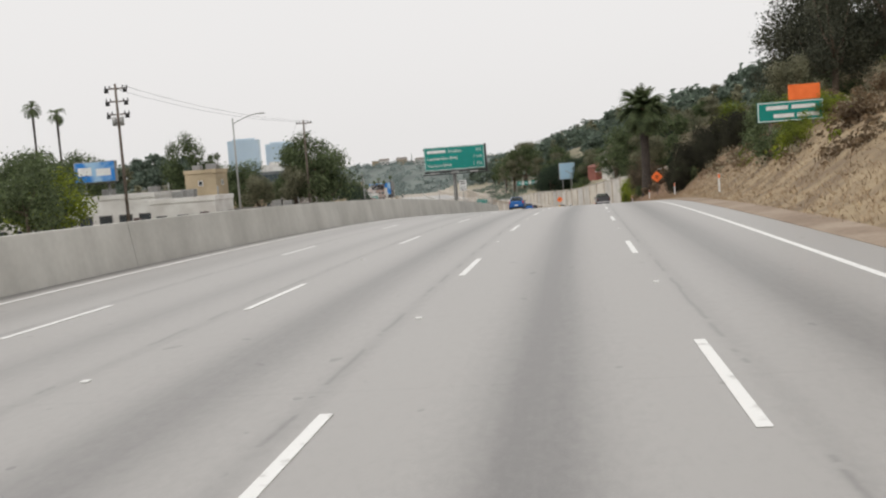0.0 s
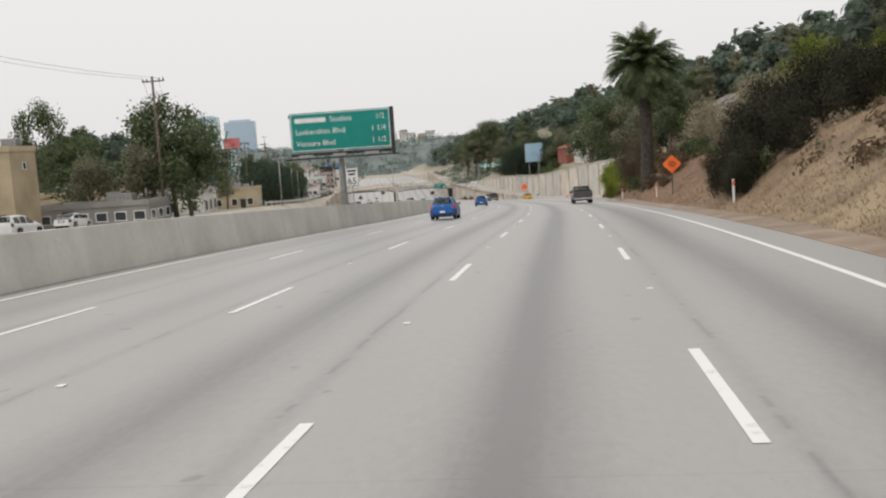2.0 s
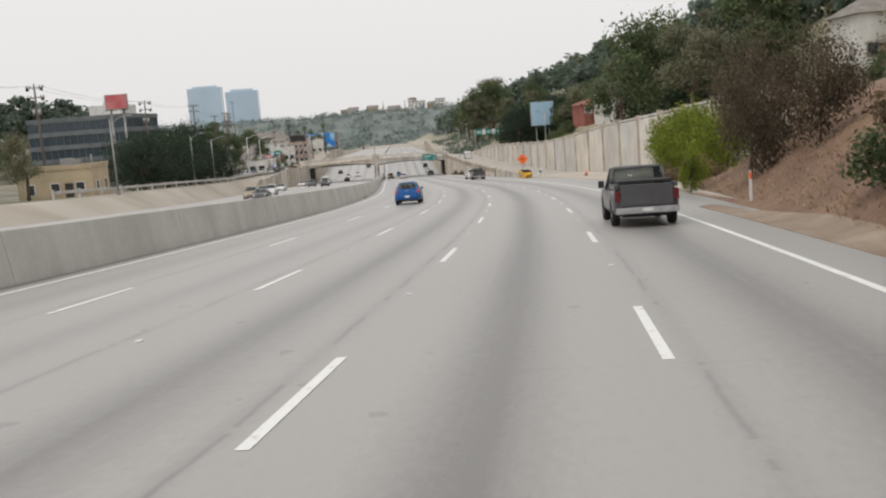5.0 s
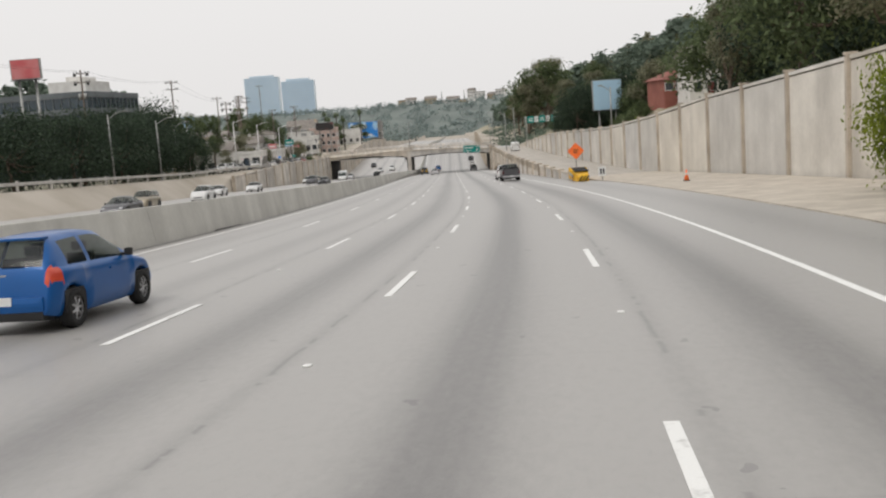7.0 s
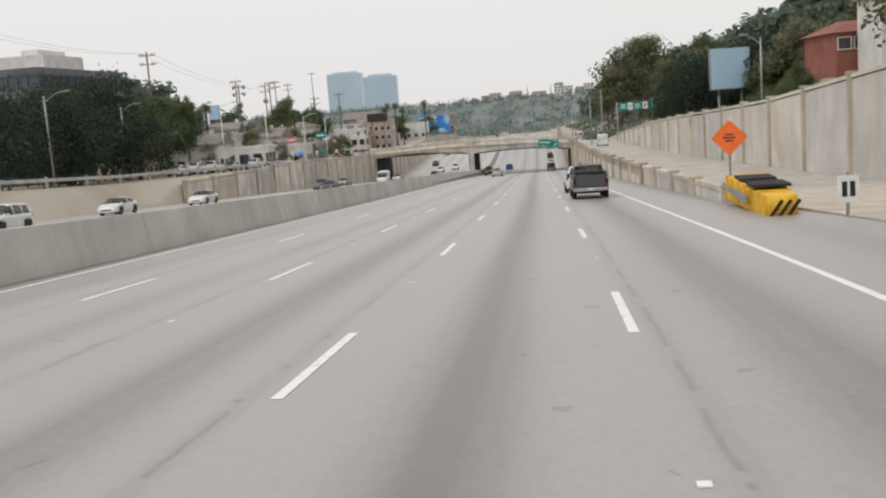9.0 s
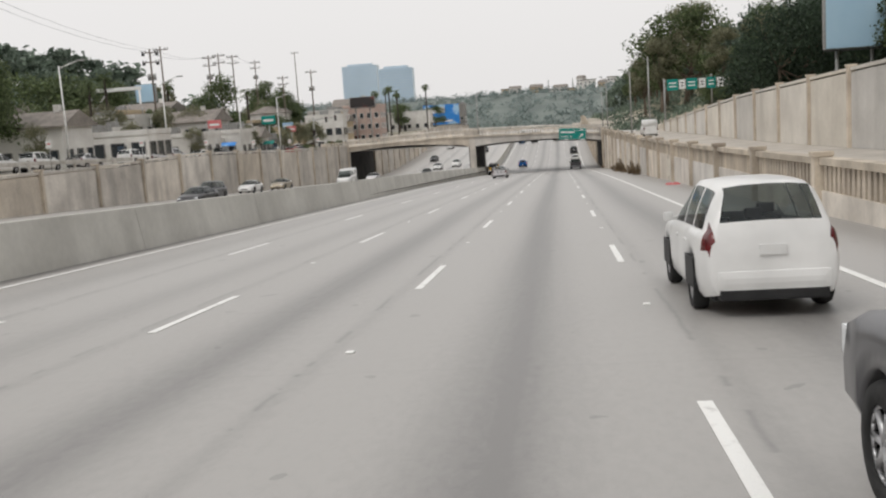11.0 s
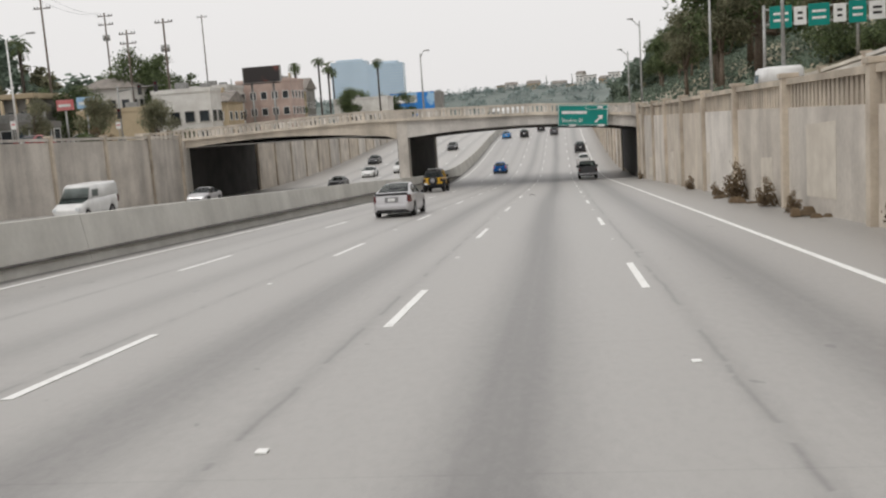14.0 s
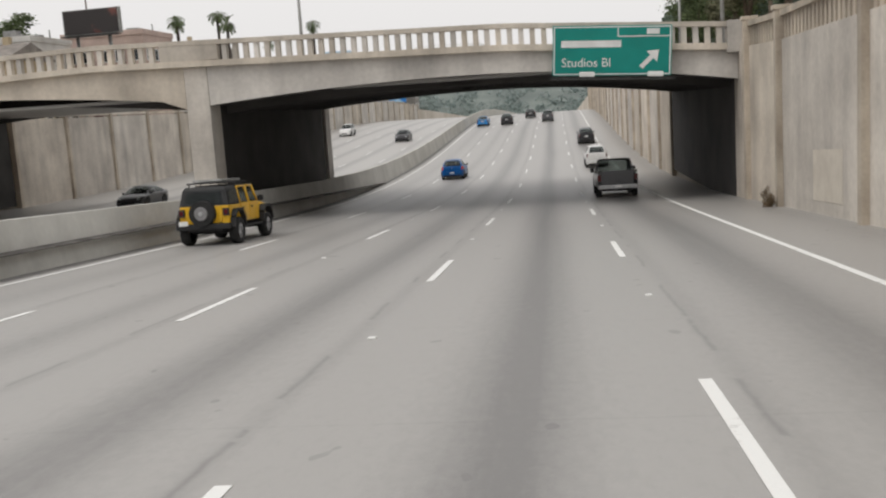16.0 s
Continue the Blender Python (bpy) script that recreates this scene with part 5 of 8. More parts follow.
gantry()
M_BLUE_AD = material("poster_blue", base=(.03, .22, .62), dark=(.35, .55, .75), scale=.25, spread=(.42, .5), rough=.5, bump=.02)
M_PALE_AD = material("poster_pale_blue", base=(.46, .65, .80), dark=(.38, .58, .75), scale=.2, rough=.5, bump=.02)
M_DARK_AD = material("poster_dark", base=(.035, .03, .03), dark=(.16, .06, .05), scale=.5, spread=(.35, .42), rough=.5, bump=.02)
M_RED_AD = material("poster_red", base=(.55, .08, .09), dark=(.62, .25, .25), scale=.4, rough=.5, bump=.02)


def billboard(s, u, h, w, z0, z1, mat, label, turn=0.0, legs=2, bars=(), barmat=None):
    g = thing("billboard", label, "billboard", at(s, u, h, turn))
    part("poster", boxed(-w / 2, w / 2, -.05, .02, z0, z1, bevel=.01), mat, g)
    bm = bmesh.new()
    block(bm, -w / 2 - .15, w / 2 + .15, .022, .5, z0 - .1, z1 + .1, bevel=.04)
    part("box_frame", bm, M_STEEL, g)
    part("catwalk", boxed(-w / 2, w / 2, -.8, .3, z0 - .3, z0 - .2), M_DARKSTEEL, g)
    for k in range(legs):
        x = 0 if legs == 1 else -w * .3 + w * .6 * k / (legs - 1)
        part("leg", rod(bmesh.new(), (x, .25, -.5), (x, .25, z0 + .2), .2, .18, 10), M_STEEL, g)
    for (x0, x1, a, b) in bars:
        part("word_bar", boxed(x0, x1, -.062, -.052, a, b), barmat or M_SIGN_WHITE, g)


billboard(369.3, 30.2, terrain(369.3, 30.2), 6.2, 11.3 - terrain(369.3, 30.2), 17.4 - terrain(369.3, 30.2), M_PALE_AD, "pale blue billboard on steel legs above the wall", turn=12)
billboard(112, -60, .5, 5.2, 6.5, 8.9, M_BLUE_AD, "blue and white billboard above low shops", bars=((-2.2, -.4, 7.3, 8.3), (.2, 2.1, 7.2, 8.1)))
billboard(95, -56, .5, 2.8, 3.2, 5.9, M_DARK_AD, "dark roadside poster board", bars=((-1, 1, 4.2, 4.9),))
billboard(450, -80.5, 5, 4.4, 13.2, 16.6, M_PALE_AD, "blue billboard over the houses", turn=-10)
billboard(668, -49.5, 3.4, 15, 2.4, 10.6, M_BLUE_AD, "large blue and white billboard beyond the bridge", bars=((-6.5, 1.5, 7.2, 9.6), (-6, 4.5, 3.4, 4.2)))
billboard(491, -45.6, 6, 6.0, 8.9, 11.2, M_DARK_AD, "dark billboard on a pink building roof", turn=-6)
billboard(296, -60, left_rise(296), 3.8, 15.0, 17.5, M_RED_AD, "red billboard on tall steel legs")


def lamp(s, u, h, height, reach, label="grey steel street lamp with a curved arm", turn=0.0):
    g = thing("street_lamp", label, "street lamp", at(s, u, h, turn))
    bm = rod(bmesh.new(), (0, 0, -.3), (0, 0, height), .13, .075, 10)
    part("pole", bm, M_STEEL, g)
    bm = bmesh.new()
    p = Vector((0, 0, height - .6))
    for k in range(1, 7):
        t = k / 6
        q = Vector((reach * t, 0, height - .6 + .9 * math.sin(t * 1.57)))
        rod(bm, p, q, .05, .045, 7)
        p = q
    part("arm", bm, M_STEEL, g)
    part("lamp_head", boxed(reach - .1, reach + .55, -.13, .13, height + .22, height + .36, bevel=.04), M_STEEL, g)
    part("base_box", boxed(-.2, .2, -.2, .2, -.3, .35, bevel=.03), M_STEEL, g)


lamp(97.5, -36.6, .3, 11.3, 3.0)
lamp(281, -44.4, left_rise(281), 8.4, 2.0)
lamp(330, -50.5, left_rise(330), 9.0, 2.0)
lamp(300, 19.2, up_top(300) - 1.1, 6.6, -1.6)
lamp(BRIDGE + 21, -16, 6.9, 8.6, .6)
lamp(415, 11.0, bench(415), 9.5, -1.6)
lamp(398, 12.2, bench(398), 10.5, -1.6)
lamp(452, 9.2, 6.0, 10.5, -1.2)
lamp(468, 9.0, 6.0, 8.5, -1.2)
lamp(300, -44.4, left_rise(300), 8.4, 2.0)
lamp(225, -42, left_rise(225), 8.4, 2.0)


def utility_pole(s, u, h, height, arms=2, drums=True, seed=0, turn=0.0, floods=False):
    rng = random.Random(seed)
    g = thing("utility_pole", "weathered wooden utility pole with crossarms", "utility pole", at(s, u, h, turn + rng.uniform(-8, 8)), group="utility poles")
    part("pole", rod(bmesh.new(), (0, 0, -.5), (0, 0, height), .19, .12, 10), M_WOOD_POLE, g)
    for k in range(arms):
        z = height - .5 - 1.35 * k
        bm = boxed(-1.25, 1.25, .12, .24, z - .07, z + .07, bevel=.01)
        part("crossarm", bm, M_WOOD_POLE, g)
        for x in (-1.15, -.7, .7, 1.15):
            part("insulator", rod(bmesh.new(), (x, .18, z + .07), (x, .18, z + .34), .085, .05, 7), M_DARKSTEEL, g)
        if floods:
            for x in (-1.0, 1.0):
                part("drum", rod(bmesh.new(), (x, .0, z - .42), (x, .0, z + .02), .24, .2, 10), M_DARKSTEEL, g, "dark hanging drum")
    if drums:
        for x in (-.38, .38):
            part("transformer", rod(bmesh.new(), (x, -.1, height - 4.4), (x, -.1, height - 3.5), .24, .24, 12), M_STEEL, g, "grey transformer drum")
    return g


POLES = [(96, -48.6, 15.6, 3, True), (144.5, -41.4, 15.2, 1, False), (200, -56, 13, 2, False), (255, -60, 16, 2, True), (313, -59, 17.5, 2, True), (360, -58.6, 19, 2, False), (400, -57.2, 16.5, 2, True), (440, -63.3, 19, 2, True), (470, -69, 22, 2, False), (495, -72, 22, 2, True), (420, -64, 19, 1, False), (450, -65, 20.5, 2, False), (470, -52, 17.5, 1, True), (476, -60, 17, 2, False), (560, -80, 27, 1, False)]
for i, (s, u, ht, n, dr) in enumerate(POLES):
    utility_pole(s, u, left_rise(s), ht, n, dr, seed=i, floods=i in (0, 3, 4, 6))


def wires(chain, name="power_line"):
    g = thing(name, "thin black power wires sagging between poles", "power line")
    for dx in (-1.0, .7):
        bm = bmesh.new()
        for (s0, u0, h0), (s1, u1, h1) in zip(chain, chain[1:]):
            a, b = R(s0, u0 + dx, left_rise(s0) + h0 - .2), R(s1, u1 + dx, left_rise(s1) + h1 - .2)
            p = a
            for k in range(1, 9):
                t = k / 8
                q = a.lerp(b, t) - Vector((0, 0, 3.2 * t * (1 - t)))
                rod(bm, p, q, .016, n=4)
                p = q
        part("wire", bm, M_SIGN_BLACK, g)


wires([(96, -48.6, 15.6), (144.5, -41.4, 15.2), (200, -56, 13), (255, -60, 16), (313, -59, 17.5), (360, -58.6, 19), (400, -57.2, 16.5), (440, -63.3, 19), (470, -69, 22), (495, -72, 22)])


# ---- roadside pieces on the right ----
M_YELLOW = material("crash_cushion_yellow", base=(.85, .50, .02), dark=(.62, .33, .02), scale=2.5, spread=(.3, .6), rough=.55, fine=.12, bump=.1)
M_RUBBER = material("black_rubber", base=(.03, .03, .03), dark=(.018, .018, .018), scale=9, rough=.85, bump=.1)


def crash_cushion():
    g = thing("crash_cushion", "yellow crash cushion at the start of the wall", "crash cushion", at(250.2, 7.75, .02, -4))
    for k in range(6):
        y0 = -4.2 + k * 1.2
        w = .5 + .055 * k
        part("yellow_bay", boxed(-w, w, y0, y0 + 1.1, .06, .82 + .02 * k, bevel=.07), M_YELLOW, g)
        part("rib", boxed(-w - .04, w + .04, y0 + 1.11, y0 + 1.19, .02, .86 + .02 * k, bevel=.02), M_YELLOW, g)
    bm = rod(bmesh.new(), (0, -4.35, .08), (0, -4.35, .84), .46, .44, 16)
    part("nose", bm, M_YELLOW, g)
    for k in range(3):
        bm = boxed(-.05, .05, -4.83, -4.79, -.32, .32)
        bmesh.ops.transform(bm, matrix=Matrix.Translation((-.26 + .26 * k, 0, .45)) @ Matrix.Rotation(radians(35), 4, 'Y'), verts=bm.verts)
        part("chevron", bm, M_SIGN_BLACK, g, "black warning stripe")
    for y in (-2.6, .2):
        part("top_cover", boxed(-.62, .62, y, y + 1.8, .93, 1.02, bevel=.03), M_RUBBER, g, "dark top cover")
    part("rail", boxed(-.78, -.7, -2, 4.4, .35, .62, bevel=.03), M_STEEL, g)


crash_cushion()


def panel_sign():
    g = thing("marker_sign", "small white marker sign on a low post", "road sign", at(243.5, 8.7, .05))
    plate("panel", -.3, .3, .35, 1.12, 0, M_SIGN_WHITE, g, t=.02)
    plate("mark_bar", -.17, -.03, .52, .95, -.01, M_SIGN_BLACK, g, "dark number bar", t=.006, bevel=0)
    plate("mark_bar", .05, .19, .52, .95, -.01, M_SIGN_BLACK, g, "dark number bar", t=.006, bevel=0)
    part("post", boxed(-.04, .04, .022, .08, -.3, 1.2), M_STEEL, g)


panel_sign()


def delineator(s, u, h):
    g = thing("marker_post", "white flexible marker post beside the road", "marker post", at(s, u, h), group="marker posts")
    part("post", boxed(-.055, .055, -.02, .02, -.2, 1.15, bevel=.01), M_SIGN_WHITE, g)
    part("reflector", boxed(-.045, .045, -.03, -.021, .85, 1.1), M_SIGN_ORANGE, g, "orange reflector")


for s in (59, 92, 125, 152):
    delineator(s, 7.9, terrain(s, 7.9))


def cone(s, u, h):
    g = thing("traffic_cone", "orange traffic cone on the gravel shoulder", "traffic cone", at(s, u, h))
    part("body", rod(bmesh.new(), (0, 0, .04), (0, 0, .72), .16, .035, 14), M_SIGN_ORANGE, g)
    part("base", boxed(-.2, .2, -.2, .2, 0, .04, bevel=.01), M_RUBBER, g)
    part("band", rod(bmesh.new(), (0, 0, .38), (0, 0, .5), .112, .092, 14), M_SIGN_WHITE, g, "white reflective band")


cone(226, 11.4, .12)


def debris(s, u, h, red=False):
    rng = random.Random(int(s * 10))
    bm = bmesh.new()
    for k in range(5):
        x, y, w = rng.uniform(-.5, .5), rng.uniform(-.5, .5), rng.uniform(.12, .3)
        c = len(bm.verts)
        block(bm, x - w, x + w, y - w, y + w, 0, rng.uniform(.06, .3), bevel=.03, taper=.4)
    ob = part("debris", bm, M_LEAF_DRY if not red else M_RED_AD, m=at(s, u, h))
    tagged(ob, "heap of red plastic debris by the wall" if red else "heap of dry litter at the wall foot", "debris")


debris(326, 6.9, .01, True)
for s in (362, 372, 381, 386):
    debris(s, 7.1, .01)
for s, ht in ((357, 1.4), (364, 1.6), (374, .9), (378, 1.3), (384, 1.9), (389, .8), (398, 1.0), (431, .9)):
    plant("shrub", s, 7.05, ht, h=.0, wide=.6)


def paint_patch(s, h, w, z):
    ob = part("paint_patch", bar(s, s + w, 1, lambda q: [(WALL_LOW - .012, h), (WALL_LOW - .004, h), (WALL_LOW - .004, h + z), (WALL_LOW - .012, h + z)]), M_PATCH)
    tagged(ob, "repainted pale patch on the stained wall", "paint patch")


M_PATCH = material("repaint_beige", base=(.66, .61, .53), dark=(.55, .5, .43), scale=1.5, rough=.8, fine=.06, bump=.1)
for s, h, w, z in ((333, .3, 3.0, 1.2), (348.5, .2, 2.6, 1.5), (371, .5, 3.2, 2.2), (379, .3, 2.0, 1.4), (393.5, .4, 3.0, 1.6), (409, .3, 2.2, 1.9), (424, .4, 3.0, 1.5)):
    paint_patch(s, h, w, z)

# ---- buildings ----
M_STUCCO_WHITE = material("stucco_white", base=(.76, .75, .72), dark=(.6, .58, .55), scale=.5, fine=.1, bump=.2, objects=.08)
M_STUCCO_TAN = material("stucco_tan", base=(.55, .45, .31), dark=(.42, .34, .23), scale=.4, fine=.1, bump=.2, objects=.08)
M_STUCCO_PINK = material("stucco_pink", base=(.62, .49, .43), dark=(.44, .33, .29), scale=.4, fine=.1, bump=.2)
M_BRICK_RED = material("painted_red_wall", base=(.34, .13, .10), dark=(.25, .09, .07), scale=.5, fine=.12, bump=.2)
M_GREYWALL = material("grey_wall", base=(.33, .32, .30), dark=(.22, .21, .2), scale=.4, fine=.12, bump=.2, objects=.1)
M_ROOF = material("grey_brown_roof", base=(.30, .27, .24), dark=(.19, .17, .155), scale=1.2, fine=.25, bump=.4)
M_ROOF_RED = material("red_tile_roof", base=(.33, .13, .10), dark=(.22, .085, .07), scale=1.5, fine=.25, bump=.4)
M_WINDOW = material("window_glass_dark", base=(.05, .06, .07), dark=(.03, .035, .04), scale=.3, rough=.12, spec=.7, bump=0)
M_TOWER = material("tower_glass_blue", base=(.52, .65, .77), dark=(.45, .58, .70), scale=.02, rough=.25, spec=.6, bump=0)
M_TOWER_BAND = material("tower_spandrel", base=(.53, .63, .71), dark=(.47, .57, .65), scale=.05, rough=.5, bump=0)
M_DARKGLASS = material("office_glass_dark", base=(.05, .075, .095), dark=(.035, .05, .065), scale=.1, rough=.15, spec=.7, bump=0)
M_BAND = material("office_band_grey", base=(.17, .19, .20), dark=(.11, .125, .135), scale=.3, rough=.6, bump=.05)


M_DOORS = [material("door_paint", base=c, dark=tuple(q * .7 for q in c), scale=2, bump=0, rough=.5) for c in ((.10, .06, .05), (.05, .08, .12), (.16, .03, .03), (.05, .05, .05))]


def house(s, u, h, w, d, z, wall, label, roof="flat", cols=4, rows=1, turn=0.0, win=(1.0, 1.2), sill=.9, category="building", name="house", rise=1.8, storey=3.0, roofing=None):
    g = thing(name, label, category, at(s, u, h, turn))
    part("wall", boxed(-w / 2, w / 2, -d / 2, d / 2, -1.5, z, bevel=.03), wall, g)
    if roof == "flat":
        bm = bmesh.new()
        for a in ((-w / 2 - .1, w / 2 + .1, -d / 2 - .1, -d / 2 + .2), (-w / 2 - .1, w / 2 + .1, d / 2 - .2, d / 2 + .1), (-w / 2 - .1, -w / 2 + .2, -d / 2 + .2, d / 2 - .2), (w / 2 - .2, w / 2 + .1, -d / 2 + .2, d / 2 - .2)):
            block(bm, *a, z - .1, z + .45, bevel=.02)
        part("parapet", bm, wall, g)
        part("roof", boxed(-w / 2 + .2, w / 2 - .2, -d / 2 + .2, d / 2 - .2, z + .005, z + .12), M_ROOF, g)
    else:
        o = .45
        if roof == "gable":
            bm = prism(bmesh.new(), [(-d / 2 - o, z - .1), (d / 2 + o, z - .1), (d / 2 + o, z + .05), (0, z + rise), (-d / 2 - o, z + .05)], -w / 2 - o, w / 2 + o)
        else:
            bm = bmesh.new()
            vs = [bm.verts.new(p) for p in ((-w / 2 - o, -d / 2 - o, z - .05), (w / 2 + o, -d / 2 - o, z - .05), (w / 2 + o, d / 2 + o, z - .05), (-w / 2 - o, d / 2 + o, z - .05), (-w * .2, 0, z + rise), (w * .2, 0, z + rise))]
            for f in ((0, 1, 5, 4), (1, 2, 5), (2, 3, 4, 5), (3, 0, 4), (3, 2, 1, 0)):
                bm.faces.new([vs[i] for i in f])
        part("roof", bm, roofing or M_ROOF, g)
    rng = random.Random(int(s * 7 + w * 3))
    if roof == "flat":
        for k in range(2):
            x, y, q = rng.uniform(-w * .3, w * .3), (-.25 + .5 * k) * d, rng.uniform(.5, .9)
            part("roof_unit", boxed(x - q, x + q, y - .5, y + .5, z + .125, z + .5 + q, bevel=.04), M_STEEL, g, "grey rooftop air unit")
        part("vent_pipe", rod(bmesh.new(), (w * .33, d * .3, z + .1), (w * .33, d * .3, z + 1.5), .09, .09, 8), M_STEEL, g)
    else:
        part("chimney", boxed(w * .2, w * .2 + .6, -.3, .3, z + .2, z + rise + .6, bevel=.03), wall, g)
    dx = rng.uniform(-w * .35, w * .35)
    part("door", boxed(dx - .5, dx + .5, -d / 2 - .06, -d / 2 - .004, -.4, 2.05), M_DOORS[rng.randrange(4)], g, "painted front door")
    ww, wh = win
    pane_bm = boxed(-ww / 2, ww / 2, -.05, -.01, -wh / 2, wh / 2)
    pane = bpy.data.meshes.new("pane")
    pane_bm.to_mesh(pane)
    pane_bm.free()
    pane.materials.append(M_WINDOW)
    fb = bmesh.new()
    for a in ((-ww / 2 - .08, ww / 2 + .08, wh / 2, wh / 2 + .09), (-ww / 2 - .12, ww / 2 + .12, -wh / 2 - .1, -wh / 2), (-ww / 2 - .08, -ww / 2, -wh / 2, wh / 2), (ww / 2, ww / 2 + .08, -wh / 2, wh / 2)):
        block(fb, a[0], a[1], -.1, 0, a[2], a[3])
    fr = bpy.data.meshes.new("window")
    fb.to_mesh(fr)
    fb.free()
    fr.materials.append(M_SIGN_WHITE if wall is not M_STUCCO_WHITE else M_GREYWALL)
    sides = (((0, -d / 2, 0), 0, w), ((w / 2, 0, 0), 90, d))
    for (ox, oy, _), rot, ln in sides:
        n = max(1, round(cols * ln / w))
        for r in range(rows):
            for c in range(n):
                x = -ln / 2 + ln * (c + .5) / n
                m = Matrix.Translation((ox, oy, sill + wh / 2 + r * storey)) @ Matrix.Rotation(radians(rot), 4, 'Z') @ Matrix.Translation((x, 0, 0))
                o = new("window", fr)
                o.parent = g
                o.matrix_basis = m
                q = new("pane", pane)
                q.parent = o
    return g


house(118, -59, .5, 13, 12, 4.6, M_STUCCO_WHITE, "low white shop with a flat roof", cols=5, win=(1.6, 1.6), name="shop")
house(110, -47, .4, 8, 6, 3.4, M_STUCCO_WHITE, "low white roadside shed with parapet", cols=3, win=(1.2, .9), name="shop")
house(136, -54.5, .5, 4.6, 5, 8.2, M_STUCCO_TAN, "tall plain tan stucco block", cols=1, win=(.5, .6), sill=6.4, name="tan_block")
house(142, -47, .5, 12, 6, 2.4, M_GREYWALL, "long low grey shed with openings", cols=6, win=(1.1, .8), name="shed")
house(170, -63, 1, 14, 9, 4, M_STUCCO_TAN, "low tan shop building beside the street", cols=5, win=(1.5, 1.4), name="shop")
house(186, -52, 1.4, 9, 8, 3.6, M_STUCCO_WHITE, "small white building with dark windows", "hip", cols=3)
house(238, -52, 2.2, 9, 7, 3.8, M_STUCCO_TAN, "small tan building behind the street", cols=3, name="shop")
house(180, -100, 1.2, 26, 14, 7, M_STUCCO_WHITE, "long pale commercial building among trees", cols=8, rows=2, name="shop", sill=1)


def office():
    g = thing("office_building", "dark glass office building with grey floor bands", "office building", at(371, -86, 3.6, -4))
    w, d, top = 24, 26, 18.0
    part("wall", boxed(-w / 2, w / 2, -d / 2, d / 2, -1, top, bevel=.05), M_DARKGLASS, g)
    z = 1.2
    while z < top:
        part("floor_band", boxed(-w / 2 - .25, w / 2 + .25, -d / 2 - .25, d / 2 + .25, z, z + 1.15, bevel=.03), M_BAND, g)
        z += 3.3
    bm = bmesh.new()
    for i in range(15):
        x = -w / 2 + w * i / 14
        block(bm, x - .06, x + .06, -d / 2 - .18, -d / 2 - .005, -1, top)
    for i in range(13):
        y = -d / 2 + d * i / 12
        block(bm, w / 2 + .005, w / 2 + .18, y - .06, y + .06, -1, top)
    part("mullions", bm, M_BAND, g)
    part("roof", boxed(-w / 2 - .3, w / 2 + .3, -d / 2 - .3, d / 2 + .3, top + .005, top + .5, bevel=.04), M_BAND, g)
    part("rooftop_plant", boxed(1, 9, -6, 6, top + .5, top + 3.4, bevel=.05), M_STUCCO_WHITE, g, "beige rooftop plant room")
    part("rooftop_plant", boxed(4, 7, -4, 4, top + 3.4, top + 4.4, bevel=.05), M_STUCCO_WHITE, g)


office()


def tower(x0, x1, y, top, label, depth=34, turn=0.0):
    g = thing("tower_block", label, "tower", Matrix.Translation(((x0 + x1) / 2, y + depth / 2, -40)) @ Matrix.Rotation(radians(turn), 4, 'Z'))
    w = (x1 - x0) / 2
    hh = top + 40
    part("wall", boxed(-w, w, -depth / 2, depth / 2, 0, hh, bevel=.4), M_TOWER, g)
    for k in range(int(hh / 4.2)):
        part("floor_band", boxed(-w - .3, w + .3, -depth / 2 - .3, depth / 2 + .3, k * 4.2 + 2.9, k * 4.2 + 4.0), M_TOWER_BAND, g)
    part("roof", boxed(-w * .7, w * .7, -depth * .35, depth * .35, hh + .01, hh + 3.5), M_TOWER_BAND, g)


tower(-674, -611, 1905, 86, "far pale blue glass tower block", turn=12)
tower(-531, -478, 1700, 66, "far pale blue glass tower with a stepped top", depth=30, turn=12)


def hilltop():
    base = Vector((-240, 1690, -6))
    rng = random.Random(14)
    for k in range(11):
        dx, w, z = -84 + k * 16 + rng.uniform(-4, 4), rng.uniform(9, 20), rng.uniform(20, 30) + (6 if k > 6 else 0)
        wall = M_STUCCO_WHITE if k % 3 else M_STUCCO_TAN
        g = thing("hilltop_building", "pale stucco building on the far hilltop" if k % 3 else "tan stucco building on the far hilltop", "building", Matrix.Translation(base + Vector((dx, rng.uniform(-14, 14), 0))) @ Matrix.Rotation(rng.uniform(-.4, .4), 4, 'Z'))
        part("wall", boxed(-w / 2, w / 2, 0, 14, -10, z, bevel=.2), wall, g)
        if k % 2:
            part("roof", prism(bmesh.new(), [(-.8, z + .01), (14.8, z + .01), (7, z + rng.uniform(3, 5))], -w / 2 - .6, w / 2 + .6), M_ROOF, g)
        else:
            part("roof", boxed(-w / 2 - .6, w / 2 + .6, -.6, 14.6, z + .01, z + 1.0), M_ROOF, g)
        for i in range(max(2, int(w / 4.5))):
            for r in range(2):
                x = -w / 2 + w * (i + .5) / max(2, int(w / 4.5))
                part("window", boxed(x - 1.1, x + 1.1, -.2, -.01, z - 4.6 - r * 5, z - 2.6 - r * 5), M_WINDOW, g)
        if k in (4, 6):
            part("mast", rod(bmesh.new(), (0, 6, z), (0, 6, z + 15), 1.0, .5, 8), M_STEEL, g, "slim grey mast")


hilltop()

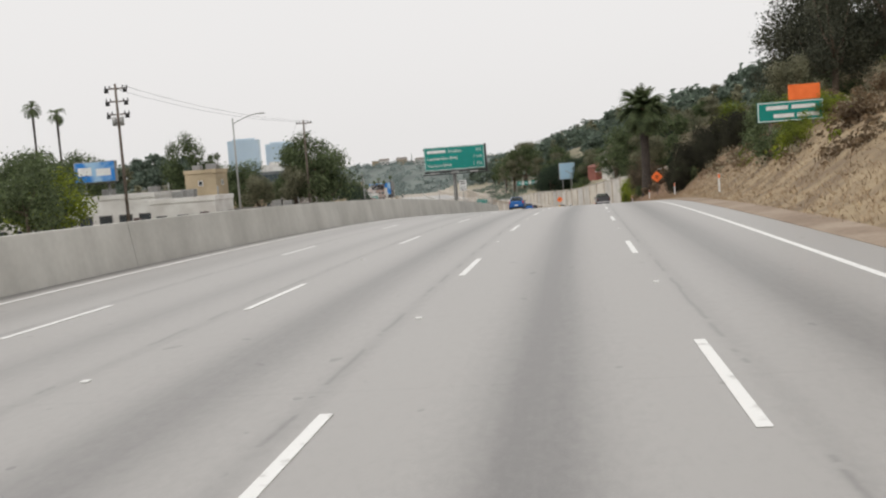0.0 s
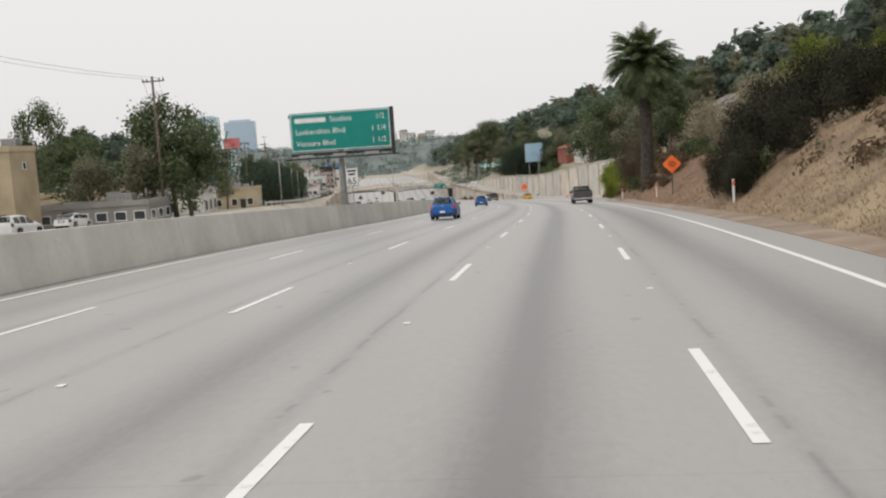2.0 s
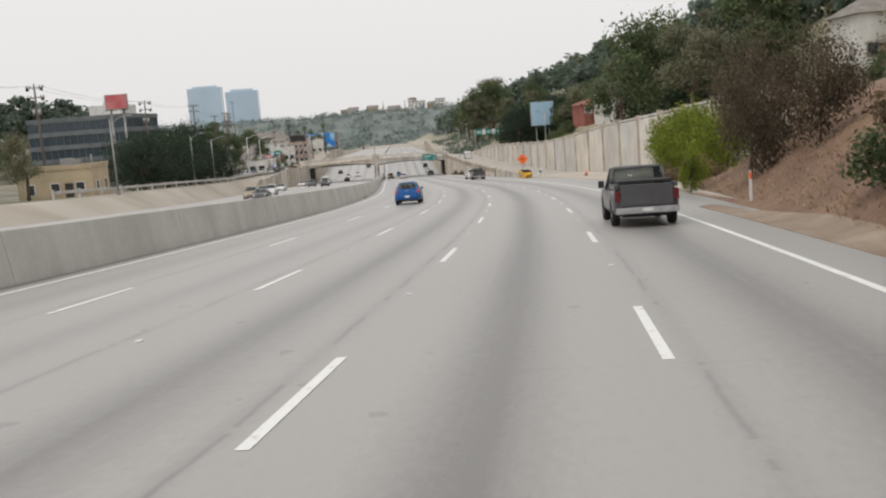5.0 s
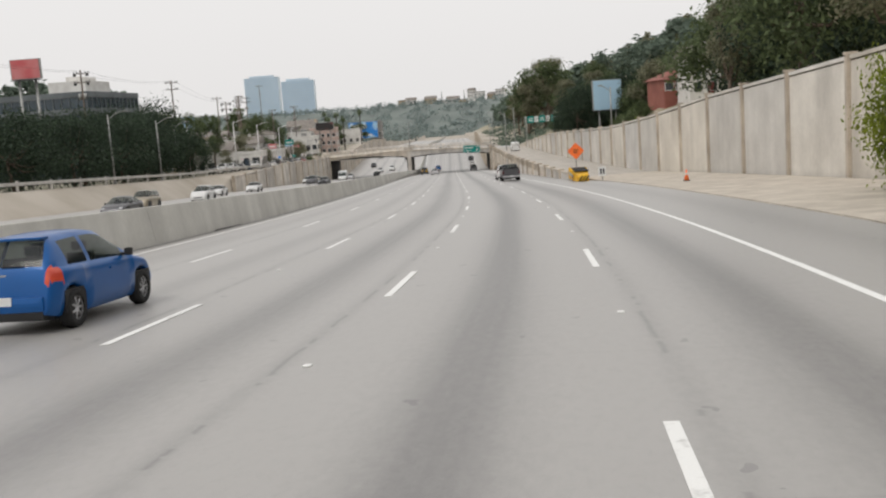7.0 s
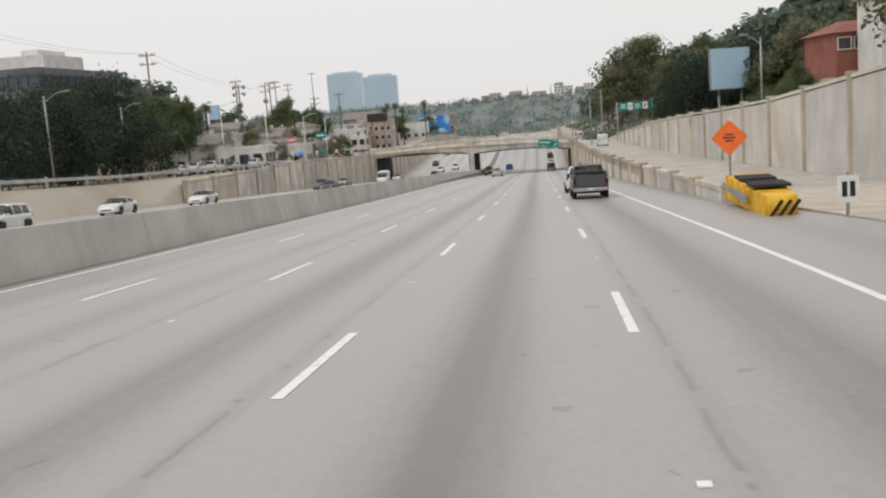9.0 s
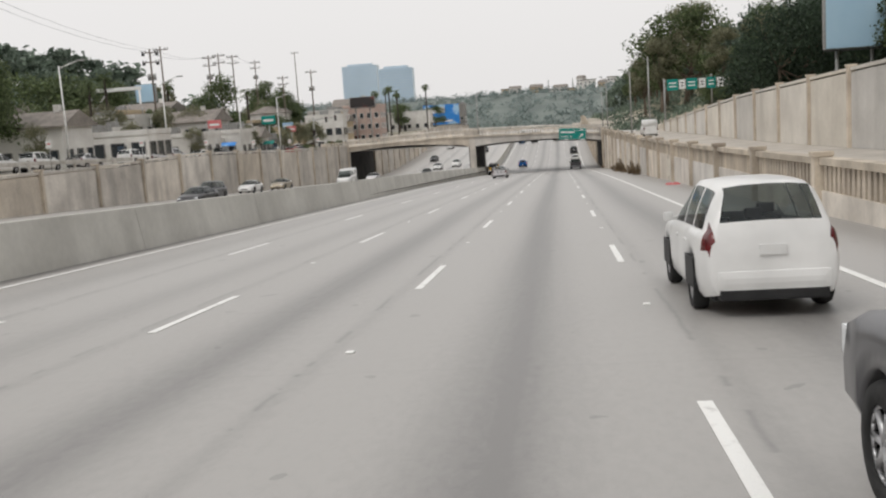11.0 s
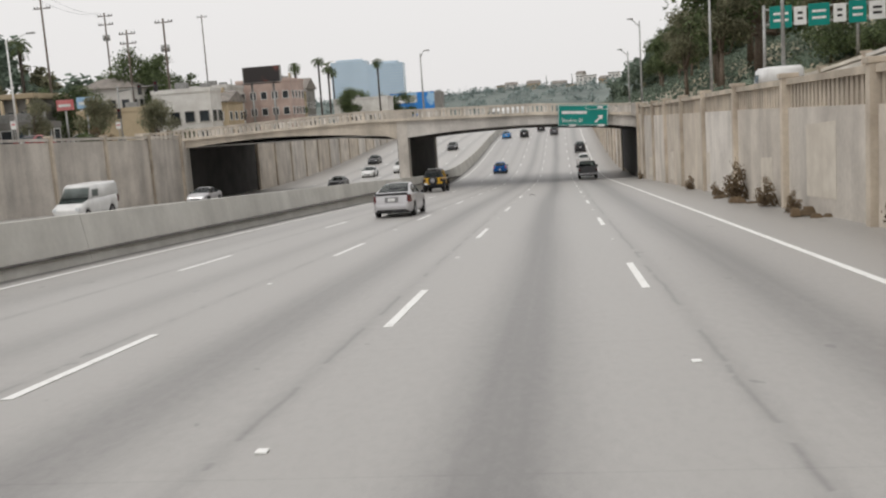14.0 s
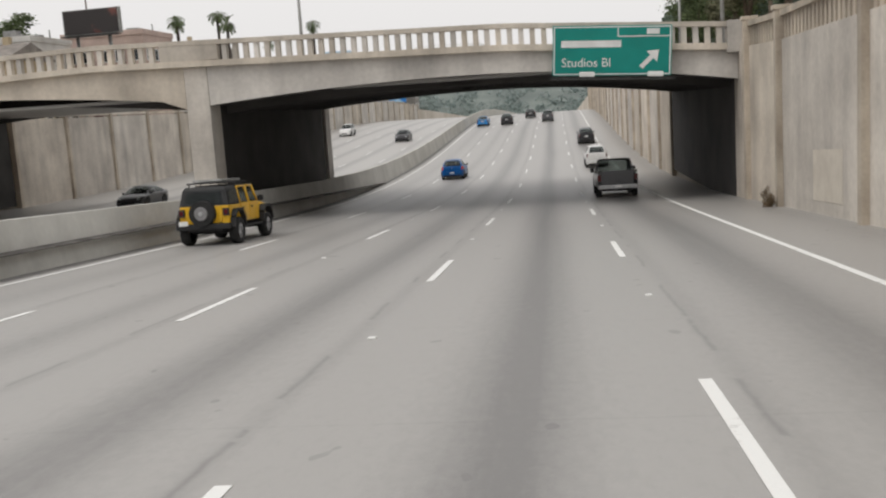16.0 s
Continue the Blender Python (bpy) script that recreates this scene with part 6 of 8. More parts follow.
# houses along the left street by the overpass
house(376, -56, 4.3, 9, 8, 4.2, M_STUCCO_WHITE, "white cottage with a flat pale roof", "flat", cols=3)
house(386, -48, 4.4, 8, 6, 3.4, M_STUCCO_WHITE, "low white house with a flat roof", "flat", cols=3)
house(392, -60, 4.6, 10, 8, 6.4, M_STUCCO_WHITE, "two-storey white house with small windows", "flat", cols=4, rows=2)
house(402, -48.5, 4.7, 8, 7, 4.0, M_STUCCO_WHITE, "small white house with a flat roof", "flat", cols=3)
house(412, -57, 5.0, 10, 8, 6.2, M_STUCCO_WHITE, "two-storey white stucco house", "gable", cols=4, rows=2)
house(366, -47, 4.2, 9, 6, 3.2, M_STUCCO_WHITE, "low white shop with dark openings", cols=4, win=(1.4, 1.4), name="shop")
house(470, -60, 6, 13, 9, 5.5, M_STUCCO_TAN, "tan shop row by the bridge", cols=5, name="shop")
house(500, -47, 6, 9, 8, 8.8, M_STUCCO_PINK, "pink stucco building with a patterned front", cols=5, rows=3, win=(.9, 1.1), name="pink_building", storey=2.6)
house(575, -66, 5, 12, 9, 8.5, M_GREYWALL, "dark-roofed house beyond the bridge", "gable", cols=4, rows=2, rise=2.6)
house(545, -58, 4.6, 8, 8, 8.2, M_STUCCO_TAN, "tan house with a pointed roof", "hip", cols=3, rise=3.4)
house(676, -42.6, 3.4, 5, 8, 10.2, M_GREYWALL, "dark grey block beside the billboard", cols=2, rows=2, name="shop")
house(590, -50, 4.2, 14, 8, 6, M_STUCCO_WHITE, "low white building beyond the bridge", cols=5, name="shop")


def columned_building():
    g = thing("columned_building", "grey columned building with a flat roof", "building", at(446, -61, 6.0, 4))
    part("wall", boxed(-4, 4, -3, 5, -1, 6.4, bevel=.04), M_GREYWALL, g)
    part("roof", boxed(-4.5, 4.5, -3.6, 5.5, 6.41, 7.0, bevel=.08), M_STUCCO_TAN, g)
    for k in range(6):
        x = -3.7 + k * 1.48
        part("column", rod(bmesh.new(), (x, -3.35, -.5), (x, -3.35, 6.4), .24, .2, 12), M_STUCCO_TAN, g)
    for k in range(5):
        part("window", boxed(-3.3 + k * 1.48, -2.6 + k * 1.48, -3.06, -3.01, 1, 5), M_WINDOW, g)


columned_building()


def sign_frame():
    g = thing("sign_frame", "white steel portal frame over the street", "sign frame", at(445, -84.5, 5.2))
    bm = bmesh.new()
    rod(bm, (-5, 0, -.3), (-5, 0, 15), .22, .22, 10)
    part("post", bm, M_SIGN_WHITE, g)
    part("post", rod(bmesh.new(), (5, 0, -.3), (5, 0, 15), .22, .22, 10), M_SIGN_WHITE, g)
    part("beam", boxed(-5.4, 5.4, -.25, .25, 15, 15.7, bevel=.04), M_SIGN_WHITE, g)
    part("brace", rod(bmesh.new(), (-4.8, 0, 11), (-1.5, 0, 15), .16, .16, 8), M_SIGN_WHITE, g)


sign_frame()

# the crowded shops and houses of the left street
for s, u, w, d, z, mat, roof, cols, rows, win, label in (
        (372, -68, 9, 8, 7.0, M_STUCCO_WHITE, "gable", 4, 2, (.9, 1.2), "white two-storey house with a gable roof"),
        (382, -66, 7, 7, 5.2, M_STUCCO_WHITE, "hip", 3, 1, (1.5, 1.5), "white house with large dark windows"),
        (396, -50, 6, 6, 2.8, M_STUCCO_WHITE, "flat", 3, 1, (1.3, 1.5), "low white garage row with dark doors"),
        (409, -48, 7, 5, 3.2, M_STUCCO_WHITE, "gable", 4, 1, (1.0, 1.4), "small white shop with a pitched roof"),
        (417, -51, 5, 5, 4.6, M_STUCCO_WHITE, "flat", 2, 1, (1.4, 2.0), "narrow white shop with a dark doorway"),
        (424, -56, 7, 6, 5.4, M_STUCCO_WHITE, "hip", 3, 2, (.9, .9), "white stucco house with small windows"),
        (428, -49.5, 5, 5, 2.6, M_GREYWALL, "flat", 3, 1, (1.0, 1.4), "low grey kiosk with dark openings"),
        (436, -70, 9, 7, 7.2, M_STUCCO_WHITE, "flat", 4, 2, (1.1, 1.2), "white flat-roofed apartment house"),
        (462, -69, 7, 7, 6.4, M_STUCCO_TAN, "flat", 3, 2, (1.0, 1.2), "tan two-storey shop house"),
        (474, -73, 8, 7, 5.6, M_GREYWALL, "hip", 4, 1, (1.2, 1.6), "grey house with a shingle roof"),
        (485, -66, 6, 6, 4.4, M_STUCCO_WHITE, "flat", 3, 1, (1.2, 1.4), "low white shop with wide windows"),
        (498, -63, 7, 6, 5.0, M_STUCCO_PINK, "gable", 3, 1, (1.0, 1.2), "pink cottage with a pitched roof"),
        (512, -58, 8, 6, 3.8, M_STUCCO_WHITE, "flat", 4, 1, (1.3, 1.3), "low pale shop near the overpass"),
        (430, -62, 8, 7, 8.5, M_STUCCO_WHITE, "flat", 4, 3, (1.0, 1.2), "white three-storey apartment house"),
        (418, -66, 9, 8, 8.5, M_STUCCO_WHITE, "gable", 4, 3, (1.0, 1.2), "white gabled apartment house"),
        (404, -67, 9, 8, 8.0, M_STUCCO_TAN, "flat", 5, 2, (1.1, 1.2), "tan apartment block behind the shops"),
        (468, -49, 8, 4, 7.5, M_STUCCO_WHITE, "flat", 4, 2, (1.2, 1.3), "white corner shop with wide windows"),
        (480, -50, 7, 7, 6.2, M_STUCCO_TAN, "gable", 3, 2, (1.0, 1.1), "tan house with a pitched roof"),
        (491, -54, 8, 8, 8.6, M_STUCCO_WHITE, "flat", 4, 3, (1.0, 1.2), "white flat-roofed apartment block"),
        (478.5, -64, 8, 6, 9.2, M_STUCCO_WHITE, "hip", 4, 3, (1.0, 1.1), "white apartment house with a hip roof"),
        (356, -50, 7, 6, 4.4, M_STUCCO_WHITE, "gable", 3, 1, (1.0, 1.2), "white cottage with a gable roof"),
        (358, -62, 8, 7, 6.8, M_STUCCO_TAN, "hip", 4, 2, (.9, 1.1), "tan two-storey house behind the street")):
    house(s, u, left_rise(s) - .1, w, d, z, mat, label, roof, cols=cols, rows=rows, win=win, rise=1.5, storey=2.7)


def shop_sign(s, u, h, w, z, mat, label):
    g = thing("shop_sign", label, "sign", at(s, u, h))
    part("post", rod(bmesh.new(), (0, 0, -.4), (0, 0, z), .11, .09, 8), M_STEEL, g)
    part("board", boxed(-w / 2, w / 2, -.14, .14, z - .1, z + w * .55, bevel=.03), mat, g)
    part("lettering_bar", boxed(-w * .38, w * .38, -.165, -.145, z + w * .14, z + w * .3), M_SIGN_WHITE, g, "plain pale bar")


for s, u, w, z, mat, label in ((414, -45, 2.2, 5.2, M_SIGN_GREEN, "green shop sign on a steel post"), (390, -45, 1.8, 4.4, M_RED_AD, "red shop sign on a steel post"), (430, -46, 1.6, 4.0, M_RED_AD, "small red shop sign on a post"), (442, -50, 2.0, 4.8, M_BLUE_AD, "blue shop sign on a steel post")):
    shop_sign(s, u, left_rise(s), w, z, mat, label)
for s, u, w, mat in ((409, -45.3, 5, M_SIGN_GREEN), (396, -46.8, 5, M_BLUE_AD), (417, -48.3, 4, M_RED_AD)):
    g = thing("awning", "sloping canvas awning over a shop front", "awning", at(s, u, left_rise(s)))
    part("canvas", prism(bmesh.new(), [(0, 2.5), (-.9, 2.05), (-.9, 1.98), (0, 2.42)], -w / 2, w / 2), mat, g)
    for x in (-w / 2 + .1, w / 2 - .1):
        part("post", rod(bmesh.new(), (x, -.85, -.3), (x, -.85, 2.05), .03, .03, 6), M_STEEL, g)

# houses above the right wall
house(322, 33.5, terrain(322, 33.5) + .6, 7, 7, 3.3, M_BRICK_RED, "dark red house with white windows above the wall", "hip", cols=4, win=(1.3, 1.1), turn=10, sill=1.6, rise=1.3, roofing=M_ROOF_RED)
house(315.5, 35.5, terrain(315.5, 35.5) + .6, 5, 5, 6.0, M_STUCCO_WHITE, "white house on the wooded slope", "gable", cols=2, rows=2, turn=8)
house(380, 46, terrain(380, 46) + 1, 8, 8, 4, M_STUCCO_TAN, "tan house half hidden by trees", "hip", cols=3)
house(210, 38, terrain(210, 38) + 2, 7, 7, 5, M_STUCCO_WHITE, "white house with a grey roof on the slope", "hip", cols=3, rows=1)

# ---- vehicles ----
def paint(name, col, metal=.25, rough=.32):
    return material(name, base=col, dark=tuple(c * .85 for c in col), scale=1.5, rough=rough, metal=metal, coat=.25, bump=0)


P_BLUE = paint("car_paint_blue", (.0, .095, .34), .2, .34)
P_LBLUE = paint("car_paint_light_blue", (.03, .27, .66))
P_SILVER = paint("car_paint_silver", (.60, .59, .60), .45)
P_WHITE = paint("car_paint_white", (.78, .78, .77), .0)
P_BLACK = paint("car_paint_black", (.025, .025, .028))
P_GREY = paint("car_paint_dark_grey", (.10, .10, .107), .3)
P_TAN = paint("car_paint_tan", (.38, .33, .25), .3)
P_RED = paint("car_paint_red", (.42, .03, .03))
P_YELLOW = paint("car_paint_yellow", (.80, .46, .02), .0)
def car_glass():
    """Tinted panes that let half the light through and mirror the sky."""
    m = material("car_glass", base=(.03, .036, .04), rough=.06, spec=.6, bump=0)
    n, l = m.node_tree.nodes, m.node_tree.links
    clear = n.new("ShaderNodeBsdfTransparent")
    clear.inputs["Color"].default_value = (.72, .78, .76, 1)
    mx = n.new("ShaderNodeMixShader")
    mx.inputs["Fac"].default_value = .55
    l.new(n["Principled BSDF"].outputs[0], mx.inputs[1])
    l.new(clear.outputs[0], mx.inputs[2])
    l.new(mx.outputs[0], n["Material Output"].inputs["Surface"])
    return m


M_CARGLASS = car_glass()
M_TAIL = material("tail_lamp_red", base=(.14, .01, .012), dark=(.08, .006, .008), scale=6, rough=.2, spec=.6, bump=0)
M_TAIL_ORANGE = material("tail_lamp_orange", base=(.72, .10, .045), dark=(.55, .05, .03), scale=6, rough=.2, spec=.6, bump=0)
M_HEAD = material("head_lamp_clear", base=(.75, .77, .78), dark=(.6, .62, .64), scale=8, rough=.15, spec=.7, bump=0)
M_RIM = material("alloy_rim", base=(.55, .55, .56), dark=(.4, .4, .41), scale=8, metal=.7, rough=.35, bump=0)
M_GREYTRIM = material("grey_trim", base=(.28, .27, .28), dark=(.2, .2, .2), scale=6, rough=.5, bump=.02)
M_TYRE = material("tyre_rubber", base=(.03, .03, .03), dark=(.018, .018, .018), scale=12, rough=.9, bump=.2)
M_TRIM = material("black_trim", base=(.025, .025, .026), dark=(.015, .015, .016), scale=6, rough=.6, bump=.05)


def wheel(parent, x, y, r, w=.2):
    sg = 1 if x > 0 else -1
    hub = new("wheel", None)
    bm = bmesh.new()
    prof = [(r * .62, -w / 2), (r * .93, -w / 2), (r, -w * .3), (r, w * .3), (r * .93, w / 2), (r * .62, w / 2)]
    n = 22
    rings = [[bm.verts.new((q, math.cos(a) * p, math.sin(a) * p)) for p, q in prof] for a in (2 * math.pi * i / n for i in range(n))]
    for i in range(n):
        a, b = rings[i], rings[(i + 1) % n]
        for j in range(len(prof)):
            f = bm.faces.new((a[j], a[(j + 1) % 6], b[(j + 1) % 6], b[j]))
            f.smooth = True
    bpy.data.objects.remove(hub)
    bmesh.ops.recalc_face_normals(bm, faces=bm.faces)
    ty = part("wheel", bm, M_TYRE, parent, "black tyre on a silver rim", m=Matrix.Translation((x, y, r)))
    bm = bmesh.new()
    rod(bm, (sg * w * .2, 0, 0), (sg * w * .42, 0, 0), r * .17, r * .14, 10)
    for k in range(7):
        a = 2 * math.pi * k / 7
        rod(bm, (sg * w * .34, 0, 0), (sg * w * .34, math.cos(a) * r * .6, math.sin(a) * r * .6), r * .085, r * .07, 5)
    for i in range(18):
        a, b = 2 * math.pi * i / 18, 2 * math.pi * (i + 1) / 18
        rod(bm, (sg * w * .36, math.cos(a) * r * .6, math.sin(a) * r * .6), (sg * w * .36, math.cos(b) * r * .6, math.sin(b) * r * .6), r * .05, n=4)
    part("rim", bm, M_RIM, ty)
    part("brake_disc", rod(bmesh.new(), (0, 0, 0), (sg * w * .12, 0, 0), r * .58, r * .58, 14), M_TRIM, ty)


def loft(sections, mat_index=None):
    """Skin over rings of equal count."""
    bm = bmesh.new()
    rings = [[bm.verts.new(p) for p in s] for s in sections]
    n = len(rings[0])
    for a, b in zip(rings, rings[1:]):
        for j in range(n):
            f = bm.faces.new((a[j], a[(j + 1) % n], b[(j + 1) % n], b[j]))
            f.smooth = True
    bm.faces.new(rings[0])
    bm.faces.new(rings[-1])
    bmesh.ops.recalc_face_normals(bm, faces=bm.faces)
    return bm


def lower_body(L, W, belt, rear_top, front_top, r, yr, yf, ground=.2, tuck=.06):
    """The lower body with open wheel arches; belt(y) gives the shoulder's height."""
    ys = sorted(set([-L / 2, -L / 2 + .05, -L / 2 + .18, -L / 2 + .4, 0, L / 2 - .5, L / 2 - .25, L / 2 - .08, L / 2] + [c + d * r * 1.15 for c in (yr, yf) for d in (-1, -.98, -.9, -.75, -.5, -.25, 0, .25, .5, .75, .9, .98, 1)] + list(np.linspace(yr + r * 1.4, yf - r * 1.4, 4))))
    out = []
    for y in ys:
        e = min(1.0, (L / 2 - abs(y)) / .4)
        hw = W / 2 * (.74 + .26 * math.sqrt(max(0, 1 - (1 - e) ** 2)))
        zb = ground + .10 * (1 - e)
        for c in (yr, yf):
            if abs(y - c) < r * 1.15:
                zb = max(zb, r + math.sqrt(max(0, (r * 1.15) ** 2 - (y - c) ** 2)) * .98)
        zt = belt(y)
        zb = min(zb, zt - .08)
        zm = min(zt - .03, max(zb + .02, .52))
        rt = zt - .05
        out.append([(-hw * (1 - tuck), y, zb), (hw * (1 - tuck), y, zb), (hw * .995, y, zm), (hw, y, (zm + rt) / 2), (hw * .97, y, rt), (hw * .88, y, zt), (-hw * .88, y, zt), (-hw * .97, y, rt), (-hw, y, (zm + rt) / 2), (-hw * .995, y, zm)])
    return loft(out)


SHAPES = {
    # roofline (share of the length, metres up), belt, side windows, rear glass, windscreen, rear lamp zone, length
    "hatch": dict(top=[(-.5, .46), (-.497, .60), (-.488, .80), (-.478, .97), (-.468, 1.04), (-.442, 1.19), (-.405, 1.36), (-.385, 1.43), (-.36, 1.465), (-.28, 1.495), (-.16, 1.515), (-.04, 1.515), (.03, 1.485), (.07, 1.43), (.17, 1.18), (.25, .98), (.29, .94), (.38, .87), (.44, .78), (.475, .66), (.492, .54), (.5, .46)],
                  belt=(1.0, .93), windows=((-.33, -.165), (-.135, .175)), rear=(-.466, -.388), front=(.055, .262), lamp=(-.492, -.41, .74, 1.02), H=1.52, r=.31, axle=(-.325, .335)),
    "sedan": dict(top=[(-.5, .56), (-.497, .74), (-.492, .94), (-.486, 1.03), (-.475, 1.06), (-.42, 1.09), (-.39, 1.11), (-.33, 1.22), (-.26, 1.34), (-.19, 1.44), (-.13, 1.495), (-.05, 1.525), (.01, 1.52), (.06, 1.475), (.10, 1.41), (.19, 1.18), (.26, 1.0), (.30, .95), (.39, .88), (.45, .77), (.48, .66), (.494, .54), (.5, .46)],
                  belt=(1.05, .94), windows=((-.30, -.07), (-.05, .185)), rear=(-.392, -.135), front=(.045, .268), lamp=(-.496, -.44, .70, .98), H=1.53, r=.33, axle=(-.29, .30)),
    "suv": dict(top=[(-.5, .52), (-.497, .72), (-.491, .98), (-.484, 1.1), (-.475, 1.2), (-.455, 1.42), (-.435, 1.58), (-.415, 1.64), (-.37, 1.675), (-.25, 1.705), (-.1, 1.72), (.0, 1.70), (.05, 1.65), (.09, 1.57), (.17, 1.31), (.23, 1.12), (.27, 1.07), (.38, 1.0), (.45, .9), (.48, .76), (.494, .6), (.5, .5)],
                belt=(1.08, 1.03), windows=((-.40, -.24), (-.22, -.04), (-.02, .175)), rear=(-.473, -.425), front=(.045, .235), lamp=(-.492, -.44, .85, 1.16), H=1.72, r=.36, axle=(-.29, .31))}
LOWER = ((0, .89), (.1, .955), (.3, .992), (.52, 1.0), (.72, .99), (.86, .972), (.95, .945), (1, .905))
UPPER = (.04, .34, .68, .94)


def shell(g, kind, L, W, H, col):
    """One smooth skin from sill to roof, cut into paint, glass and lamps."""
    q = SHAPES[kind]
    zk, r = H / q["H"], q["r"]
    ty, tz = [v[0] for v in q["top"]], [v[1] * zk for v in q["top"]]
    arch = r * 1.16
    yr, yf = q["axle"][0] * L, q["axle"][1] * L
    ys = {v * L for v in ty} | {v * L for w in q["windows"] for v in w} | {q["lamp"][1] * L}
    ys |= {c + arch * k for c in (yr, yf) for k in (-1.001, -.97, -.88, -.72, -.5, -.25, 0, .25, .5, .72, .88, .97, 1.001)}
    ys = sorted(y for y in ys if abs(y) <= L / 2)
    rings = []
    for y in ys:
        f = y / L
        end = min(1.0, (L / 2 - abs(y)) / (.17 * L))
        wb = W / 2 * (.80 + .20 * math.sqrt(max(0, 1 - (1 - end) ** 2)))
        zt = float(np.interp(f, ty, tz))
        bl = min(float(np.interp(f, [-.5, .5], q["belt"])) * zk, zt - .025)
        zs = .21 + .09 * (1 - end) ** 2
        for c in (yr, yf):
            if abs(y - c) < arch:
                zs = max(zs, r + math.sqrt(arch * arch - (y - c) ** 2))
        zs = min(zs, bl - .06)
        k = min(1.0, max(0.0, (zt - bl - .03) / .46))
        wr = wb * .88 * (1 - k) + W / 2 * .655 * k
        pts = [(wb * x, zs + (bl - zs) * z) for z, x in LOWER]
        zg = zt - .015 - .055 * k
        for u in UPPER:
            bow = .022 * math.sin(u * math.pi) * k
            pts.append((wb * .895 * (1 - u) + wr * u + bow, bl + (zg - bl) * u))
        pts += [(wr * .90, zt - .006 - .022 * k), (wr * .5, zt - .001), (0.0, zt + .006)]
        rings.append([(x, y, z) for x, z in pts] + [(-x, y, z) for x, z in pts[-2::-1]])
    n = len(rings[0])
    sets = {m: bmesh.new() for m in ("body", "upper_body", "glasshouse", "lampl", "lampr")}
    low = len(LOWER) - 1
    l0, l1, lz0, lz1 = q["lamp"]
    for i, (a, b) in enumerate(zip(rings, rings[1:])):
        fm = (ys[i] + ys[i + 1]) / 2 / L
        for j in range(n - 1):
            e = j if j < n // 2 else n - 2 - j
            zc = (a[j][2] + a[j + 1][2] + b[j][2] + b[j + 1][2]) / 4 / zk
            if e < low:
                key = "body"
            elif e < low + 4:
                key = "glasshouse" if e > low and e < low + 4 and any(w0 <= fm <= w1 for w0, w1 in q["windows"]) else "upper_body"
            else:
                key = "glasshouse" if e > low + 4 and q["rear"][0] <= fm <= q["rear"][1] or e > low + 3 and q["front"][0] <= fm <= q["front"][1] else "upper_body"
            if l0 <= fm <= l1 and lz0 < zc < lz1 and 3 <= e <= low + 1:
                key = "lampl" if a[j][0] < 0 else "lampr"
            bm = sets[key]
            fc = bm.faces.new([bm.verts.new(v) for v in (a[j], a[j + 1], b[j + 1], b[j])])
            fc.smooth = True
    for a in (rings[0], rings[-1]):
        sets["body"].faces.new([sets["body"].verts.new(v) for v in a])
    for key, bm in sets.items():
        bmesh.ops.remove_doubles(bm, verts=bm.verts, dist=.0015)
        bmesh.ops.recalc_face_normals(bm, faces=bm.faces)
    part("body", sets["body"], col, g)
    part("upper_body", sets["upper_body"], col, g)
    part("glasshouse", sets["glasshouse"], M_CARGLASS, g, "dark tinted glass")
    for key in ("lampl", "lampr"):
        if len(sets[key].faces):
            part("tail_lamp", sets[key], M_TAIL_ORANGE if kind == "hatch" else M_TAIL, g, "orange-red tail lamp" if kind == "hatch" else "dark red tail lamp")
        else:
            sets[key].free()
    return yr, yf, r, zk


CARS = {}


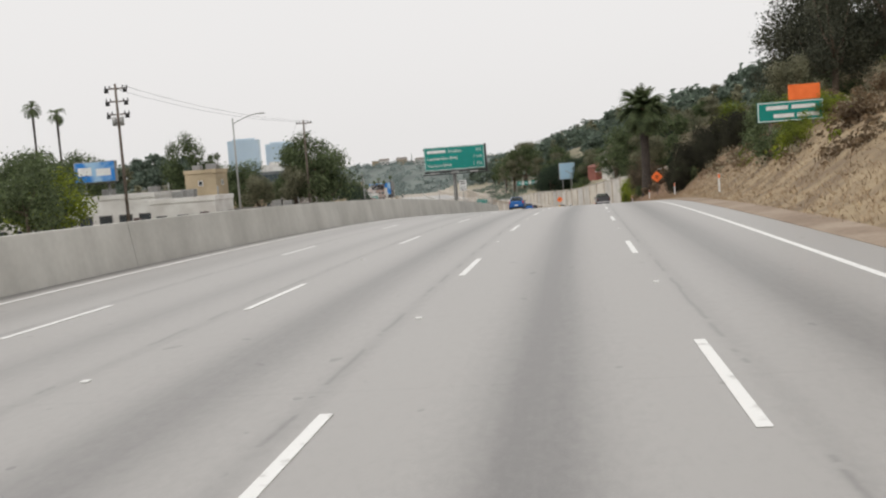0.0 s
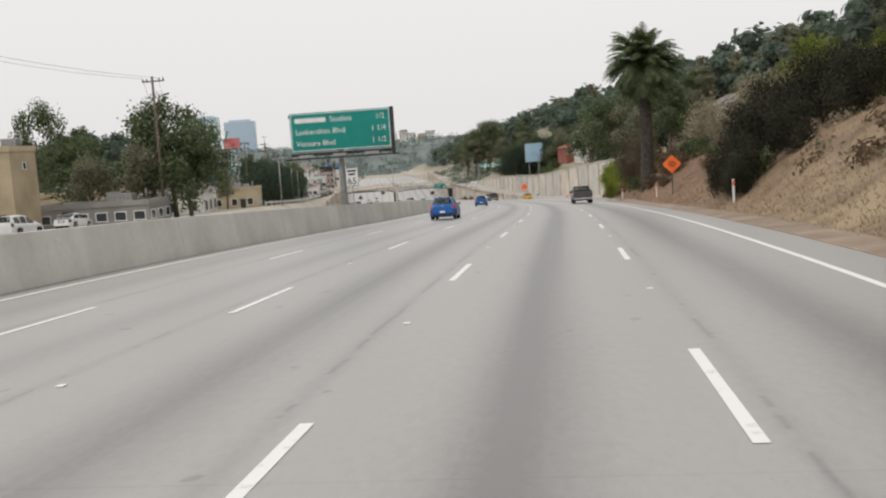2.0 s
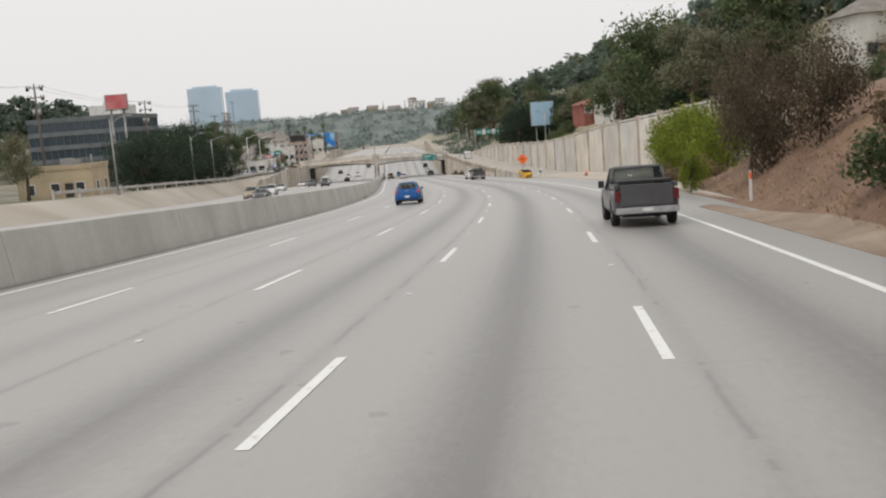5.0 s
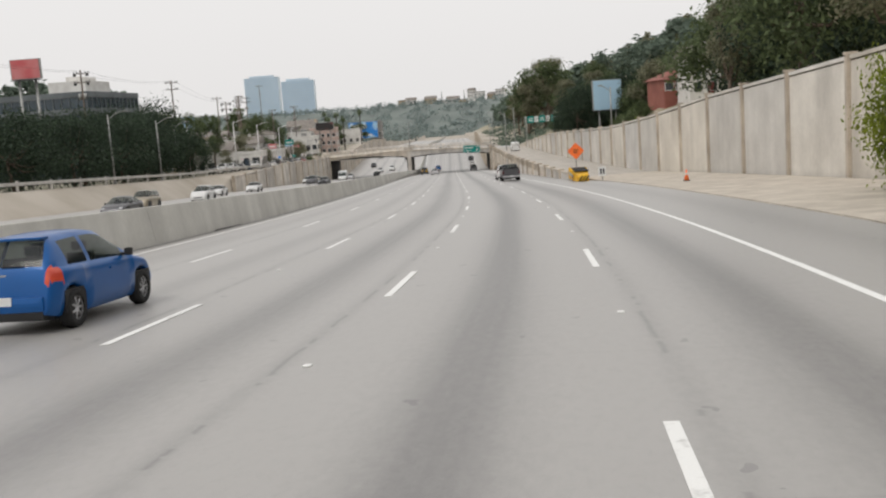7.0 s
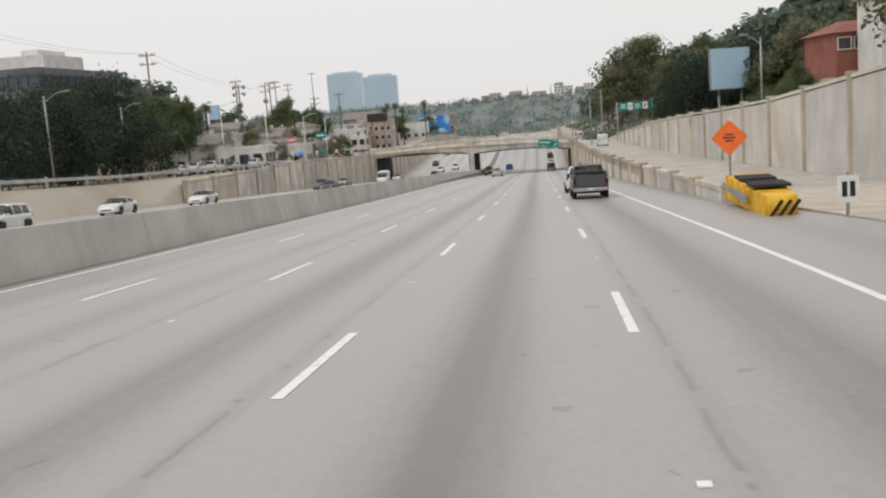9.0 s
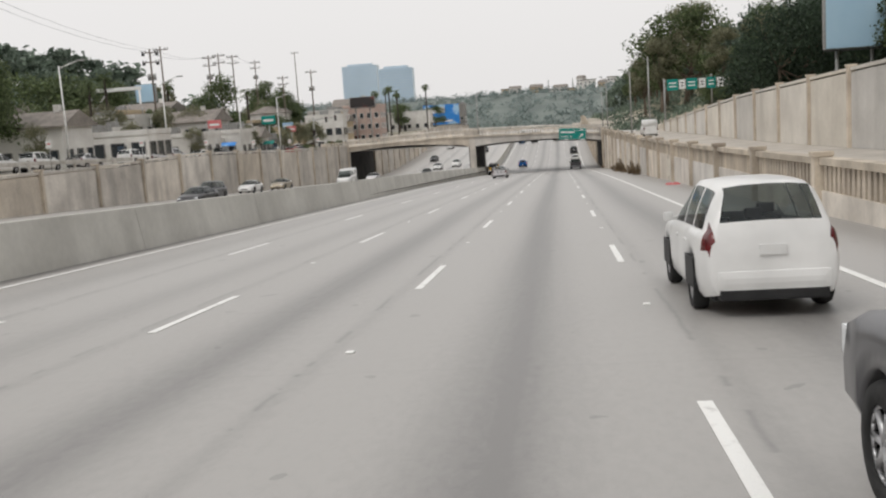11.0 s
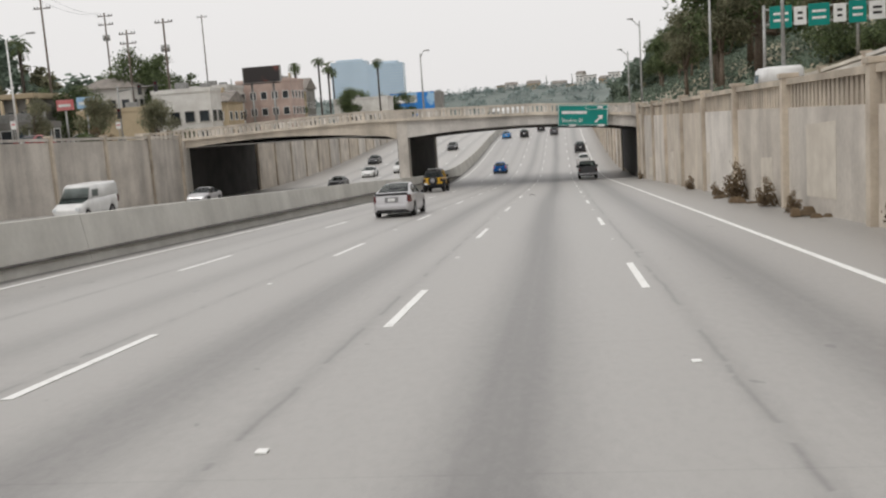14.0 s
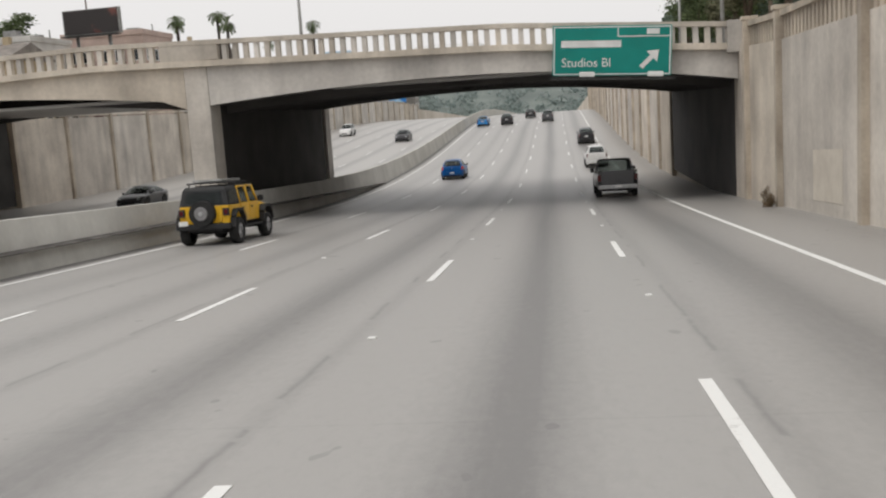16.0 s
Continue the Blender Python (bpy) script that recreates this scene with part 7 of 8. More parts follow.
def car(s, u, h, label, col, kind="sedan", turn=0.0, name="car", L=4.5, W=1.78, H=1.46, group=""):
    m = at(s, u, h, turn) @ pose(0, 0, 0, math.degrees(np.interp(s, SS, RG)) * (1 if abs(turn) < 90 else -1))
    key = (kind, col.name, L, W, H)
    if key in CARS:
        g = copy_thing(CARS[key], m)
        g.name = name
        g["label"] = label
        if "group" in g:
            del g["group"]
        return tagged(g, group=group)
    g = CARS[key] = thing(name, label, "car", m, group=group)
    yr, yf, r, zk = shell(g, kind, L, W, H, col)
    belt = SHAPES[kind]["belt"]
    part("underbody", boxed(-W / 2 + .2, W / 2 - .2, -L / 2 + .25, L / 2 - .3, .19, .6), M_TRIM, g)
    for nm, x, y, w in (("front_seat", -.36, .02 * L, .24), ("front_seat", .36, .02 * L, .24), ("rear_seat", 0, -.2 * L, .56)):
        bm = boxed(x - w, x + w, y - .1, y + .45, .5, .66, bevel=.05)
        block(bm, x - w * .92, x + w * .92, y - .2, y - .06, .6, 1.12 * zk, bevel=.05)
        block(bm, x - .12, x + .12, y - .2, y - .1, 1.15 * zk, 1.3 * zk, bevel=.03)
        part(nm, bm, M_TRIM, g, "dark cloth seat")
    for x in (-W / 2 + .105, W / 2 - .105):
        for y in (yr, yf):
            wheel(g, x, y, r)
            part("wheel_well", boxed(x - .12, x + .06 if x < 0 else x + .12, y - r * 1.1, y + r * 1.1, r * .9, r * 2.0) if x < 0 else boxed(x - .06, x + .12 - .04, y - r * 1.1, y + r * 1.1, r * .9, r * 2.0), M_TRIM, g)
    for sg in (-1, 1):
        x = sg * W / 2
        part("head_lamp", boxed(min(x * .58, x * .84), max(x * .58, x * .84), .415 * L, .478 * L, .60 * zk, .76 * zk, bevel=.05), M_HEAD, g, "clear head lamp")
        bm = bmesh.new()
        block(bm, min(x * .97, x * 1.12), max(x * .97, x * 1.12), .16 * L, .16 * L + .11, belt[1] * zk + .02, belt[1] * zk + .16, bevel=.04)
        block(bm, min(x * .88, x * .98), max(x * .88, x * .98), .165 * L, .165 * L + .06, belt[1] * zk + .03, belt[1] * zk + .08)
        part("mirror", bm, M_TRIM if kind != "suv" else col, g)
        for y in ((.0,) if kind == "hatch" else (.0, -.2)):
            part("door_handle", boxed(min(x * .978, x * 1.004), max(x * .978, x * 1.004), y * L, y * L + .16, belt[0] * zk - .2, belt[0] * zk - .165, bevel=.006), col, g)
    part("rear_bumper", boxed(-W / 2 * .78, W / 2 * .78, -L / 2 - .045, -L / 2 + .35, .34, .60 * zk, bevel=.1), col, g)
    part("rear_valance", boxed(-W / 2 * .74, W / 2 * .74, -L / 2 - .02, -L / 2 + .2, .22, .36, bevel=.03), M_TRIM, g)
    part("front_bumper", boxed(-W / 2 * .78, W / 2 * .78, L / 2 - .3, L / 2 + .03, .26, .5, bevel=.08), col, g)
    part("grille", boxed(-.42, .42, L / 2 - .06, L / 2 + .036, .40, .5, bevel=.01), M_TRIM, g)
    zp = {"hatch": .47, "sedan": .72, "suv": .78}[kind] * zk
    y0 = -L / 2 - (.056 if kind == "hatch" else .012)
    part("number_plate", boxed(-.16, .16, y0, y0 + .03, zp, zp + .13, bevel=.004), M_SIGN_WHITE, g, "white number plate")
    if kind == "hatch":
        part("rear_spoiler", boxed(-W / 2 * .60, W / 2 * .60, -.405 * L, -.345 * L, 1.435 * zk, 1.475 * zk, bevel=.015), col, g)
        part("badge", boxed(-.05, .05, -.482 * L, -.47 * L, .90 * zk, .94 * zk, bevel=.008), M_RIM, g, "small chrome badge")
        part("rear_wiper", boxed(-.03, .32, -.474 * L, -.462 * L, 1.045 * zk, 1.065 * zk), M_TRIM, g)
    if kind == "sedan":
        part("rear_spoiler", boxed(-W / 2 * .80, W / 2 * .80, -.499 * L, -.462 * L, 1.005 * zk, 1.075 * zk, bevel=.02), M_TRIM, g, "black strip across the boot lid")
        part("plate_recess", boxed(-.3, .3, -L / 2 - .004, -L / 2 + .06, .66 * zk, .90 * zk, bevel=.02), M_GREYTRIM, g, "grey plate recess")
        for sg in (-1, 1):
            part("window_trim", boxed(min(sg * W / 2 * .885, sg * W / 2 * .93), max(sg * W / 2 * .885, sg * W / 2 * .93), -.30 * L, .17 * L, .985 * zk, 1.005 * zk), M_RIM, g, "thin chrome strip")
    return g


def pickup(s, u, h, label, col, load=None, turn=0.0, name="pickup_truck"):
    g = thing(name, label, "pickup truck", at(s, u, h, turn) @ pose(0, 0, 0, math.degrees(np.interp(s, SS, RG)) * (1 if abs(turn) < 90 else -1)))
    L, W, r = 5.6, 1.95, .38
    yr, yf = -1.65, 1.8

    def belt(y):
        return float(np.interp(y, [-2.8, -2.78, 1.2, 2.3, 2.75, 2.8], [1.12, 1.14, 1.12, 1.08, .95, .8]))
    part("body", lower_body(L, W, belt, 1.1, 1.0, r, yr, yf, ground=.4), col, g)
    part("underbody", boxed(-.7, .7, -2.6, 2.5, .3, .7), M_TRIM, g)
    bw, tw = W / 2 * .92, W / 2 * .76
    base = [(-bw, -.65), (bw, -.65), (bw, 1.0), (bw * .9, 1.45), (-bw * .9, 1.45), (-bw, 1.0)]
    topr = [(-tw, -.5), (tw, -.5), (tw, .5), (tw * .94, .72), (-tw * .94, .72), (-tw, .5)]
    part("glasshouse", loft([[(x, y, 1.08) for x, y in base], [(x, y, 1.74) for x, y in topr]]), M_CARGLASS, g, "dark tinted glass")
    part("roof", loft([[(x * 1.03, y * 1.02, 1.72) for x, y in topr], [(x * 1.03, y * 1.02, 1.77) for x, y in topr], [(x * .88, y * .9, 1.81) for x, y in topr]]), col, g)
    pil = bmesh.new()
    for a, b in zip(base, topr):
        rod(pil, (*a, 1.08), (*b, 1.75), .05, .045, 6)
    part("pillars", pil, col, g)
    part("bed_floor", boxed(-.78, .78, -2.7, -.72, 1.145, 1.16), M_TRIM, g)
    for sg in (-1, 1):
        part("bed_rail", boxed(min(sg * .8, sg * .93), max(sg * .8, sg * .93), -2.74, -.7, 1.15, 1.28, bevel=.02), col, g)
        part("tail_lamp", boxed(min(sg * .78, sg * .94), max(sg * .78, sg * .94), -2.84, -2.72, .78, 1.1, bevel=.02), M_TAIL, g, "red tail lamp")
        part("head_lamp", boxed(min(sg * .6, sg * .9), max(sg * .6, sg * .9), 2.6, 2.8, .72, .92, bevel=.03), M_HEAD, g, "clear head lamp")
        part("mirror", boxed(min(sg * .95, sg * 1.14), max(sg * .95, sg * 1.14), .95, 1.05, 1.12, 1.36, bevel=.03), M_TRIM, g)
    part("tailgate", boxed(-.76, .76, -2.85, -2.76, .66, 1.27, bevel=.02), col, g)
    part("rear_bumper", boxed(-.92, .92, -2.98, -2.8, .42, .6, bevel=.03), M_RIM, g, "chrome rear bumper")
    part("number_plate", boxed(-.16, .16, -2.995, -2.985, .48, .58), M_SIGN_WHITE, g, "white number plate")
    for x in (-W / 2 + .12, W / 2 - .12):
        for y in (yr, yf):
            wheel(g, x, y, r, .24)
    if load:
        part("bed_cover", boxed(-.8, .8, -2.7, -.74, 1.29, load, bevel=.08), M_TRIM, g, "dark bed cover")
    return g


def flare(sg, y, r, x0, x1, thick=.09):
    """A square-shouldered arch over a wheel."""
    bm = bmesh.new()
    pts = [(y - r * 1.2, .55), (y - r * 1.08, r + .42), (y - r * .6, r * 2 + .19), (y + r * .6, r * 2 + .19), (y + r * 1.08, r + .42), (y + r * 1.2, .55)]
    for (ya, za), (yb, zb) in zip(pts, pts[1:]):
        d = Vector((0, yb - ya, zb - za)).normalized()
        nrm = Vector((0, -d.z, d.y)) * thick
        c = [(ya, za), (yb, zb), (yb + nrm.y, zb + nrm.z), (ya + nrm.y, za + nrm.z)]
        prism(bm, c, min(sg * x0, sg * x1), max(sg * x0, sg * x1))
    return bm


def offroader(s, u):
    g = thing("off_road_car", "yellow four-door off-road car with black hardtop", "car", at(s, u, 0) @ pose(0, 0, 0, math.degrees(np.interp(s, SS, RG))))
    W, belt = 1.60, 1.25
    part("body", boxed(-W / 2, W / 2, -2.05, .98, .66, belt, bevel=.05), P_YELLOW, g)
    hood = loft([[(-.78, .97, .72), (.78, .97, .72), (.78, .97, 1.2), (.6, .97, 1.27), (-.6, .97, 1.27), (-.78, .97, 1.2)], [(-.66, 2.1, .72), (.66, 2.1, .72), (.66, 2.1, 1.13), (.52, 2.1, 1.19), (-.52, 2.1, 1.19), (-.66, 2.1, 1.13)], [(-.64, 2.2, .74), (.64, 2.2, .74), (.64, 2.2, 1.08), (.5, 2.2, 1.13), (-.5, 2.2, 1.13), (-.64, 2.2, 1.08)]])
    part("hood", hood, P_YELLOW, g)
    part("chassis", boxed(-.55, .55, -2.1, 2.2, .45, .68, bevel=.03), M_TRIM, g)
    part("axle", rod(bmesh.new(), (-.7, -1.42, .42), (.7, -1.42, .42), .08, .08, 10), M_TRIM, g)
    part("axle", rod(bmesh.new(), (-.7, 1.52, .42), (.7, 1.52, .42), .08, .08, 10), M_TRIM, g)
    for sg in (-1, 1):
        lo, hi = lambda a, b: min(sg * a, sg * b), lambda a, b: max(sg * a, sg * b)
        for y in (-1.42, 1.52):
            part("fender", flare(sg, y, .42, .72, .96), M_TRIM, g, "black wheel arch")
            wheel(g, sg * .80, y, .42, .29)
        for y0, y1 in ((-.92, -.08), (-.04, .86)):
            door = part("door", boxed(lo(.79, .825), hi(.79, .825), y0, y1, .72, belt + .02, bevel=.015), P_YELLOW, g)
            part("door_handle", boxed(lo(.826, .85), hi(.826, .85), y0 + .08, y0 + .24, 1.08, 1.13, bevel=.01), M_TRIM, door)
            fr = bmesh.new()
            lean = .12
            for y in (y0 + .03, y1 - .03):
                t = y - (.22 if y1 > .5 and y > .5 else 0)
                rod(fr, (sg * .79, y, belt), (sg * (.79 - lean), t, 1.80), .035, .035, 6)
            rod(fr, (sg * (.79 - lean), y0 + .03, 1.80), (sg * (.79 - lean), y1 - (.25 if y1 > .5 else .03), 1.80), .035, .035, 6)
            part("window_frame", fr, P_YELLOW, door)
            gl = bmesh.new()
            e = .22 if y1 > .5 else 0
            vs = [gl.verts.new(v) for v in ((sg * .785, y0 + .05, belt), (sg * .785, y1 - .05, belt), (sg * .672, y1 - .05 - e, 1.78), (sg * .672, y0 + .05, 1.78))]
            gl.faces.new(vs)
            bmesh.ops.solidify(gl, geom=gl.faces[:], thickness=.012)
            part("side_window", gl, M_CARGLASS, door, "dark side glass")
        part("side_step", boxed(lo(.72, .92), hi(.72, .92), -.95, .95, .48, .55, bevel=.02), M_TRIM, g)
        part("tail_lamp", boxed(lo(.62, .82), hi(.62, .82), -2.11, -2.04, .93, 1.16, bevel=.02), M_TRIM, g, "square black-rimmed tail lamp")
        part("lamp_lens", boxed(lo(.67, .77), hi(.67, .77), -2.122, -2.111, .98, 1.11, bevel=.004), M_TAIL, g, "red lamp lens")
        part("mirror", boxed(lo(.84, 1.04), hi(.84, 1.04), .74, .82, 1.26, 1.46, bevel=.04), M_TRIM, g)
        part("windscreen_post", rod(bmesh.new(), (sg * .76, .96, belt), (sg * .66, .68, 1.82), .04, .035, 6), P_YELLOW, g)
        part("head_lamp", rod(bmesh.new(), (sg * .46, 2.2, .95), (sg * .46, 2.23, .95), .1, .1, 14), M_HEAD, g)
    top = loft([[(-.79, -2.04, belt), (.79, -2.04, belt), (.79, -.96, belt), (-.79, -.96, belt)], [(-.70, -1.93, 1.74), (.70, -1.93, 1.74), (.70, -.96, 1.74), (-.70, -.96, 1.74)], [(-.62, -1.86, 1.84), (.62, -1.86, 1.84), (.62, -.96, 1.84), (-.62, -.96, 1.84)]])
    for fc in top.faces:
        fc.smooth = False
    part("hardtop", top, M_TRIM, g, "black hardtop")
    rear = bmesh.new()
    rear.faces.new([rear.verts.new(v) for v in ((-.62, -2.04, 1.30), (.62, -2.04, 1.30), (.56, -1.955, 1.69), (-.56, -1.955, 1.69))])
    bmesh.ops.solidify(rear, geom=rear.faces[:], thickness=.02)
    part("rear_window", rear, M_CARGLASS, g, "dark rear glass")
    for sg in (-1, 1):
        q = bmesh.new()
        q.faces.new([q.verts.new(v) for v in ((sg * .795, -1.85, 1.32), (sg * .795, -1.05, 1.32), (sg * .725, -1.05, 1.68), (sg * .725, -1.8, 1.68))])
        bmesh.ops.solidify(q, geom=q.faces[:], thickness=.012)
        part("quarter_window", q, M_CARGLASS, g, "dark quarter glass")
    part("roof_panel", boxed(-.68, .68, -.955, .66, 1.80, 1.87, bevel=.03), M_TRIM, g)
    ws = bmesh.new()
    ws.faces.new([ws.verts.new(v) for v in ((-.72, .95, belt), (.72, .95, belt), (.63, .69, 1.78), (-.63, .69, 1.78))])
    bmesh.ops.solidify(ws, geom=ws.faces[:], thickness=.012)
    part("windscreen", ws, M_CARGLASS, g)
    rack = bmesh.new()
    for x in (-.6, .6):
        rod(rack, (x, -1.75, 1.95), (x, .4, 1.95), .025, n=6)
        for y in (-1.6, -.6, .3):
            rod(rack, (x, y, 1.84), (x, y, 1.95), .02, n=6)
    for y in (-1.6, -.95, -.3, .3):
        rod(rack, (-.6, y, 1.95), (.6, y, 1.95), .02, n=6)
    part("roof_rack", rack, M_TRIM, g, "black tube roof rack")
    part("roof_load", boxed(-.5, .45, -1.55, .25, 1.98, 2.06, bevel=.03), M_STEEL, g, "flat grey load on the rack")
    sp = part("spare_wheel", rod(bmesh.new(), (0, -2.08, 1.02), (0, -2.34, 1.02), .41, .39, 24), M_TYRE, g, "black spare wheel")
    part("spare_rim", rod(bmesh.new(), (0, -2.345, 1.02), (0, -2.36, 1.02), .22, .2, 16), M_GREYTRIM, sp, "dark grey rim")
    part("hub_cap", rod(bmesh.new(), (0, -2.361, 1.02), (0, -2.375, 1.02), .08, .07, 12), M_RIM, sp)
    part("tailgate", boxed(-.58, .58, -2.085, -2.052, .72, belt - .02, bevel=.02), P_YELLOW, g)
    part("rear_bumper", boxed(-.85, .85, -2.26, -2.06, .52, .70, bevel=.04), M_TRIM, g)
    part("number_plate", boxed(-.76, -.47, -2.275, -2.262, .66, .81), M_SIGN_WHITE, g, "white number plate")
    part("front_bumper", boxed(-.85, .85, 2.2, 2.38, .52, .70, bevel=.04), M_TRIM, g)


def van(s, u, h, label, col, turn=0.0, L=5.4, H=2.2, trim=None):
    g = thing("van", label, "van", at(s, u, h, turn))
    W, r = 1.95, .35

    def belt(y):
        return float(np.interp(y, [-L / 2, -L / 2 + .04, L / 2 - 1.4, L / 2 - .7, L / 2 - .1, L / 2], [1.3, 1.35, 1.3, 1.1, .85, .7]))
    part("body", lower_body(L, W, belt, 1.2, 1.0, r, -L * .3, L * .32, ground=.25), col, g)
    part("underbody", boxed(-.7, .7, -L / 2 + .3, L / 2 - .4, .22, .6), M_TRIM, g)
    part("upper_body", loft([[(-.93, -L / 2 + .02, 1.28), (.93, -L / 2 + .02, 1.28), (.93, L / 2 - 1.3, 1.28), (-.93, L / 2 - 1.3, 1.28)], [(-.9, -L / 2 + .08, H - .15), (.9, -L / 2 + .08, H - .15), (.9, L / 2 - 1.75, H - .15), (-.9, L / 2 - 1.75, H - .15)], [(-.78, -L / 2 + .2, H), (.78, -L / 2 + .2, H), (.78, L / 2 - 1.95, H), (-.78, L / 2 - 1.95, H)]]), col, g)
    part("windscreen", loft([[(-.88, L / 2 - 1.29, 1.27), (.88, L / 2 - 1.29, 1.27), (.8, L / 2 - .68, 1.1), (-.8, L / 2 - .68, 1.1)], [(-.84, L / 2 - 1.74, H - .2), (.84, L / 2 - 1.74, H - .2), (.8, L / 2 - 1.66, H - .22), (-.8, L / 2 - 1.66, H - .22)]]), M_CARGLASS, g, "dark windscreen")
    for sg in (-1, 1):
        part("side_window", boxed(min(sg * .90, sg * .935), max(sg * .90, sg * .935), L / 2 - 2.6, L / 2 - 1.8, 1.4, H - .35, bevel=.01), M_CARGLASS, g)
        part("head_lamp", boxed(min(sg * .6, sg * .9), max(sg * .6, sg * .9), L / 2 - .25, L / 2, .65, .85, bevel=.03), M_HEAD, g)
        part("tail_lamp", boxed(min(sg * .82, sg * .94), max(sg * .82, sg * .94), -L / 2 - .02, -L / 2 + .08, .8, 1.25, bevel=.02), M_TAIL, g)
    if trim:
        part("side_stripe", boxed(-.99, .99, -L / 2 + .3, L / 2 - 1.6, .8, 1.1, bevel=.02), trim, g, "red side stripe")
    for x in (-W / 2 + .12, W / 2 - .12):
        for y in (-L * .3, L * .32):
            wheel(g, x, y, r, .22)


car(108.1, -8.0, 0, "blue three-door hatchback with red tail lamps", P_BLUE, "hatch", name="blue_hatchback", L=3.80, W=1.69, H=1.50)
car(386.9, -7.43, 0, "silver saloon with sloping rear window", P_SILVER, "sedan", name="silver_saloon", L=4.75, W=1.80, H=1.52)
offroader(427.9, -11.05)
pickup(446.2, 2.75, 0, "dark grey pickup truck in the slow lane", P_GREY)
car(179.8, -7.95, 0, "royal blue hatchback in a middle lane", P_BLUE, "hatch", name="blue_hatchback", L=3.80, W=1.69, H=1.50)
pickup(270, 2.75, 0, "dark pickup truck with a covered bed", P_GREY, load=1.5)
pickup(146, 2.95, 0, "dark grey pickup truck near the palm", P_GREY, load=1.4)
for s, u, col, kind, label in ((280.6, 2.6, P_WHITE, "suv", "white off-roader beside the ramp wall"), (471.9, -8.0, P_BLUE, "hatch", "blue hatchback beyond the bridge"), (547, -11.0, P_LBLUE, "sedan", "light blue saloon beyond the bridge"), (476.4, 3.1, P_WHITE, "suv", "white off-roader beyond the bridge"), (505, 3.3, P_BLACK, "suv", "black off-roader beyond the bridge"), (547, -7.3, P_BLACK, "suv", "dark off-roader far along the road"), (550, -1.1, P_GREY, "suv", "grey off-roader far along the road"), (566, -4.2, P_BLACK, "sedan", "black saloon far along the road")):
    car(s, u, 0, label, col, kind, H=1.5 if kind != "suv" else 1.72, L=3.8 if kind == "hatch" else 4.5)
for s, u, col, kind, label in ((232, -27, P_GREY, "sedan", "grey oncoming saloon on the far carriageway"), (248, -30.5, P_TAN, "suv", "tan oncoming off-roader on the far carriageway"), (266, -30, P_WHITE, "suv", "white oncoming off-roader on the far carriageway"), (291, -34.5, P_WHITE, "sedan", "white oncoming saloon near the wall"), (307, -33, P_WHITE, "sedan", "white oncoming saloon in the far lane"), (333, -26, P_BLACK, "sedan", "black oncoming saloon on the far carriageway"), (346, -30, P_GREY, "suv", "dark oncoming off-roader on the far carriageway"),
                               (371, -34.6, P_WHITE, "sedan", "white oncoming saloon beside the wall"), (381, -34, P_TAN, "sedan", "tan oncoming saloon on the far carriageway"), (424, -31, P_SILVER, "sedan", "silver oncoming saloon near the bridge"), (456, -26.5, P_GREY, "sedan", "grey oncoming saloon under the bridge"), (478, -27, P_WHITE, "sedan", "white oncoming saloon past the bridge"), (484, -23.5, P_WHITE, "suv", "white oncoming off-roader past the bridge"), (503, -31, P_BLACK, "sedan", "black oncoming saloon past the bridge"), (524, -20, P_BLACK, "sedan", "black oncoming saloon far off"), (540, -31, P_WHITE, "suv", "white oncoming off-roader far off")):
    car(s, u, .012 * (-u - 14), label, col, kind, turn=180, H=1.46 if kind == "sedan" else 1.72, group="oncoming traffic")
van(402, -30.5, .22, "white oncoming delivery van near the bridge", P_WHITE, turn=180)
van(400, 12.2, bench(400) + .04, "pale delivery van on the ramp road", P_WHITE)
van(BRIDGE + 8, -6, 5.73, "white and red van crossing the bridge", P_WHITE, turn=88, trim=M_RED_AD)
for s, u, col, kind, label in ((372, -43.6, P_SILVER, "suv", "silver off-roader parked on the upper street"), (380, -43.6, P_WHITE, "sedan", "white saloon parked on the upper street"), (388, -43.6, P_BLACK, "suv", "black off-roader parked on the upper street"), (428, -43.4, P_SILVER, "sedan", "silver saloon parked by the shops"), (434, -46, P_WHITE, "suv", "white off-roader parked by the shops"), (338, -44.4, P_WHITE, "suv", "white off-roader parked by the hedge"), (331, -44.4, P_WHITE, "sedan", "white saloon parked by the hedge"), (345, -44.6, P_WHITE, "suv", "white car parked on the upper street"), (353, -44.6, P_SILVER, "sedan", "silver car parked on the upper street"), (398, -42.5, P_BLACK, "sedan", "black car parked on the upper street"), (408, -42.5, P_WHITE, "sedan", "white car parked before the houses"), (418, -42.5, P_RED, "sedan", "red car parked before the houses"), (128, -44, P_WHITE, "sedan", "white car parked by the low shed"), (100, -40.5, P_SILVER, "sedan", "silver car parked beside the freeway"), (112, -40.5, P_WHITE, "suv", "white off-roader parked beside the freeway")):
    car(s, u, terrain(s, u) + .02, label, col, kind, H=1.46 if kind == "sedan" else 1.7)

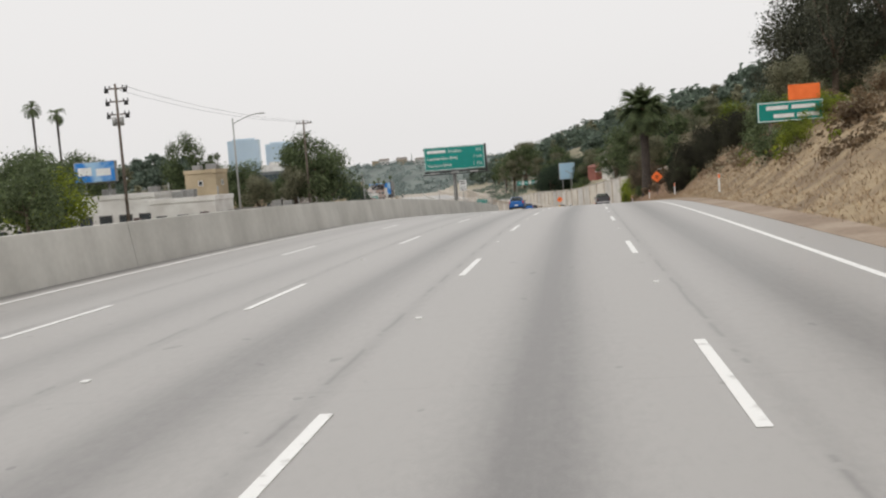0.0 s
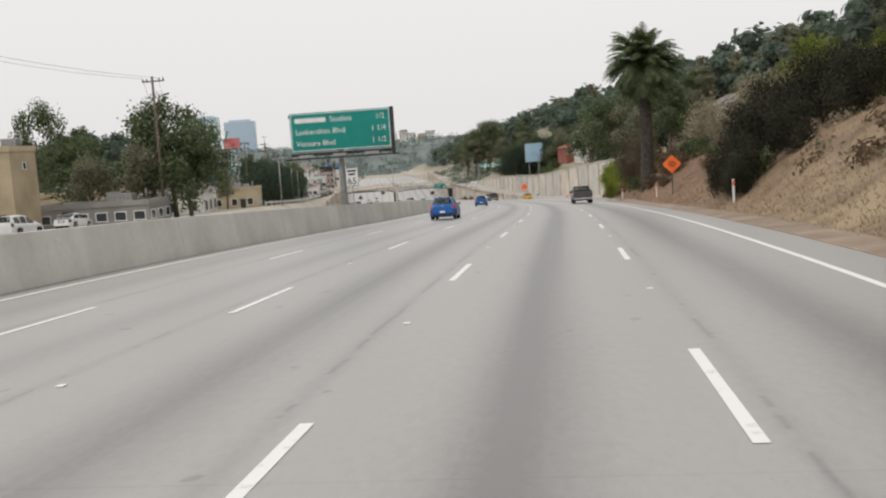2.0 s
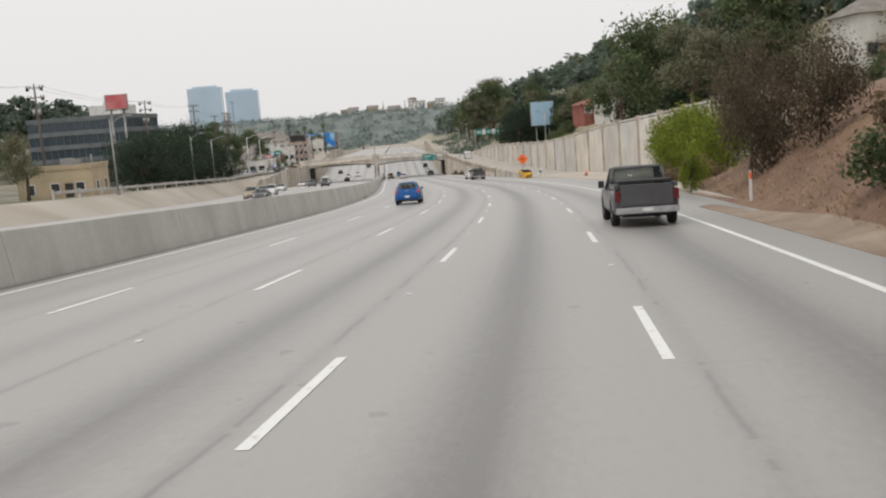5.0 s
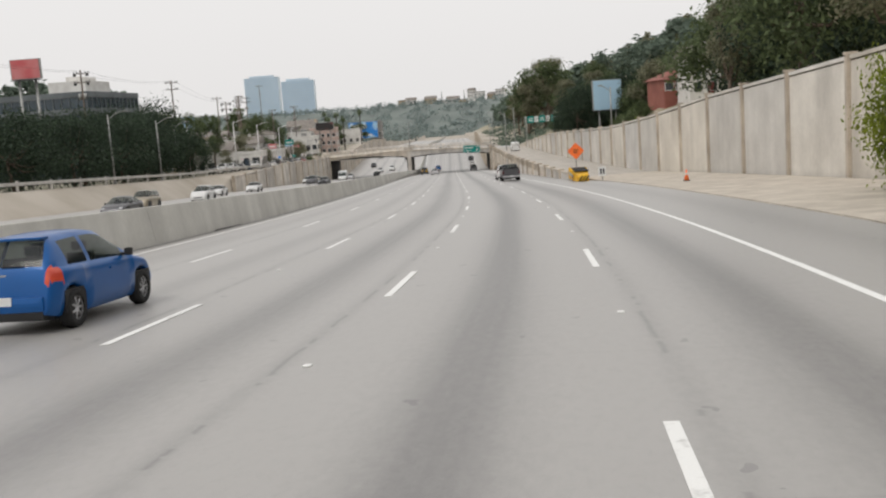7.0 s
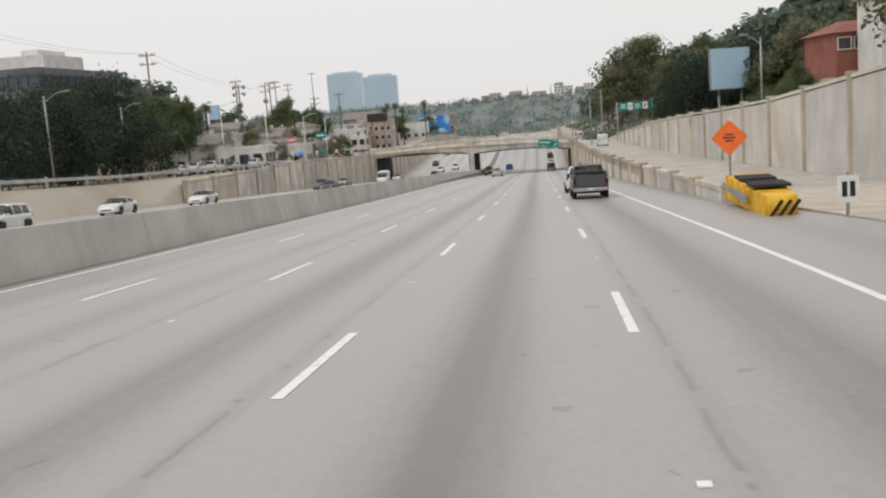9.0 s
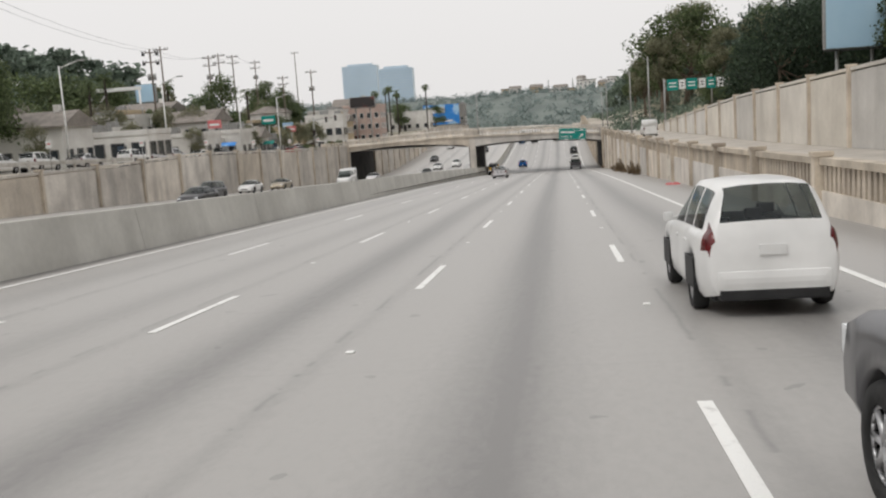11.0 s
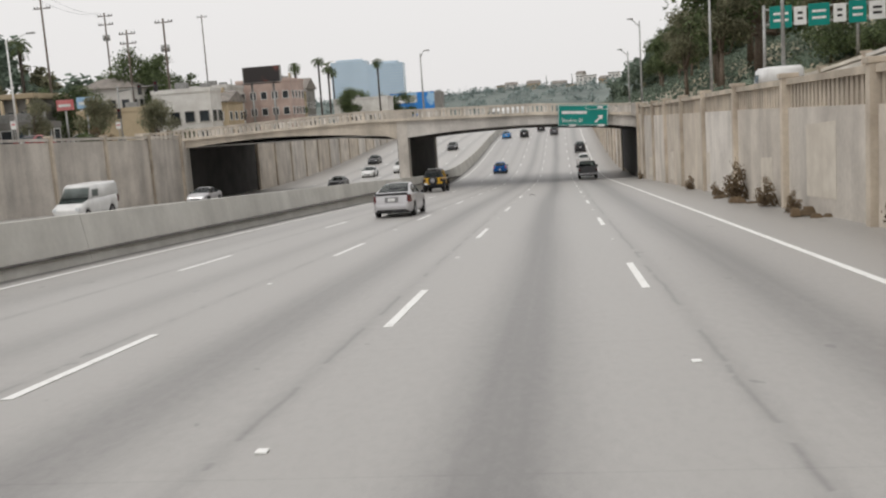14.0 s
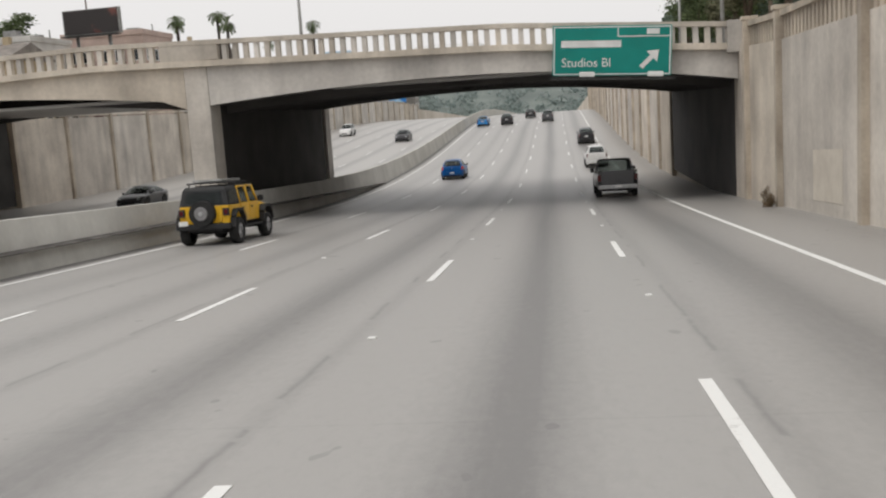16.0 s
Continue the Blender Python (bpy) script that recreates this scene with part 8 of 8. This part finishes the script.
# more of the crowded left street: cars nose to tail at the kerb, street trees, sign posts, bins
rs = random.Random(77)
taken = [331, 338, 345, 353, 372, 380, 388, 398, 408, 418, 428, 434]
for s in np.arange(336, 437, 4.9):
    if min(abs(s - q) for q in taken) < 5.2:
        continue
    kind = rs.choice(("sedan", "suv"))
    colour, word = rs.choice(((P_WHITE, "white"), (P_SILVER, "silver"), (P_WHITE, "white"), (P_GREY, "dark grey"), (P_BLACK, "black")))
    car(float(s), -43.2, terrain(float(s), -43.2) + .02, word + (" saloon" if kind == "sedan" else " off-roader") + " parked at the kerb of the upper street", colour, kind, H=1.46 if kind == "sedan" else 1.7)
for s, u, ht, key in ((348, -46.2, 4.5, "airy"), (365, -45.4, 5.0, "airy"), (383, -45.2, 4.6, "airy"), (405, -45.6, 5.4, "olive"), (423, -45.4, 5.0, "airy"), (438, -47, 6.0, "olive"), (394, -55, 8.5, "tall_b"), (415, -61, 10, "tall_b"), (368, -62, 9, "broad"), (448, -54, 8, "broad")):
    plant(key, s, u, ht)
for s, u, ht in ((390, -62, 11), (398, -63.5, 12.5), (426, -66, 13), (444, -58, 12)):
    palm(s, u, left_rise(s), ht, 1.5, "slender fan palm with a small round crown", skirt=False, trunk=.18, seed=int(s), count=36)
for s in (342, 360, 378, 396, 414, 432):
    g = thing("parking_sign", "small white parking sign on a thin steel post", "sign", at(s, -41.9, left_rise(s)))
    part("post", rod(bmesh.new(), (0, 0, -.4), (0, 0, 2.6), .035, .035, 8), M_STEEL, g)
    part("plate", boxed(-.24, .24, -.06, -.04, 1.9, 2.55, bevel=.008), M_SIGN_WHITE, g)
    part("word_bar", boxed(-.15, .15, -.068, -.061, 2.2, 2.32), M_RED_AD, g, "red word bar")
for s, u in ((351, -45.0), (374, -45.0), (401, -45.2), (420, -45.2)):
    g = thing("street_lamp", "tall pale steel street lamp on the upper street", "street lamp", at(s, u, left_rise(s)))
    part("pole", rod(bmesh.new(), (0, 0, -.4), (0, 0, 9.5), .11, .07, 8), M_SIGN_WHITE, g)
    part("arm", rod(bmesh.new(), (0, 0, 9.3), (2.0, 0, 9.9), .05, .04, 6), M_SIGN_WHITE, g)
    part("lamp_head", boxed(1.9, 2.6, -.12, .12, 9.82, 9.96, bevel=.03), M_STEEL, g)


def traffic_signal(s, u, h):
    g = thing("traffic_signal", "traffic signal with dark heads on a mast arm", "traffic signal", at(s, u, h))
    part("pole", rod(bmesh.new(), (0, 0, -.3), (0, 0, 6.2), .12, .09, 10), M_STEEL, g)
    part("arm", rod(bmesh.new(), (0, 0, 5.7), (4.2, 0, 6.1), .07, .05, 8), M_STEEL, g)
    for x, z in ((2.4, 5.2), (4.1, 5.4), (0.0, 3.0)):
        head = part("signal_head", boxed(x - .18, x + .18, -.32, -.1, z, z + 1.0, bevel=.03), M_DARKSTEEL, g, "dark signal head")
        part("lens", rod(bmesh.new(), (x, -.325, z + .82), (x, -.335, z + .82), .1, .1, 12), M_TAIL, head, "red lens")


traffic_signal(436, -43.5, left_rise(436))


def tyre_scrap(s, u):
    """A curled strip of tread lying on the lane."""
    g = thing("tyre_scrap", "curled black strip of torn tyre tread on the road", "debris", at(s, u, 0, 12, .6))
    bm = bmesh.new()
    rings = []
    for i in range(13):
        a = i / 12
        x, z = -.25 + .5 * a, .012 + .11 * math.sin(math.pi * min(1, a * 1.15)) ** 2 * (1 - .4 * a)
        half = .07 + .025 * math.sin(i * 2.1)
        rings.append([bm.verts.new(p) for p in ((x, -half, z), (x, half, z + .01), (x, half, z + .028), (x, -half, z + .018))])
    for p, q in zip(rings, rings[1:]):
        for j in range(4):
            bm.faces.new((p[j], p[(j + 1) % 4], q[(j + 1) % 4], q[j]))
    bm.faces.new(rings[0][::-1])
    bm.faces.new(rings[-1])
    bmesh.ops.recalc_face_normals(bm, faces=bm.faces)
    part("tread", bm, M_RUBBER, g)


tyre_scrap(402.6, -1.82)
